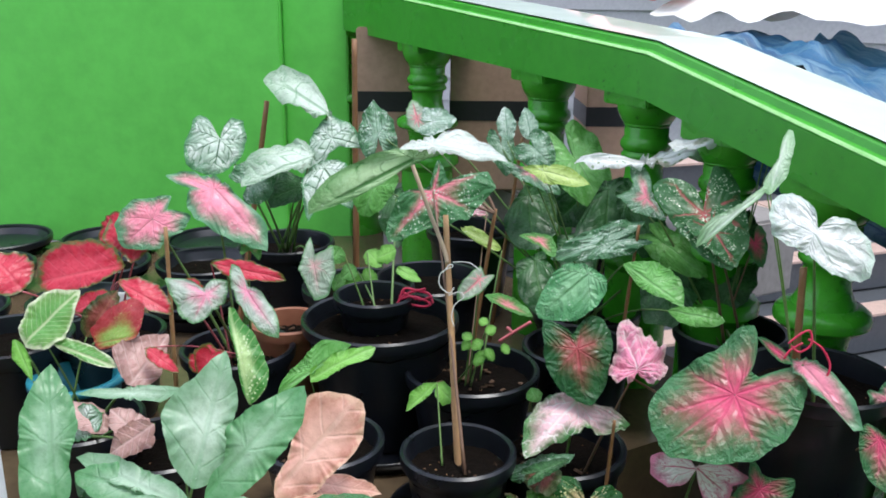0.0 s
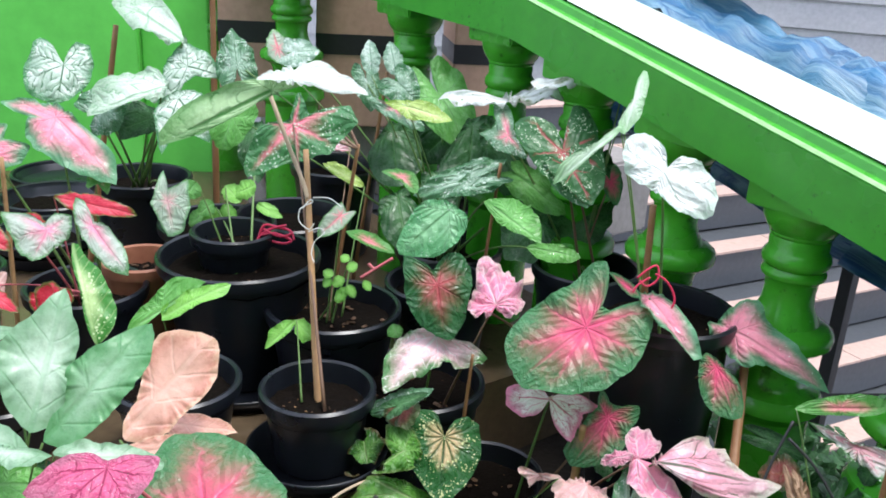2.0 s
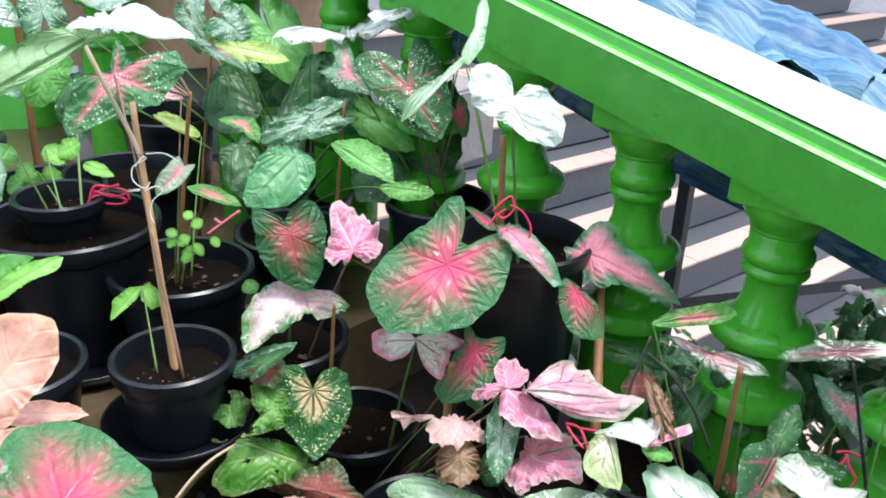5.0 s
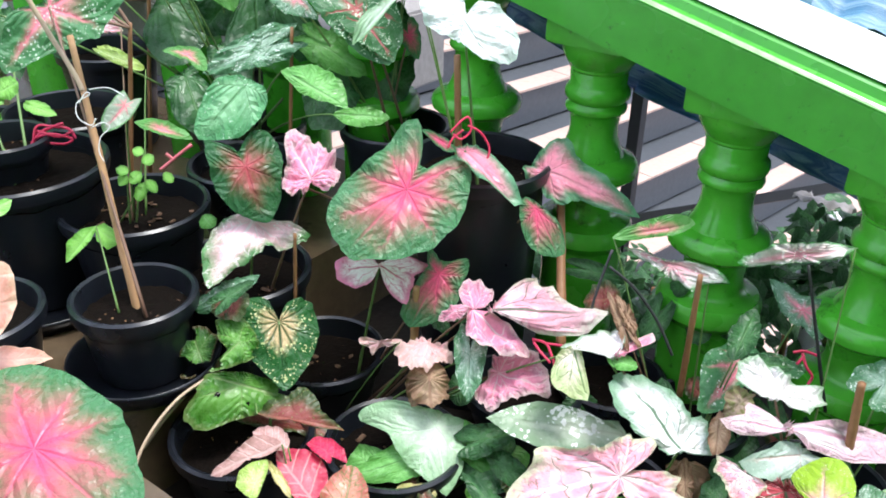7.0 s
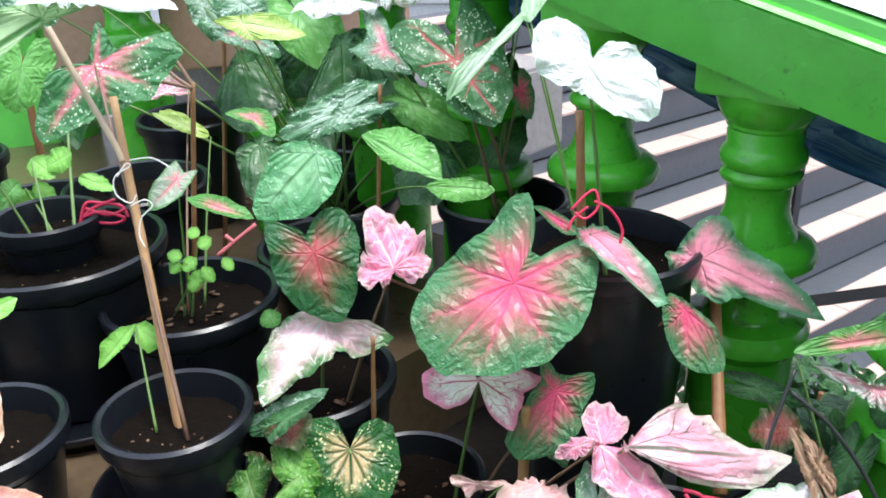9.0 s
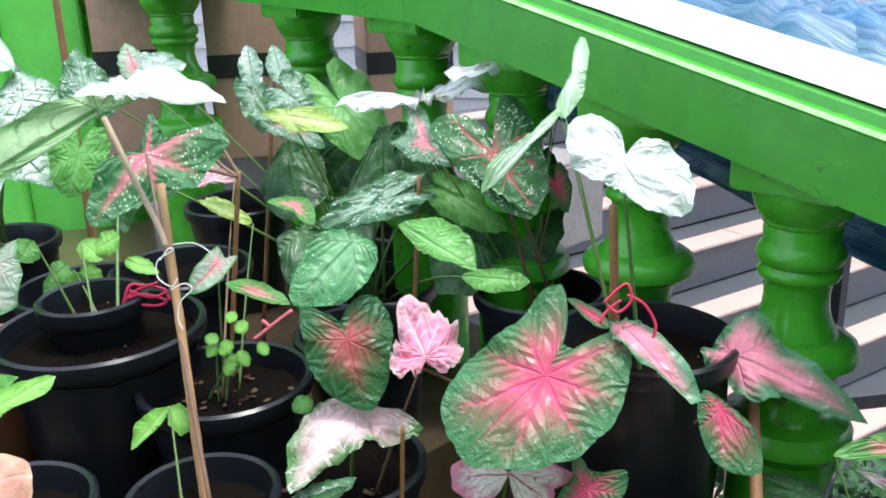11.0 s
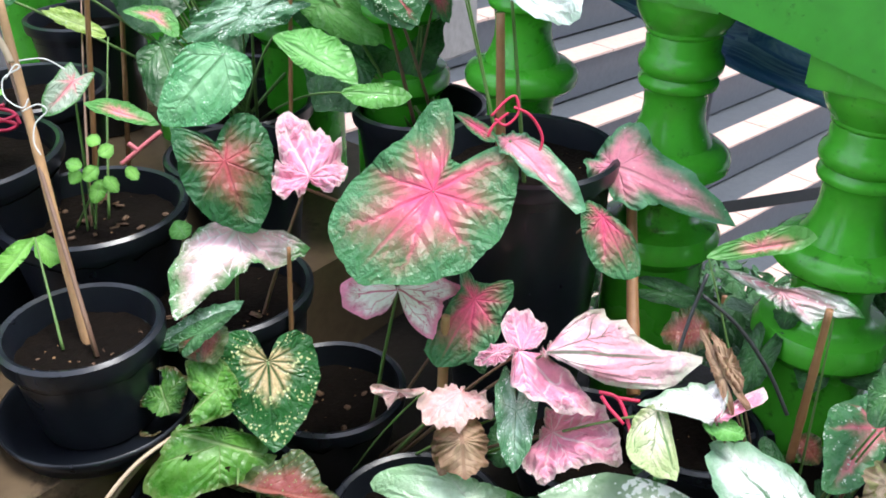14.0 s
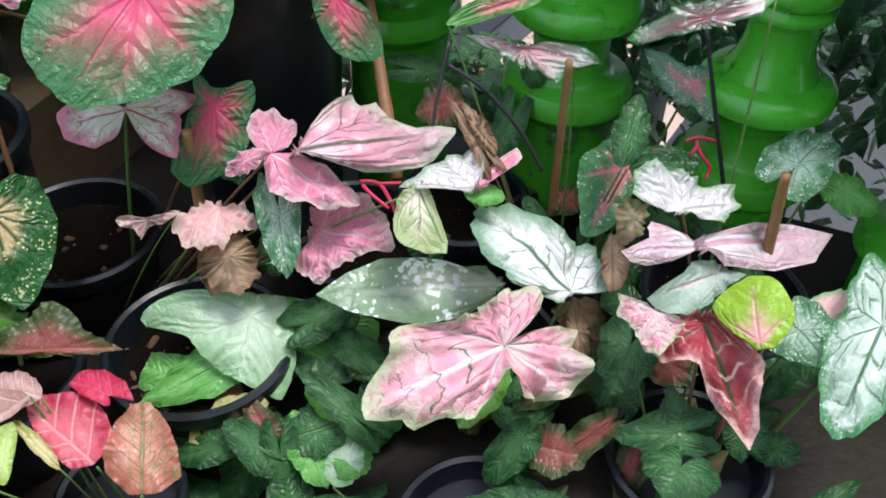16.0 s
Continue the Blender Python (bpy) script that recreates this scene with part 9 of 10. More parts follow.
leaf(pot_d, "eaten", "long_eaten", (-0.476, 1.256, 0.035), (-0.361, 1.212, -0.009), (0.000, -0.707, 0.707), 0.110, 0.10, 0.10, 0)
leaf(pot_d, "torn", "long_torn", (-0.473, 1.265, 0.031), (-0.484, 1.323, 0.089), (0.000, -0.707, 0.707), 0.079, 0.10, 0.10, 0)
leaf(pot_e, "brownleaf", "long_russet", (-0.413, 1.172, -0.000), (-0.296, 1.095, -0.003), (-0.273, -0.451, 0.850), 0.063, 0.12, 0.15, 1)
leaf(pot_e, "brownleaf", "long_rust", (-0.421, 1.274, 0.127), (-0.405, 1.306, 0.157), (-0.356, -0.540, 0.763), 0.043, 0.12, 0.15, 1)
leaf(pot_e, "darkgreen", "arrow", (-0.424, 1.274, 0.160), (-0.376, 1.287, 0.176), (-0.089, -0.625, 0.776), 0.032, 0.12, 0.15, 1)
leaf(pot_e, "brownleaf", "lance", (-0.432, 1.277, 0.118), (-0.430, 1.297, 0.153), (-0.035, -0.868, 0.495), 0.040, 0.12, 0.15, 1)
leaf(pot_i, "coral", "long_bud", (-0.372, 0.985, -0.035), (-0.403, 1.080, -0.006), (-0.006, -0.296, 0.955), 0.067, 0.05, 0.25, 1)
leaf(pot_i, "hotpink", "long_petal", (-0.316, 1.013, -0.003), (-0.357, 1.074, 0.011), (-0.049, -0.265, 0.963), 0.036, 0.12, 0.15, 1)
leaf(pot_i, "salmon", "long_salmon", (-0.349, 0.937, -0.051), (-0.305, 1.006, -0.000), (-0.138, -0.529, 0.837), 0.078, 0.12, 0.15, 1)
leaf(pot_i, "dustypink", "long_dusty", (-0.397, 1.062, 0.022), (-0.505, 1.071, -0.005), (-0.250, -0.427, 0.869), 0.038, 0.12, 0.15, 1)
leaf(pot_i, "dustypink", "lance", (-0.388, 1.063, 0.013), (-0.431, 1.105, 0.027), (-0.045, -0.347, 0.937), 0.043, 0.12, 0.15, 1)
leaf(pot_i, "chart", "long_lime", (-0.462, 1.010, -0.023), (-0.422, 1.055, 0.008), (-0.024, -0.534, 0.845), 0.040, 0.12, 0.15, 1)
leaf(pot_i, "deadyellow", "lance", (-0.403, 0.991, -0.018), (-0.420, 1.069, 0.000), (0.014, -0.227, 0.974), 0.015, 0.12, 0.15, 1)
leaf(pot_d, "brownleaf", "lance", (-0.442, 1.301, -0.081), (-0.279, 1.186, -0.089), (-0.192, -0.332, 0.924), 0.046, 0.12, 0.15, 1)
leaf(pot_i, "star", "large_star", (-0.697, 0.931, 0.217), (-0.619, 0.816, 0.191), (-0.097, -0.281, 0.955), 0.191, 0.12, 0.10, 1)
leaf(pot_a, "whiteveil", "veil_under", (-0.642, 1.530, 0.630), (-0.831, 1.486, 0.539), (0.067, -0.945, 0.321), 0.059, 0.12, -0.10, 0)
leaf(pot_a, "whitetop", "veil_crest", (-0.608, 1.520, 0.658), (-0.479, 1.487, 0.640), (0.003, -0.487, 0.873), 0.087, 0.12, -0.12, 0)
leaf(pot_b, "pinkvein", "long_pinkback", (-0.493, 1.887, 0.443), (-0.565, 1.899, 0.439), (-0.156, -0.742, 0.652), 0.042, 0.12, 0.15, 1)
leaf(pot_m, "chart", "lime_arrow", (-0.397, 1.650, 0.585), (-0.313, 1.624, 0.571), (-0.155, -0.803, 0.576), 0.044, 0.12, 0.15, 1)
leaf(pot_m, "silverstar", "heart", (-0.395, 1.924, 0.532), (-0.326, 1.893, 0.490), (0.017, -0.782, 0.623), 0.068, 0.12, 0.15, 1)
leaf(pot_n, "silverstar", "silver_star", (-0.169, 1.765, 0.510), (-0.138, 1.717, 0.476), (-0.192, -0.646, 0.739), 0.095, 0.12, 0.15, 1)
leaf(pot_n, "spotred", "spotted_heart", (-0.080, 1.655, 0.503), (-0.054, 1.578, 0.423), (-0.131, -0.737, 0.664), 0.165, 0.12, 0.15, 1)
leaf(pot_n, "spotred", "arrow", (-0.066, 1.620, 0.476), (-0.035, 1.571, 0.424), (-0.142, -0.757, 0.637), 0.085, 0.12, 0.15, 1)
leaf(pot_n, "silverbrown", "silver_tail", (0.062, 1.698, 0.646), (0.131, 1.652, 0.593), (-0.106, -0.822, 0.560), 0.014, 0.12, -0.20, 1)
leaf(pot_n, "silverbrown", "long_band", (0.058, 1.732, 0.641), (-0.133, 1.753, 0.641), (-0.055, -0.518, 0.854), 0.048, 0.12, -0.20, 1)
leaf(pot_n, "silverbrown", "long_bandlow", (-0.028, 1.812, 0.585), (-0.311, 1.832, 0.585), (-0.036, -0.494, 0.869), 0.069, 0.10, -0.10, 1)
leaf(big_pot, "pale", "long_flame", (-0.044, 1.422, 0.597), (0.003, 1.491, 0.703), (-0.212, -0.771, 0.600), 0.034, 0.12, 0.15, 1)
leaf(big_pot, "pale", "long_hang", (-0.050, 1.424, 0.602), (-0.169, 1.386, 0.521), (-0.170, -0.769, 0.616), 0.026, 0.12, 0.15, 1)
leaf(big_pot, "white", "white_droop", (-0.003, 1.329, 0.551), (0.025, 1.276, 0.500), (-0.261, -0.738, 0.623), 0.124, 0.12, -0.10, 1)
leaf(pot_n, "star", "arrow", (0.029, 1.662, 0.442), (0.045, 1.641, 0.397), (-0.078, -0.912, 0.403), 0.054, 0.12, 0.15, 1)
leaf(pot_m, "green", "long_oval", (-0.256, 1.532, 0.437), (-0.163, 1.446, 0.391), (-0.210, -0.622, 0.754), 0.065, 0.10, 0.10, 1)
leaf(pot_m, "silverleaf", "silver_heart", (-0.331, 1.475, 0.435), (-0.421, 1.444, 0.367), (-0.179, -0.792, 0.584), 0.098, 0.12, 0.15, 1)
leaf(pot_m, "silvergreen", "heart", (-0.254, 1.719, 0.426), (-0.372, 1.713, 0.397), (-0.112, -0.760, 0.641), 0.078, 0.12, 0.15, 1)
leaf(pot_m, "silvergreen", "long_silverside", (-0.272, 1.699, 0.399), (-0.197, 1.729, 0.458), (-0.152, -0.786, 0.599), 0.045, 0.12, 0.15, 1)
leaf(pot_m, "green", "long_small", (-0.157, 1.564, 0.334), (-0.051, 1.546, 0.325), (-0.057, -0.706, 0.706), 0.045, 0.12, 0.15, 1)
leaf(pot_m, "stargreen", "blush_green", (-0.402, 1.628, 0.454), (-0.375, 1.594, 0.434), (-0.151, -0.599, 0.786), 0.045, 0.12, 0.15, 1)
leaf(pot_b, "chart", "lance", (-0.466, 1.756, 0.396), (-0.549, 1.791, 0.438), (0.038, -0.725, 0.688), 0.027, 0.12, 0.15, 1)
leaf(pot_b, "starwhite", "white_kite", (-0.519, 1.578, 0.390), (-0.561, 1.549, 0.359), (0.092, -0.788, 0.608), 0.042, 0.12, 0.15, 1)
leaf(pot_n, "green", "heart", (-0.076, 1.777, 0.394), (-0.033, 1.750, 0.351), (0.030, -0.837, 0.547), 0.104, 0.12, 0.15, 1)
leaf(pot_n, "darkgreen", "heart", (-0.005, 1.738, 0.336), (-0.050, 1.719, 0.262), (-0.344, -0.838, 0.422), 0.132, 0.12, 0.15, 1)
leaf(pot_n, "darkgreen", "heart", (-0.072, 1.804, 0.325), (-0.151, 1.800, 0.270), (-0.347, -0.760, 0.550), 0.132, 0.12, 0.15, 1)
leaf(pot_m, "green", "heart", (-0.277, 2.021, 0.538), (-0.210, 1.942, 0.432), (-0.006, -0.807, 0.591), 0.149, 0.12, 0.15, 1)
leaf(pot_m, "darkgreen", "heart", (-0.253, 2.008, 0.462), (-0.328, 1.997, 0.393), (-0.269, -0.867, 0.419), 0.173, 0.12, 0.15, 1)
leaf(pot_m, "silvergreen", "heart", (-0.446, 2.139, 0.547), (-0.433, 2.111, 0.482), (0.126, -0.899, 0.418), 0.069, 0.12, 0.15, 1)
leaf(pot_a, "brightgreen", "long_sprout", (-0.599, 1.466, 0.227), (-0.656, 1.440, 0.182), (-0.077, -0.819, 0.568), 0.029, 0.12, 0.15, 1)
leaf(pot_a, "brightgreen", "long_sprout_b", (-0.601, 1.467, 0.224), (-0.571, 1.452, 0.198), (0.260, -0.688, 0.678), 0.035, 0.10, 0.10, 0)
leaf(pot_b, "brightgreen", "lance", (-0.502, 1.582, 0.297), (-0.518, 1.589, 0.306), (0.104, -0.686, 0.720), 0.022, 0.10, 0.10, 1)
leaf(pot_b, "brightgreen", "lance", (-0.506, 1.577, 0.281), (-0.486, 1.577, 0.293), (-0.314, -0.770, 0.556), 0.024, 0.10, 0.10, 0)
leaf(pot_b, "brightgreen", "lance", (-0.511, 1.572, 0.266), (-0.534, 1.571, 0.251), (-0.318, -0.789, 0.525), 0.024, 0.10, 0.10, 0)
leaf(pot_b, "brightgreen", "lance", (-0.509, 1.565, 0.249), (-0.526, 1.557, 0.218), (-0.144, -0.933, 0.329), 0.023, 0.10, 0.10, 1)
leaf(pot_b, "brightgreen", "lance", (-0.504, 1.566, 0.253), (-0.490, 1.554, 0.232), (0.237, -0.781, 0.579), 0.021, 0.10, 0.10, 0)
leaf(pot_b, "brightgreen", "lance", (-0.532, 1.577, 0.267), (-0.551, 1.585, 0.276), (0.078, -0.659, 0.748), 0.022, 0.10, 0.10, 0)
leaf(pot_b, "brightgreen", "lance", (-0.536, 1.577, 0.263), (-0.551, 1.574, 0.247), (-0.263, -0.875, 0.406), 0.021, 0.10, 0.10, 1)
leaf(pot_b, "brightgreen", "lance", (-0.473, 1.563, 0.264), (-0.461, 1.553, 0.247), (0.216, -0.772, 0.598), 0.020, 0.10, 0.10, 0)
leaf(pot_c, "green", "lance", (-0.784, 1.854, 0.325), (-0.817, 1.851, 0.300), (-0.217, -0.903, 0.371), 0.041, 0.10, 0.10, 0)
leaf(pot_c, "brightgreen", "lance", (-0.781, 1.869, 0.309), (-0.798, 1.852, 0.255), (0.125, -0.956, 0.266), 0.044, 0.10, 0.10, 1)
leaf(pot_c, "brightgreen", "lance", (-0.765, 1.888, 0.311), (-0.746, 1.867, 0.268), (0.308, -0.798, 0.519), 0.041, 0.10, 0.10, 0)
leaf(pot_c, "green", "lance", (-0.811, 1.912, 0.288), (-0.846, 1.905, 0.252), (-0.157, -0.936, 0.315), 0.038, 0.10, 0.10, 0)
leaf(pot_c, "brightgreen", "lance", (-0.760, 1.863, 0.361), (-0.726, 1.844, 0.332), (0.191, -0.705, 0.683), 0.047, 0.10, 0.10, 1)
leaf(pot_c, "brightgreen", "lance", (-0.693, 1.850, 0.367), (-0.743, 1.853, 0.346), (-0.268, -0.805, 0.530), 0.047, 0.10, 0.10, 0)
leaf(pot_c, "brightgreen", "lance", (-0.695, 1.875, 0.317), (-0.640, 1.854, 0.296), (0.032, -0.676, 0.736), 0.033, 0.10, 0.10, 0)
leaf(pot_q, "silvervein", "veined_shell", (-1.132, 2.092, 0.571), (-1.139, 2.038, 0.494), (0.307, -0.794, 0.525), 0.143, 0.12, 0.15, 1)
leaf(pot_q, "veil", "pale_cape", (-0.889, 1.929, 0.558), (-1.034, 1.866, 0.521), (0.000, -0.507, 0.862), 0.116, 0.12, 0.15, 1)
leaf(pot_q, "silvervein", "mottled_hang", (-0.858, 1.922, 0.535), (-0.792, 1.874, 0.462), (0.187, -0.733, 0.654), 0.147, 0.12, 0.15, 1)
leaf(pot_q, "veil", "pale_far", (-0.864, 2.061, 0.640), (-1.052, 2.187, 0.734), (0.000, -0.600, 0.800), 0.102, 0.12, 0.15, 1)
leaf(pot_q, "silvervein", "silver_leaf_up", (-0.854, 2.046, 0.584), (-0.770, 2.054, 0.565), (0.207, -0.793, 0.573), 0.169, 0.12, 0.15, 1)
leaf(pot_q, "silvergreen", "heart", (-1.026, 1.962, 0.499), (-0.975, 1.973, 0.530), (-0.073, -0.895, 0.439), 0.112, 0.12, 0.15, 1)
leaf(pot_p, "starpink", "blush_star", (-1.173, 1.688, 0.475), (-1.220, 1.651, 0.431), (0.124, -0.818, 0.561), 0.120, 0.12, 0.15, 1)
leaf(pot_p, "starpink", "blush_tilt", (-1.058, 1.738, 0.526), (-0.941, 1.666, 0.425), (0.182, -0.690, 0.701), 0.107, 0.12, 0.15, 1)
leaf(pot_p, "stargreen", "small_blush", (-0.986, 1.707, 0.439), (-0.959, 1.675, 0.398), (0.230, -0.688, 0.689), 0.056, 0.12, 0.15, 1)
leaf(pot_r, "redleaf", "long_redwide", (-1.209, 1.609, 0.402), (-1.386, 1.597, 0.374), (-0.043, -0.774, 0.631), 0.109, 0.12, 0.15, 1)
leaf(pot_r, "redleaf", "long_redside", (-1.206, 1.561, 0.385), (-1.094, 1.528, 0.339), (0.129, -0.627, 0.768), 0.056, 0.12, 0.15, 1)
leaf(pot_r, "redleaf", "long_redback", (-1.208, 1.661, 0.394), (-1.222, 1.762, 0.496), (0.206, -0.678, 0.705), 0.104, 0.12, 0.15, 1)
leaf(pot_r, "redleaf", "long_redunder", (-1.216, 1.572, 0.358), (-1.303, 1.561, 0.322), (-0.087, -0.867, 0.490), 0.056, 0.12, 0.15, 1)
leaf(pot_r, "redleaf", "lance", (-1.393, 1.573, 0.360), (-1.460, 1.597, 0.432), (0.444, -0.635, 0.631), 0.102, 0.12, 0.15, 1)
leaf(pot_s, "greenvein", "long_variegated", (-1.303, 1.372, 0.330), (-1.223, 1.418, 0.419), (-0.091, -0.846, 0.525), 0.092, 0.12, 0.15, 1)
leaf(pot_s, "greenvein", "long_varilow", (-1.266, 1.376, 0.337), (-1.142, 1.356, 0.308), (0.076, -0.644, 0.761), 0.030, 0.12, 0.15, 1)
leaf(pot_s, "brightgreen", "long_limeedge", (-1.260, 1.307, 0.296), (-1.286, 1.315, 0.371), (0.384, -0.894, 0.229), 0.024, 0.12, 0.15, 1)
leaf(pot_s, "brownleaf", "lance", (-1.237, 1.472, 0.309), (-1.186, 1.499, 0.388), (0.110, -0.958, 0.265), 0.058, 0.12, 0.15, 1)
leaf(pot_p, "blushsilver", "blush_pair", (-1.016, 1.479, 0.388), (-1.031, 1.436, 0.352), (0.294, -0.668, 0.683), 0.116, 0.12, 0.15, 1)
leaf(pot_p, "blushsilver", "blush_drop", (-0.938, 1.464, 0.403), (-0.876, 1.421, 0.335), (0.266, -0.690, 0.674), 0.050, 0.12, 0.15, 1)
leaf(pot_o, "mottled", "long_mottle", (-0.899, 1.273, 0.278), (-0.940, 1.351, 0.422), (0.342, -0.781, 0.523), 0.048, 0.12, 0.15, 1)
leaf(pot_o, "green", "long_green", (-0.852, 1.278, 0.292), (-0.739, 1.305, 0.370), (-0.161, -0.836, 0.524), 0.040, 0.12, 0.15, 1)
leaf(pot_o, "brightgreen", "long_greenlow", (-0.801, 1.287, 0.315), (-0.698, 1.306, 0.368), (-0.160, -0.786, 0.597), 0.034, 0.12, 0.15, 1)
leaf(pot_s, "dustypink", "long_pinkish", (-1.120, 1.351, 0.269), (-1.074, 1.440, 0.331), (0.456, -0.659, 0.598), 0.095, 0.12, 0.15, 1)
leaf(pot_s, "dustypink", "lance", (-1.044, 1.243, 0.255), (-1.120, 1.227, 0.209), (-0.144, -0.830, 0.538), 0.053, 0.12, 0.15, 1)
leaf(pot_s, "silvervein", "lance", (-1.134, 1.266, 0.262), (-1.198, 1.254, 0.231), (-0.132, -0.815, 0.564), 0.060, 0.12, 0.15, 1)
leaf(pot_p, "redleaf", "lance", (-1.013, 1.405, 0.264), (-0.999, 1.423, 0.316), (0.196, -0.941, 0.275), 0.061, 0.12, 0.15, 1)
leaf(pot_p, "redleaf", "lance", (-1.082, 1.588, 0.338), (-1.072, 1.603, 0.380), (0.235, -0.935, 0.267), 0.055, 0.12, 0.15, 1)
leaf(pot_p, "redleaf", "lance", (-1.096, 1.374, 0.329), (-1.037, 1.362, 0.293), (0.307, -0.630, 0.713), 0.031, 0.12, 0.15, 1)
leaf(pot_t, "silverlance", "long_blade_a", (-0.902, 0.968, 0.313), (-0.873, 1.061, 0.460), (0.267, -0.839, 0.474), 0.091, 0.10, 0.25, 1)
leaf(pot_t, "greenlance", "long_blade_b", (-0.888, 0.963, 0.298), (-0.771, 1.039, 0.422), (0.000, -0.854, 0.521), 0.078, 0.10, 0.20, 1)
leaf(pot_t, "silverlance", "long_blade_c", (-0.885, 0.922, 0.302), (-1.068, 1.006, 0.344), (0.000, -0.447, 0.894), 0.034, 0.10, 0.20, 1)
leaf(pot_t, "greenlance", "long_blade_d", (-1.067, 0.940, 0.297), (-1.099, 1.034, 0.450), (0.463, -0.708, 0.533), 0.071, 0.10, 0.20, 1)
leaf(pot_t, "silverlance", "long_blade_e", (-0.855, 0.898, 0.323), (-0.973, 0.916, 0.330), (0.000, -0.352, 0.936), 0.037, 0.12, 0.15, 1)
leaf(pot_t, "silverlance", "long_blade_f", (-0.863, 0.897, 0.323), (-0.737, 0.893, 0.321), (0.000, -0.447, 0.894), 0.035, 0.12, 0.15, 1)
leaf(pot_t, "silverlance", "long_blade_g", (-0.945, 1.079, 0.389), (-1.092, 1.087, 0.392), (0.000, -0.447, 0.894), 0.025, 0.12, 0.15, 1)
leaf(pot_t, "green", "long_blade_h", (-0.960, 0.899, 0.330), (-1.047, 0.886, 0.323), (0.000, -0.447, 0.894), 0.037, 0.12, 0.15, 1)
leaf(pot_t, "greenlance", "lance", (-0.946, 0.963, 0.301), (-1.049, 0.974, 0.334), (0.202, -0.555, 0.807), 0.062, 0.12, 0.15, 1)
leaf(pot_u, "peach", "long_peach_a", (-0.838, 1.121, 0.200), (-0.715, 1.197, 0.331), (-0.047, -0.843, 0.536), 0.108, 0.05, 0.10, 1)
leaf(pot_u, "peach", "lance", (-0.840, 1.078, 0.202), (-0.694, 1.069, 0.232), (-0.200, -0.614, 0.763), 0.041, 0.12, 0.15, 1)
leaf(pot_u, "peach", "lance", (-0.800, 1.214, 0.170), (-0.687, 1.159, 0.194), (-0.391, -0.454, 0.801), 0.042, 0.12, 0.15, 1)
leaf(pot_u, "magenta", "magenta_star", (-0.791, 0.866, 0.325), (-0.798, 0.814, 0.294), (0.000, -0.507, 0.862), 0.135, 0.12, 0.15, 1)
leaf(pot_q, "blushwhite", "pale_kite", (-0.846, 1.651, 0.391), (-0.832, 1.631, 0.327), (0.067, -0.950, 0.304), 0.077, 0.12, 0.15, 1)
leaf(pot_m, "palesilver", "lance", (-0.443, 1.997, 0.587), (-0.449, 2.023, 0.662), (0.068, -0.941, 0.330), 0.047, 0.12, 0.15, 1)
leaf(pot_m, "palesilver", "lance", (-0.388, 1.998, 0.588), (-0.402, 2.023, 0.660), (0.076, -0.938, 0.338), 0.048, 0.12, 0.15, 1)
leaf(pot_m, "palesilver", "heart", (-0.615, 2.011, 0.630), (-0.561, 2.014, 0.638), (-0.036, -0.823, 0.567), 0.073, 0.12, 0.15, 1)
leaf(pot_m, "starwhite", "lance", (-0.644, 2.001, 0.603), (-0.663, 2.027, 0.678), (0.189, -0.914, 0.359), 0.053, 0.12, 0.15, 1)
leaf(pot_m, "silvergreen", "heart", (-0.747, 2.050, 0.594), (-0.755, 2.076, 0.669), (0.200, -0.920, 0.338), 0.094, 0.12, 0.15, 1)
leaf(pot_m, "silvergreen", "heart", (-0.382, 1.941, 0.578), (-0.343, 1.929, 0.542), (0.171, -0.862, 0.477), 0.097, 0.12, 0.15, 1)
leaf(pot_m, "green", "heart", (-0.742, 1.863, 0.511), (-0.766, 1.838, 0.440), (0.061, -0.949, 0.310), 0.099, 0.12, 0.15, 1)
leaf(pot_c, "green", "lance", (-0.800, 1.721, 0.409), (-0.823, 1.711, 0.381), (-0.070, -0.922, 0.381), 0.048, 0.12, 0.15, 1)
# low filler leaves, added to darken the gaps between the pots
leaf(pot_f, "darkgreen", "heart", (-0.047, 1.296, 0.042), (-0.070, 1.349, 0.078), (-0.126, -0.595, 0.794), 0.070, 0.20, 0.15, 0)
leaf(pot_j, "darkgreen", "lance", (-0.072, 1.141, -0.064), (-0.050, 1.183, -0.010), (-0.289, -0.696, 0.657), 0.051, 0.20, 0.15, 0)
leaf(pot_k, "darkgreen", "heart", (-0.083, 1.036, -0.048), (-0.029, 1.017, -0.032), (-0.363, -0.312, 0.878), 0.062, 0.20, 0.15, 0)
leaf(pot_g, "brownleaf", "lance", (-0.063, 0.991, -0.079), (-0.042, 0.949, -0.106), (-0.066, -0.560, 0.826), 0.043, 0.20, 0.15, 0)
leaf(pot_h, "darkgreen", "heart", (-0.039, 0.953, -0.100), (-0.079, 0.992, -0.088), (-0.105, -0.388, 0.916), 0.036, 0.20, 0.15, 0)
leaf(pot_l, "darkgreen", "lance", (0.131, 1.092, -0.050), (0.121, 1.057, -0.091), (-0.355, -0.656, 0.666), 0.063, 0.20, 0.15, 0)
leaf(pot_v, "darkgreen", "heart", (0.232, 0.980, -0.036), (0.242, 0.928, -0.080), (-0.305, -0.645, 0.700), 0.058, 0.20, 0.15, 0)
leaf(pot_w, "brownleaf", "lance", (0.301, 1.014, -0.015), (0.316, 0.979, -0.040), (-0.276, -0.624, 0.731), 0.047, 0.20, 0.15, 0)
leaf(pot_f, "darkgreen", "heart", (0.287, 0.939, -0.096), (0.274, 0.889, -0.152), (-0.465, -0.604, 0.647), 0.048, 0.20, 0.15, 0)
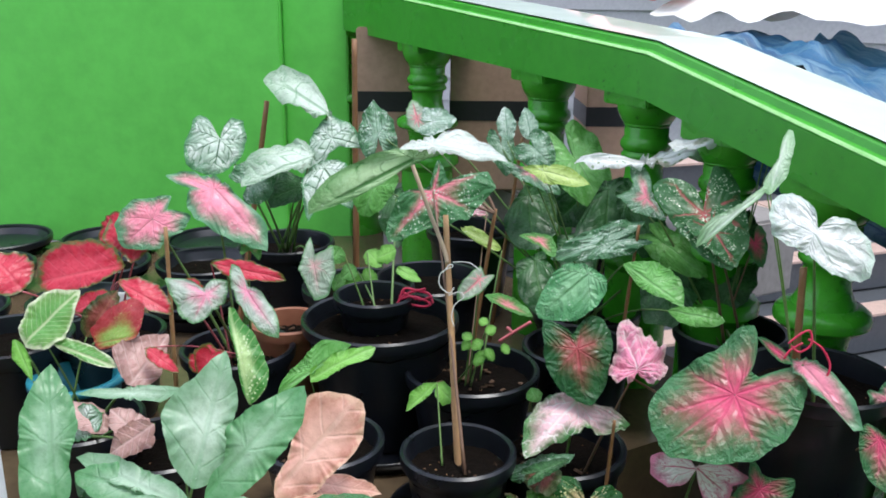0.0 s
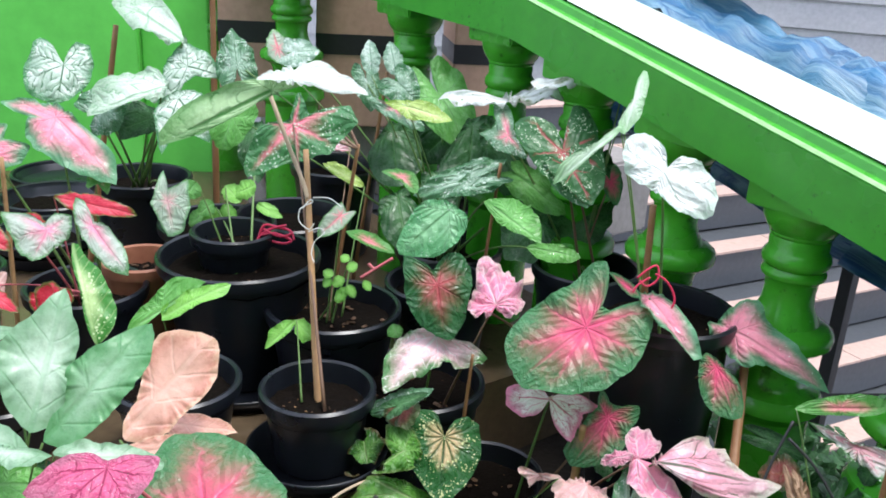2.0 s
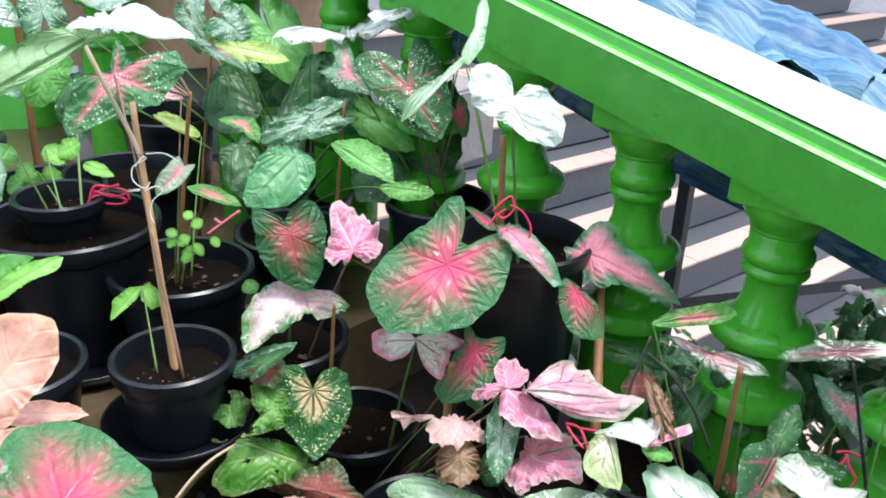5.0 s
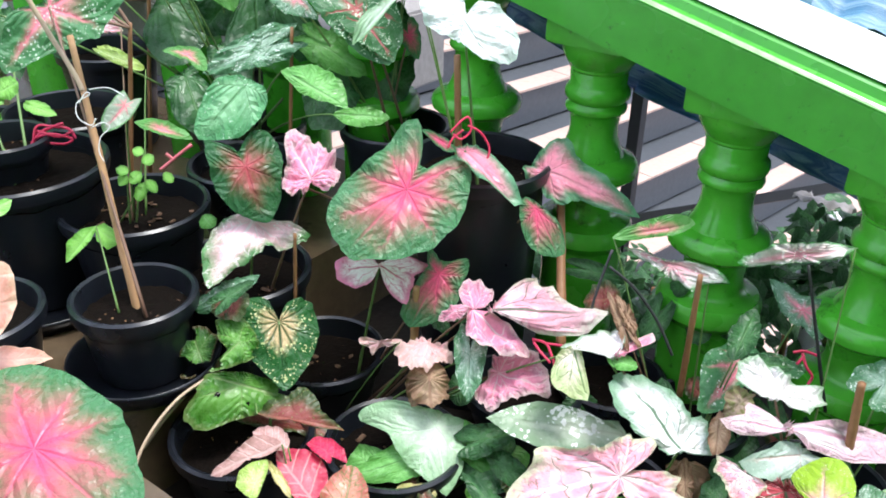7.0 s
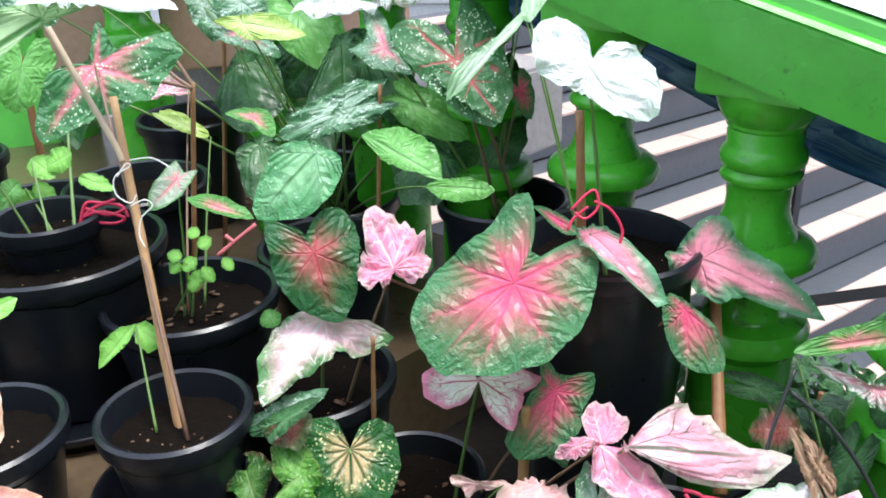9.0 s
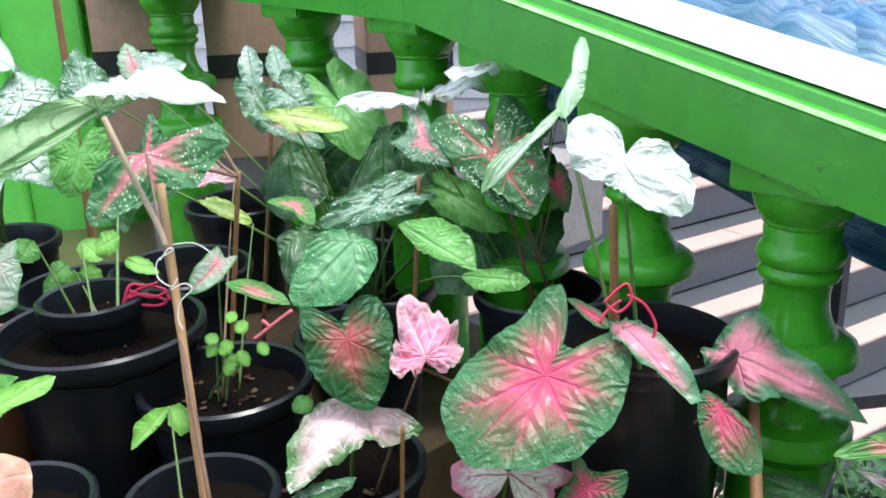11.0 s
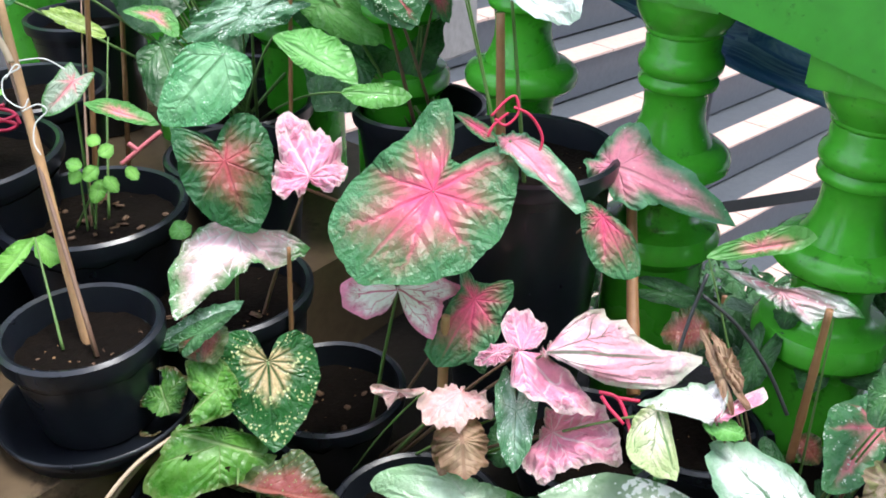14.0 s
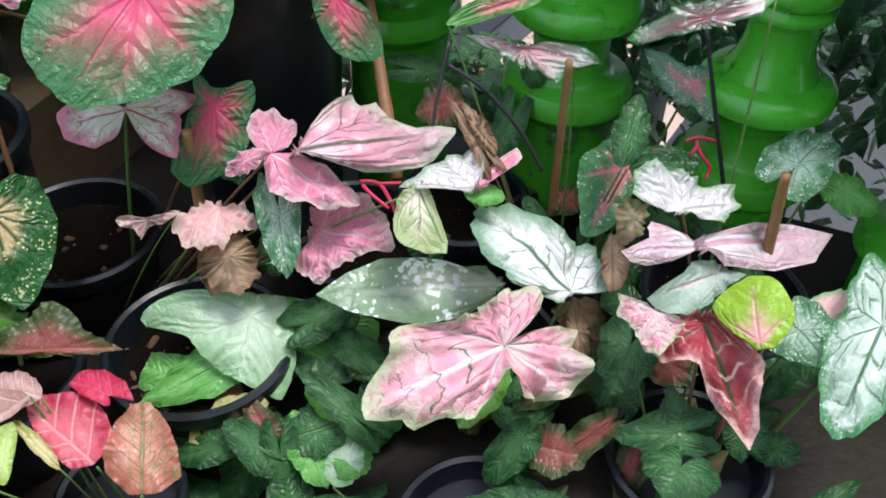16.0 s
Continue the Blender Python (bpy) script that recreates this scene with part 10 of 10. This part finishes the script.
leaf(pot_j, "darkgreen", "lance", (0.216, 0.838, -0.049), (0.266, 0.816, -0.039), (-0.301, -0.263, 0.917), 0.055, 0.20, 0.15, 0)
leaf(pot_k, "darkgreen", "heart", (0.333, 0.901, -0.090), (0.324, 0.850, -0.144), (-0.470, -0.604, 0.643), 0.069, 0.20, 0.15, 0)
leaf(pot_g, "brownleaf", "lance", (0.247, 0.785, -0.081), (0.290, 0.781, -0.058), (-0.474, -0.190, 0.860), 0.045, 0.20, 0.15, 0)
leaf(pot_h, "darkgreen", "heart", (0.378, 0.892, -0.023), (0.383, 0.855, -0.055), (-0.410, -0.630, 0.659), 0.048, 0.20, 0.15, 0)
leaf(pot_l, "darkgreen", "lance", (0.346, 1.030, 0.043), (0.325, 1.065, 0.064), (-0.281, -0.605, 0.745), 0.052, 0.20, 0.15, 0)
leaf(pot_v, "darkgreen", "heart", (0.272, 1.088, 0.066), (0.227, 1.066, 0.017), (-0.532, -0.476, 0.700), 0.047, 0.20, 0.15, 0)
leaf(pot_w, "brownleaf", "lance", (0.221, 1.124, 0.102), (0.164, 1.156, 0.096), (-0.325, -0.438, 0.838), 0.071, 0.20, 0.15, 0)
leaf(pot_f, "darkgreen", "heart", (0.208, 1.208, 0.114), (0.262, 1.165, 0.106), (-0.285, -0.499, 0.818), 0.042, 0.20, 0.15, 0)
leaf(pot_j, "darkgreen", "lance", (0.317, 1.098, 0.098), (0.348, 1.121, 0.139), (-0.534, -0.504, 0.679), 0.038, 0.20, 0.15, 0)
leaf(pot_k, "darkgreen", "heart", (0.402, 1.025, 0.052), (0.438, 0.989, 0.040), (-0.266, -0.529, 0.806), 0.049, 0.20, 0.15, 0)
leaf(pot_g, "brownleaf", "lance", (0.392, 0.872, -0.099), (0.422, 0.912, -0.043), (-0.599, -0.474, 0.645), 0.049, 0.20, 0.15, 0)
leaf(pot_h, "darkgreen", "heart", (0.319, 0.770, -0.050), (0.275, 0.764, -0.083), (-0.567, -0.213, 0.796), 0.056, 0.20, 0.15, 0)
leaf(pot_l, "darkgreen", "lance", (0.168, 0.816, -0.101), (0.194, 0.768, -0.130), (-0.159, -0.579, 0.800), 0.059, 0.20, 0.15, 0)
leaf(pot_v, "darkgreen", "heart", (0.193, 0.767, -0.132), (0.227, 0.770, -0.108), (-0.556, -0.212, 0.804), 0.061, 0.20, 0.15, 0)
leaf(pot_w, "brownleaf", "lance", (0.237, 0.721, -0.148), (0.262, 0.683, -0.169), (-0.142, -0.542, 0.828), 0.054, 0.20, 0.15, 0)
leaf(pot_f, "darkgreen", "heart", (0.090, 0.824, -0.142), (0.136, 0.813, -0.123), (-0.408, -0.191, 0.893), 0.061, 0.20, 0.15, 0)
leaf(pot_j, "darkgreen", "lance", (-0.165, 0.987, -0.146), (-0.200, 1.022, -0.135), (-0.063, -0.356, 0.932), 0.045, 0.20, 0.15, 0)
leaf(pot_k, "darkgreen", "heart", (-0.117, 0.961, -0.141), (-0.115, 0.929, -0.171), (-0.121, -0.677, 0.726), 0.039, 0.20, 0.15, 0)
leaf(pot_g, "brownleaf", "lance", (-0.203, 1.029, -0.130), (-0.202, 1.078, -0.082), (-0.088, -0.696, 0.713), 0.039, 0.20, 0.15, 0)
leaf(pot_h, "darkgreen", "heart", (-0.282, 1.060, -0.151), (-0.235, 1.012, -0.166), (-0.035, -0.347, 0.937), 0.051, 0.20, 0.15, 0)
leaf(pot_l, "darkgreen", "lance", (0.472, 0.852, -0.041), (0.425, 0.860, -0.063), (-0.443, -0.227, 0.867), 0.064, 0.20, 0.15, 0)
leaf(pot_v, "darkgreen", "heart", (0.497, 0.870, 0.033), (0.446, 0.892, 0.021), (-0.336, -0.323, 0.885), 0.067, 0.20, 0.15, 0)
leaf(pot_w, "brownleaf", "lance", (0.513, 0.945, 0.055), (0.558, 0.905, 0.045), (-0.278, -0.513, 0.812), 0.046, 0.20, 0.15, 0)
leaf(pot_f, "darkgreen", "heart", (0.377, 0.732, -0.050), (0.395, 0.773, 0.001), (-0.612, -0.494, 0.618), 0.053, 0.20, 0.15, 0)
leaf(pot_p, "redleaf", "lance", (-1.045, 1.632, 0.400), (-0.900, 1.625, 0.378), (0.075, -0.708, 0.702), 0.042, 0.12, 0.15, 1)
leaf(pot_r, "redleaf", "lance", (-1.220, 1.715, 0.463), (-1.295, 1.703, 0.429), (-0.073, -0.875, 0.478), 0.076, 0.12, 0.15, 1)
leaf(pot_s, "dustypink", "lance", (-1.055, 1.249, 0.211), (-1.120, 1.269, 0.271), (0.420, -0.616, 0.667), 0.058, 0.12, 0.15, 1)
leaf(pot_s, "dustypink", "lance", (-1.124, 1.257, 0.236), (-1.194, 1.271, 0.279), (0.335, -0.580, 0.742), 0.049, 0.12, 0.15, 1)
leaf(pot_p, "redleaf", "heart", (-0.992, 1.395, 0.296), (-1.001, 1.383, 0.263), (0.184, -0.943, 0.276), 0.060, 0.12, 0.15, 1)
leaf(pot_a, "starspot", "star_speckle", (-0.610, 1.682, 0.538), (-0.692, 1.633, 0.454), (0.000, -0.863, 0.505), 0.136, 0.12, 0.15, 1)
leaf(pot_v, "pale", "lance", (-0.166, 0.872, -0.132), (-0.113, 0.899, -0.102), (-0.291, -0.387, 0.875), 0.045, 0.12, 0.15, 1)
# more added undergrowth, its dim colour standing in for shade
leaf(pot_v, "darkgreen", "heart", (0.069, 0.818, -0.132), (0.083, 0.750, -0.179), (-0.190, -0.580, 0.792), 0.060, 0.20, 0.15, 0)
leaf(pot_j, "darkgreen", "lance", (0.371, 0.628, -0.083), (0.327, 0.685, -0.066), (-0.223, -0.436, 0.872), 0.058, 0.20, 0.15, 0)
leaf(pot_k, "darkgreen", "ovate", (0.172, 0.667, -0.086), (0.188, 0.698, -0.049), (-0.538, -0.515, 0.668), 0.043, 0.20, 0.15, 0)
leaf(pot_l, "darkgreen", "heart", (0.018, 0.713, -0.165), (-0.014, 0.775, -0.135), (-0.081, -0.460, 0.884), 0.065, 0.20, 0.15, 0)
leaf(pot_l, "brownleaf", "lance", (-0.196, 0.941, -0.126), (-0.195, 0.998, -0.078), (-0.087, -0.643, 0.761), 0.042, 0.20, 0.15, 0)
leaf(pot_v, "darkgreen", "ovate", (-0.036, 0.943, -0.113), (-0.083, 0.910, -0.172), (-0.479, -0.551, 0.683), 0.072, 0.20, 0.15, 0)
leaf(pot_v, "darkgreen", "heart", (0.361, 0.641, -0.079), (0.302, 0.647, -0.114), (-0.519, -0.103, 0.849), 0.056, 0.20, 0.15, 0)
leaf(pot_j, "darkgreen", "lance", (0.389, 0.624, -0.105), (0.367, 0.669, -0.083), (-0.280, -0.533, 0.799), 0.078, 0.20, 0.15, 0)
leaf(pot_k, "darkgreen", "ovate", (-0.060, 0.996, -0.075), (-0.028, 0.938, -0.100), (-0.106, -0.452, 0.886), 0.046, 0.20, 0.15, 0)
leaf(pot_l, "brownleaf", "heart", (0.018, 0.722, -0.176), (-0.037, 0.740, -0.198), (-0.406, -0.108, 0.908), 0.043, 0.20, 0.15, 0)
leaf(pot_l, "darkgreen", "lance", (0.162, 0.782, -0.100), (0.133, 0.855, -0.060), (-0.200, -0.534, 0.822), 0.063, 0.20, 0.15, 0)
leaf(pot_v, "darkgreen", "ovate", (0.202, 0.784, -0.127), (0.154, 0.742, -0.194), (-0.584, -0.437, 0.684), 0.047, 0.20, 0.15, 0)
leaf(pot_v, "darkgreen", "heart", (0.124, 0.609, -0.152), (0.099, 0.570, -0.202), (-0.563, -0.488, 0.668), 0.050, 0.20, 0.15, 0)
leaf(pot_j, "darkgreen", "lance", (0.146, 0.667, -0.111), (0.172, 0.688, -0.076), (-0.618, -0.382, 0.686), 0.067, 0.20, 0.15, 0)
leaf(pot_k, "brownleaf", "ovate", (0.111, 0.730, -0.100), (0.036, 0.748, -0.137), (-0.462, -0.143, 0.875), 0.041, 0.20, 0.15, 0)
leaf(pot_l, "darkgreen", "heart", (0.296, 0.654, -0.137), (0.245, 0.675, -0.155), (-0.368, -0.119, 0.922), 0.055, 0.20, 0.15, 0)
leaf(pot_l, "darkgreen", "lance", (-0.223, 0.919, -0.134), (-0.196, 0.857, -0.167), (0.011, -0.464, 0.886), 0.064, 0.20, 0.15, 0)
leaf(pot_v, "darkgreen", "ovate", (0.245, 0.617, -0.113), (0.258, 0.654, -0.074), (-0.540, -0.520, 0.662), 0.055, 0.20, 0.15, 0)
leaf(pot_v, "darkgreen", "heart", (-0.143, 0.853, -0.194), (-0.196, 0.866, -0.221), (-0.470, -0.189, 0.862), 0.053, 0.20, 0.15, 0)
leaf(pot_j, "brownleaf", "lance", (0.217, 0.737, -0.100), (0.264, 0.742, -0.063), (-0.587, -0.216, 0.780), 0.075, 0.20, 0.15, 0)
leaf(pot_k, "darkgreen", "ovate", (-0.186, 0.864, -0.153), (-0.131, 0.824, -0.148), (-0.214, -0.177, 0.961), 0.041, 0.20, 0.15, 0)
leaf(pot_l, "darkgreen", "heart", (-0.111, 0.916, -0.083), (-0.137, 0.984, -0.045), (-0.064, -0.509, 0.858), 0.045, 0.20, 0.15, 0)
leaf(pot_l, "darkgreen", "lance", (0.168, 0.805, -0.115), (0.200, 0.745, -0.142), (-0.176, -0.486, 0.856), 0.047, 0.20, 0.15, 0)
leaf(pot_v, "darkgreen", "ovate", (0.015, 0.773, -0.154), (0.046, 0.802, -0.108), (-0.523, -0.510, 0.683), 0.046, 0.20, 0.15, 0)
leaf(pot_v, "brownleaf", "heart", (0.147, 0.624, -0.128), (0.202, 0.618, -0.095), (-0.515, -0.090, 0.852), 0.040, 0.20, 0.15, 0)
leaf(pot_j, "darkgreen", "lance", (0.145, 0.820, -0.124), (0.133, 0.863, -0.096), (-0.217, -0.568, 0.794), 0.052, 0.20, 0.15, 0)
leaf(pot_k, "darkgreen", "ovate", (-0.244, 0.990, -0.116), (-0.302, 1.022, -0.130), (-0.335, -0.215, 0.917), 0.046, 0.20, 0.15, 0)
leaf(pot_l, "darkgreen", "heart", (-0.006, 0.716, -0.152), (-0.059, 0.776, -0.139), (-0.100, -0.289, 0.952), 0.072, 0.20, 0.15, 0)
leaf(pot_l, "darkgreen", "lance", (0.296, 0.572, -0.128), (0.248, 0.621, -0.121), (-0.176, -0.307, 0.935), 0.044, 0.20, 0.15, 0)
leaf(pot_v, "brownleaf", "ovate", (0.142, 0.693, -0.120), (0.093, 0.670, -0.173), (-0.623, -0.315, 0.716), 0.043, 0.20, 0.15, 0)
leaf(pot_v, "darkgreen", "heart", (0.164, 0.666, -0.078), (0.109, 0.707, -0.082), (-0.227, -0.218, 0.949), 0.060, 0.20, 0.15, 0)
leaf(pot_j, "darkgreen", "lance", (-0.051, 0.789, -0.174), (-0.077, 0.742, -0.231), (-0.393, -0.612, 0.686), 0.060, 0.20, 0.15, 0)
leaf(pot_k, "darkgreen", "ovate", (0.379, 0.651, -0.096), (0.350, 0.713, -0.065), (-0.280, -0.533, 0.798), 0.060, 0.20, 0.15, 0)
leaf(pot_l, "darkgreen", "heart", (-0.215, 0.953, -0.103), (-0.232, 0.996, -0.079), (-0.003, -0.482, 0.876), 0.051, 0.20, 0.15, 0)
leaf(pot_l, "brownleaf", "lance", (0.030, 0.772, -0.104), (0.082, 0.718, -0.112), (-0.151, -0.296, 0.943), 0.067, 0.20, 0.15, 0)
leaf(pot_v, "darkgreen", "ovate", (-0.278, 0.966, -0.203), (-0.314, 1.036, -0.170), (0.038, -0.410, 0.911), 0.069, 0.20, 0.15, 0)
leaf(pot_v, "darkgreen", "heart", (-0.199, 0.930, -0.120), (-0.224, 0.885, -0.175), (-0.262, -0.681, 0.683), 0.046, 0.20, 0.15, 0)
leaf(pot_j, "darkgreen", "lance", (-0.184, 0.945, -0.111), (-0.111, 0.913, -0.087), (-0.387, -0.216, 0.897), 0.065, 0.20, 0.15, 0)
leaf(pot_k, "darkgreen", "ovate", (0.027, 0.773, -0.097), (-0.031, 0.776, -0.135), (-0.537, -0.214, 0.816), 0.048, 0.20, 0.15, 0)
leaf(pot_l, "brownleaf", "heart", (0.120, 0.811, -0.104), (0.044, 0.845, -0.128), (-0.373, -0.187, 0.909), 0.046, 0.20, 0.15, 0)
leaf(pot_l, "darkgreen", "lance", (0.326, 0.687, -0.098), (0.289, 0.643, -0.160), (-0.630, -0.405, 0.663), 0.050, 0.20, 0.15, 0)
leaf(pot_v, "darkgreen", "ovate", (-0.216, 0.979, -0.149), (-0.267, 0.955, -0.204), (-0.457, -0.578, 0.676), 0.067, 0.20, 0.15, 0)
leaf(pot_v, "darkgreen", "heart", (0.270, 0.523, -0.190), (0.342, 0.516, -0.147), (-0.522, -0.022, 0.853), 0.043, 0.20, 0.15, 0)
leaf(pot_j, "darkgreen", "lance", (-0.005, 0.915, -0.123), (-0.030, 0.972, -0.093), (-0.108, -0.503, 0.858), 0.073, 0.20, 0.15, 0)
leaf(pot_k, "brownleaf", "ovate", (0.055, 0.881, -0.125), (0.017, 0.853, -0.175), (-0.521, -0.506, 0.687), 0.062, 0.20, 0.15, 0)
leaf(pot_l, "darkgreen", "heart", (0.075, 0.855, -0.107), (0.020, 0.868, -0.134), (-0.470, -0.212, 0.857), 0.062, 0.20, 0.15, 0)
leaf(pot_g, "dead", "lance", (0.130, 0.955, 0.153), (0.136, 1.026, 0.194), (-0.355, -0.446, 0.822), 0.022, 0.20, 0.30, 1)
leaf(pot_l, "dead", "long_withered", (0.219, 0.847, 0.067), (0.181, 0.800, 0.033), (-0.424, -0.286, 0.859), 0.033, 0.12, 0.30, 0)
leaf(pot_l, "dead", "lance", (0.169, 0.848, -0.009), (0.135, 0.782, -0.062), (-0.424, -0.432, 0.796), 0.027, 0.20, 0.30, 0)
leaf(pot_j, "green", "ovate", (-0.103, 1.065, -0.063), (-0.045, 0.994, -0.095), (-0.078, -0.460, 0.884), 0.066, 0.10, 0.10, 0)
leaf(pot_j, "green", "ovate", (-0.178, 1.067, -0.078), (-0.294, 1.088, -0.100), (-0.238, -0.363, 0.901), 0.068, 0.10, 0.10, 0)
leaf(pot_e, "green", "lance", (-0.413, 1.456, 0.194), (-0.425, 1.472, 0.215), (0.141, -0.763, 0.631), 0.033, 0.10, 0.10, 0)
leaf(pot_e, "silvergreen", "lance", (-0.475, 1.335, 0.108), (-0.368, 1.328, 0.160), (-0.378, -0.617, 0.690), 0.038, 0.10, 0.10, 0)
leaf(pot_n, "green", "ovate", (-0.132, 1.756, 0.417), (-0.047, 1.698, 0.363), (-0.091, -0.750, 0.655), 0.083, 0.10, 0.10, 0)
leaf(pot_b, "chart", "lance", (-0.541, 1.837, 0.425), (-0.474, 1.795, 0.389), (-0.040, -0.688, 0.724), 0.030, 0.10, 0.10, 0)
leaf(pot_b, "stargreen", "long_blushside", (-0.510, 1.544, 0.370), (-0.422, 1.505, 0.346), (-0.079, -0.642, 0.762), 0.030, 0.10, 0.10, 0)
leaf(pot_l, "deadtan", "curled_dry", (0.257, 0.847, 0.067), (0.222, 0.843, 0.062), (0.000, -0.800, 0.600), 0.049, 0.08, 0.10, 0)
leaf(pot_k, "dead", "hanging_dry", (0.176, 0.850, -0.026), (0.183, 0.828, -0.076), (0.000, -0.914, 0.406), 0.083, 0.08, 0.10, 0)
leaf(pot_t, "darkgreen", "long_under_a", (-0.963, 0.959, 0.258), (-1.073, 1.020, 0.304), (0.000, -0.600, 0.800), 0.072, 0.08, 0.10, 1)
leaf(pot_t, "green", "long_under_b", (-0.878, 0.945, 0.252), (-0.995, 0.950, 0.256), (0.000, -0.600, 0.800), 0.056, 0.08, 0.10, 1)
leaf(pot_t, "darkgreen", "long_under_c", (-0.908, 0.961, 0.207), (-0.960, 1.033, 0.279), (0.000, -0.707, 0.707), 0.080, 0.08, 0.10, 1)
# dim leaves added at the back where the gaps lie in shade
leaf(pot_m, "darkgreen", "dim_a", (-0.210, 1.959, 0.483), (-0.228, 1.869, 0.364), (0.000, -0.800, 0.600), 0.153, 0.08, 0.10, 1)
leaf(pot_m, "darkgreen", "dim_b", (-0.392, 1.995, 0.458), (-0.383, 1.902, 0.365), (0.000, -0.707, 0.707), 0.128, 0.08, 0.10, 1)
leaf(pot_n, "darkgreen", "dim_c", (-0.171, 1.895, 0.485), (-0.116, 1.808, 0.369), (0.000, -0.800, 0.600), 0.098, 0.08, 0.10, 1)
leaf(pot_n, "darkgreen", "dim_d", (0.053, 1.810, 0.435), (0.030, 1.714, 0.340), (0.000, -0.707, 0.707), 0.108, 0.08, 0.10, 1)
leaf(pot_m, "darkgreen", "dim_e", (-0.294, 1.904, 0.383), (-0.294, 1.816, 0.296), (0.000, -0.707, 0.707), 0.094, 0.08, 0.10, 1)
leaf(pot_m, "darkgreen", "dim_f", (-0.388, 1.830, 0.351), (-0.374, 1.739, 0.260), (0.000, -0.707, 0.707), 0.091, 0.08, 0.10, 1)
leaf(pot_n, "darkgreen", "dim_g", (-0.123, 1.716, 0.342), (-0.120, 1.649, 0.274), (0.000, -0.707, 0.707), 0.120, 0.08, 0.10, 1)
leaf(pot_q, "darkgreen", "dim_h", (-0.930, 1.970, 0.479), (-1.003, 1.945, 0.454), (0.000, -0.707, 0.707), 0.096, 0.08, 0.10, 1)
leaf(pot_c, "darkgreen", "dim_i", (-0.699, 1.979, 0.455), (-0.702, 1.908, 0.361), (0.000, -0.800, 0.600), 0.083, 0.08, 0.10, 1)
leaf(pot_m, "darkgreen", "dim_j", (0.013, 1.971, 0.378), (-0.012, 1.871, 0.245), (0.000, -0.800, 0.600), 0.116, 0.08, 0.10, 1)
leaf(pot_r, "greenred", "long_edged", (-1.201, 1.410, 0.320), (-1.110, 1.400, 0.342), (-0.207, -0.830, 0.518), 0.085, 0.08, 0.10, 1)
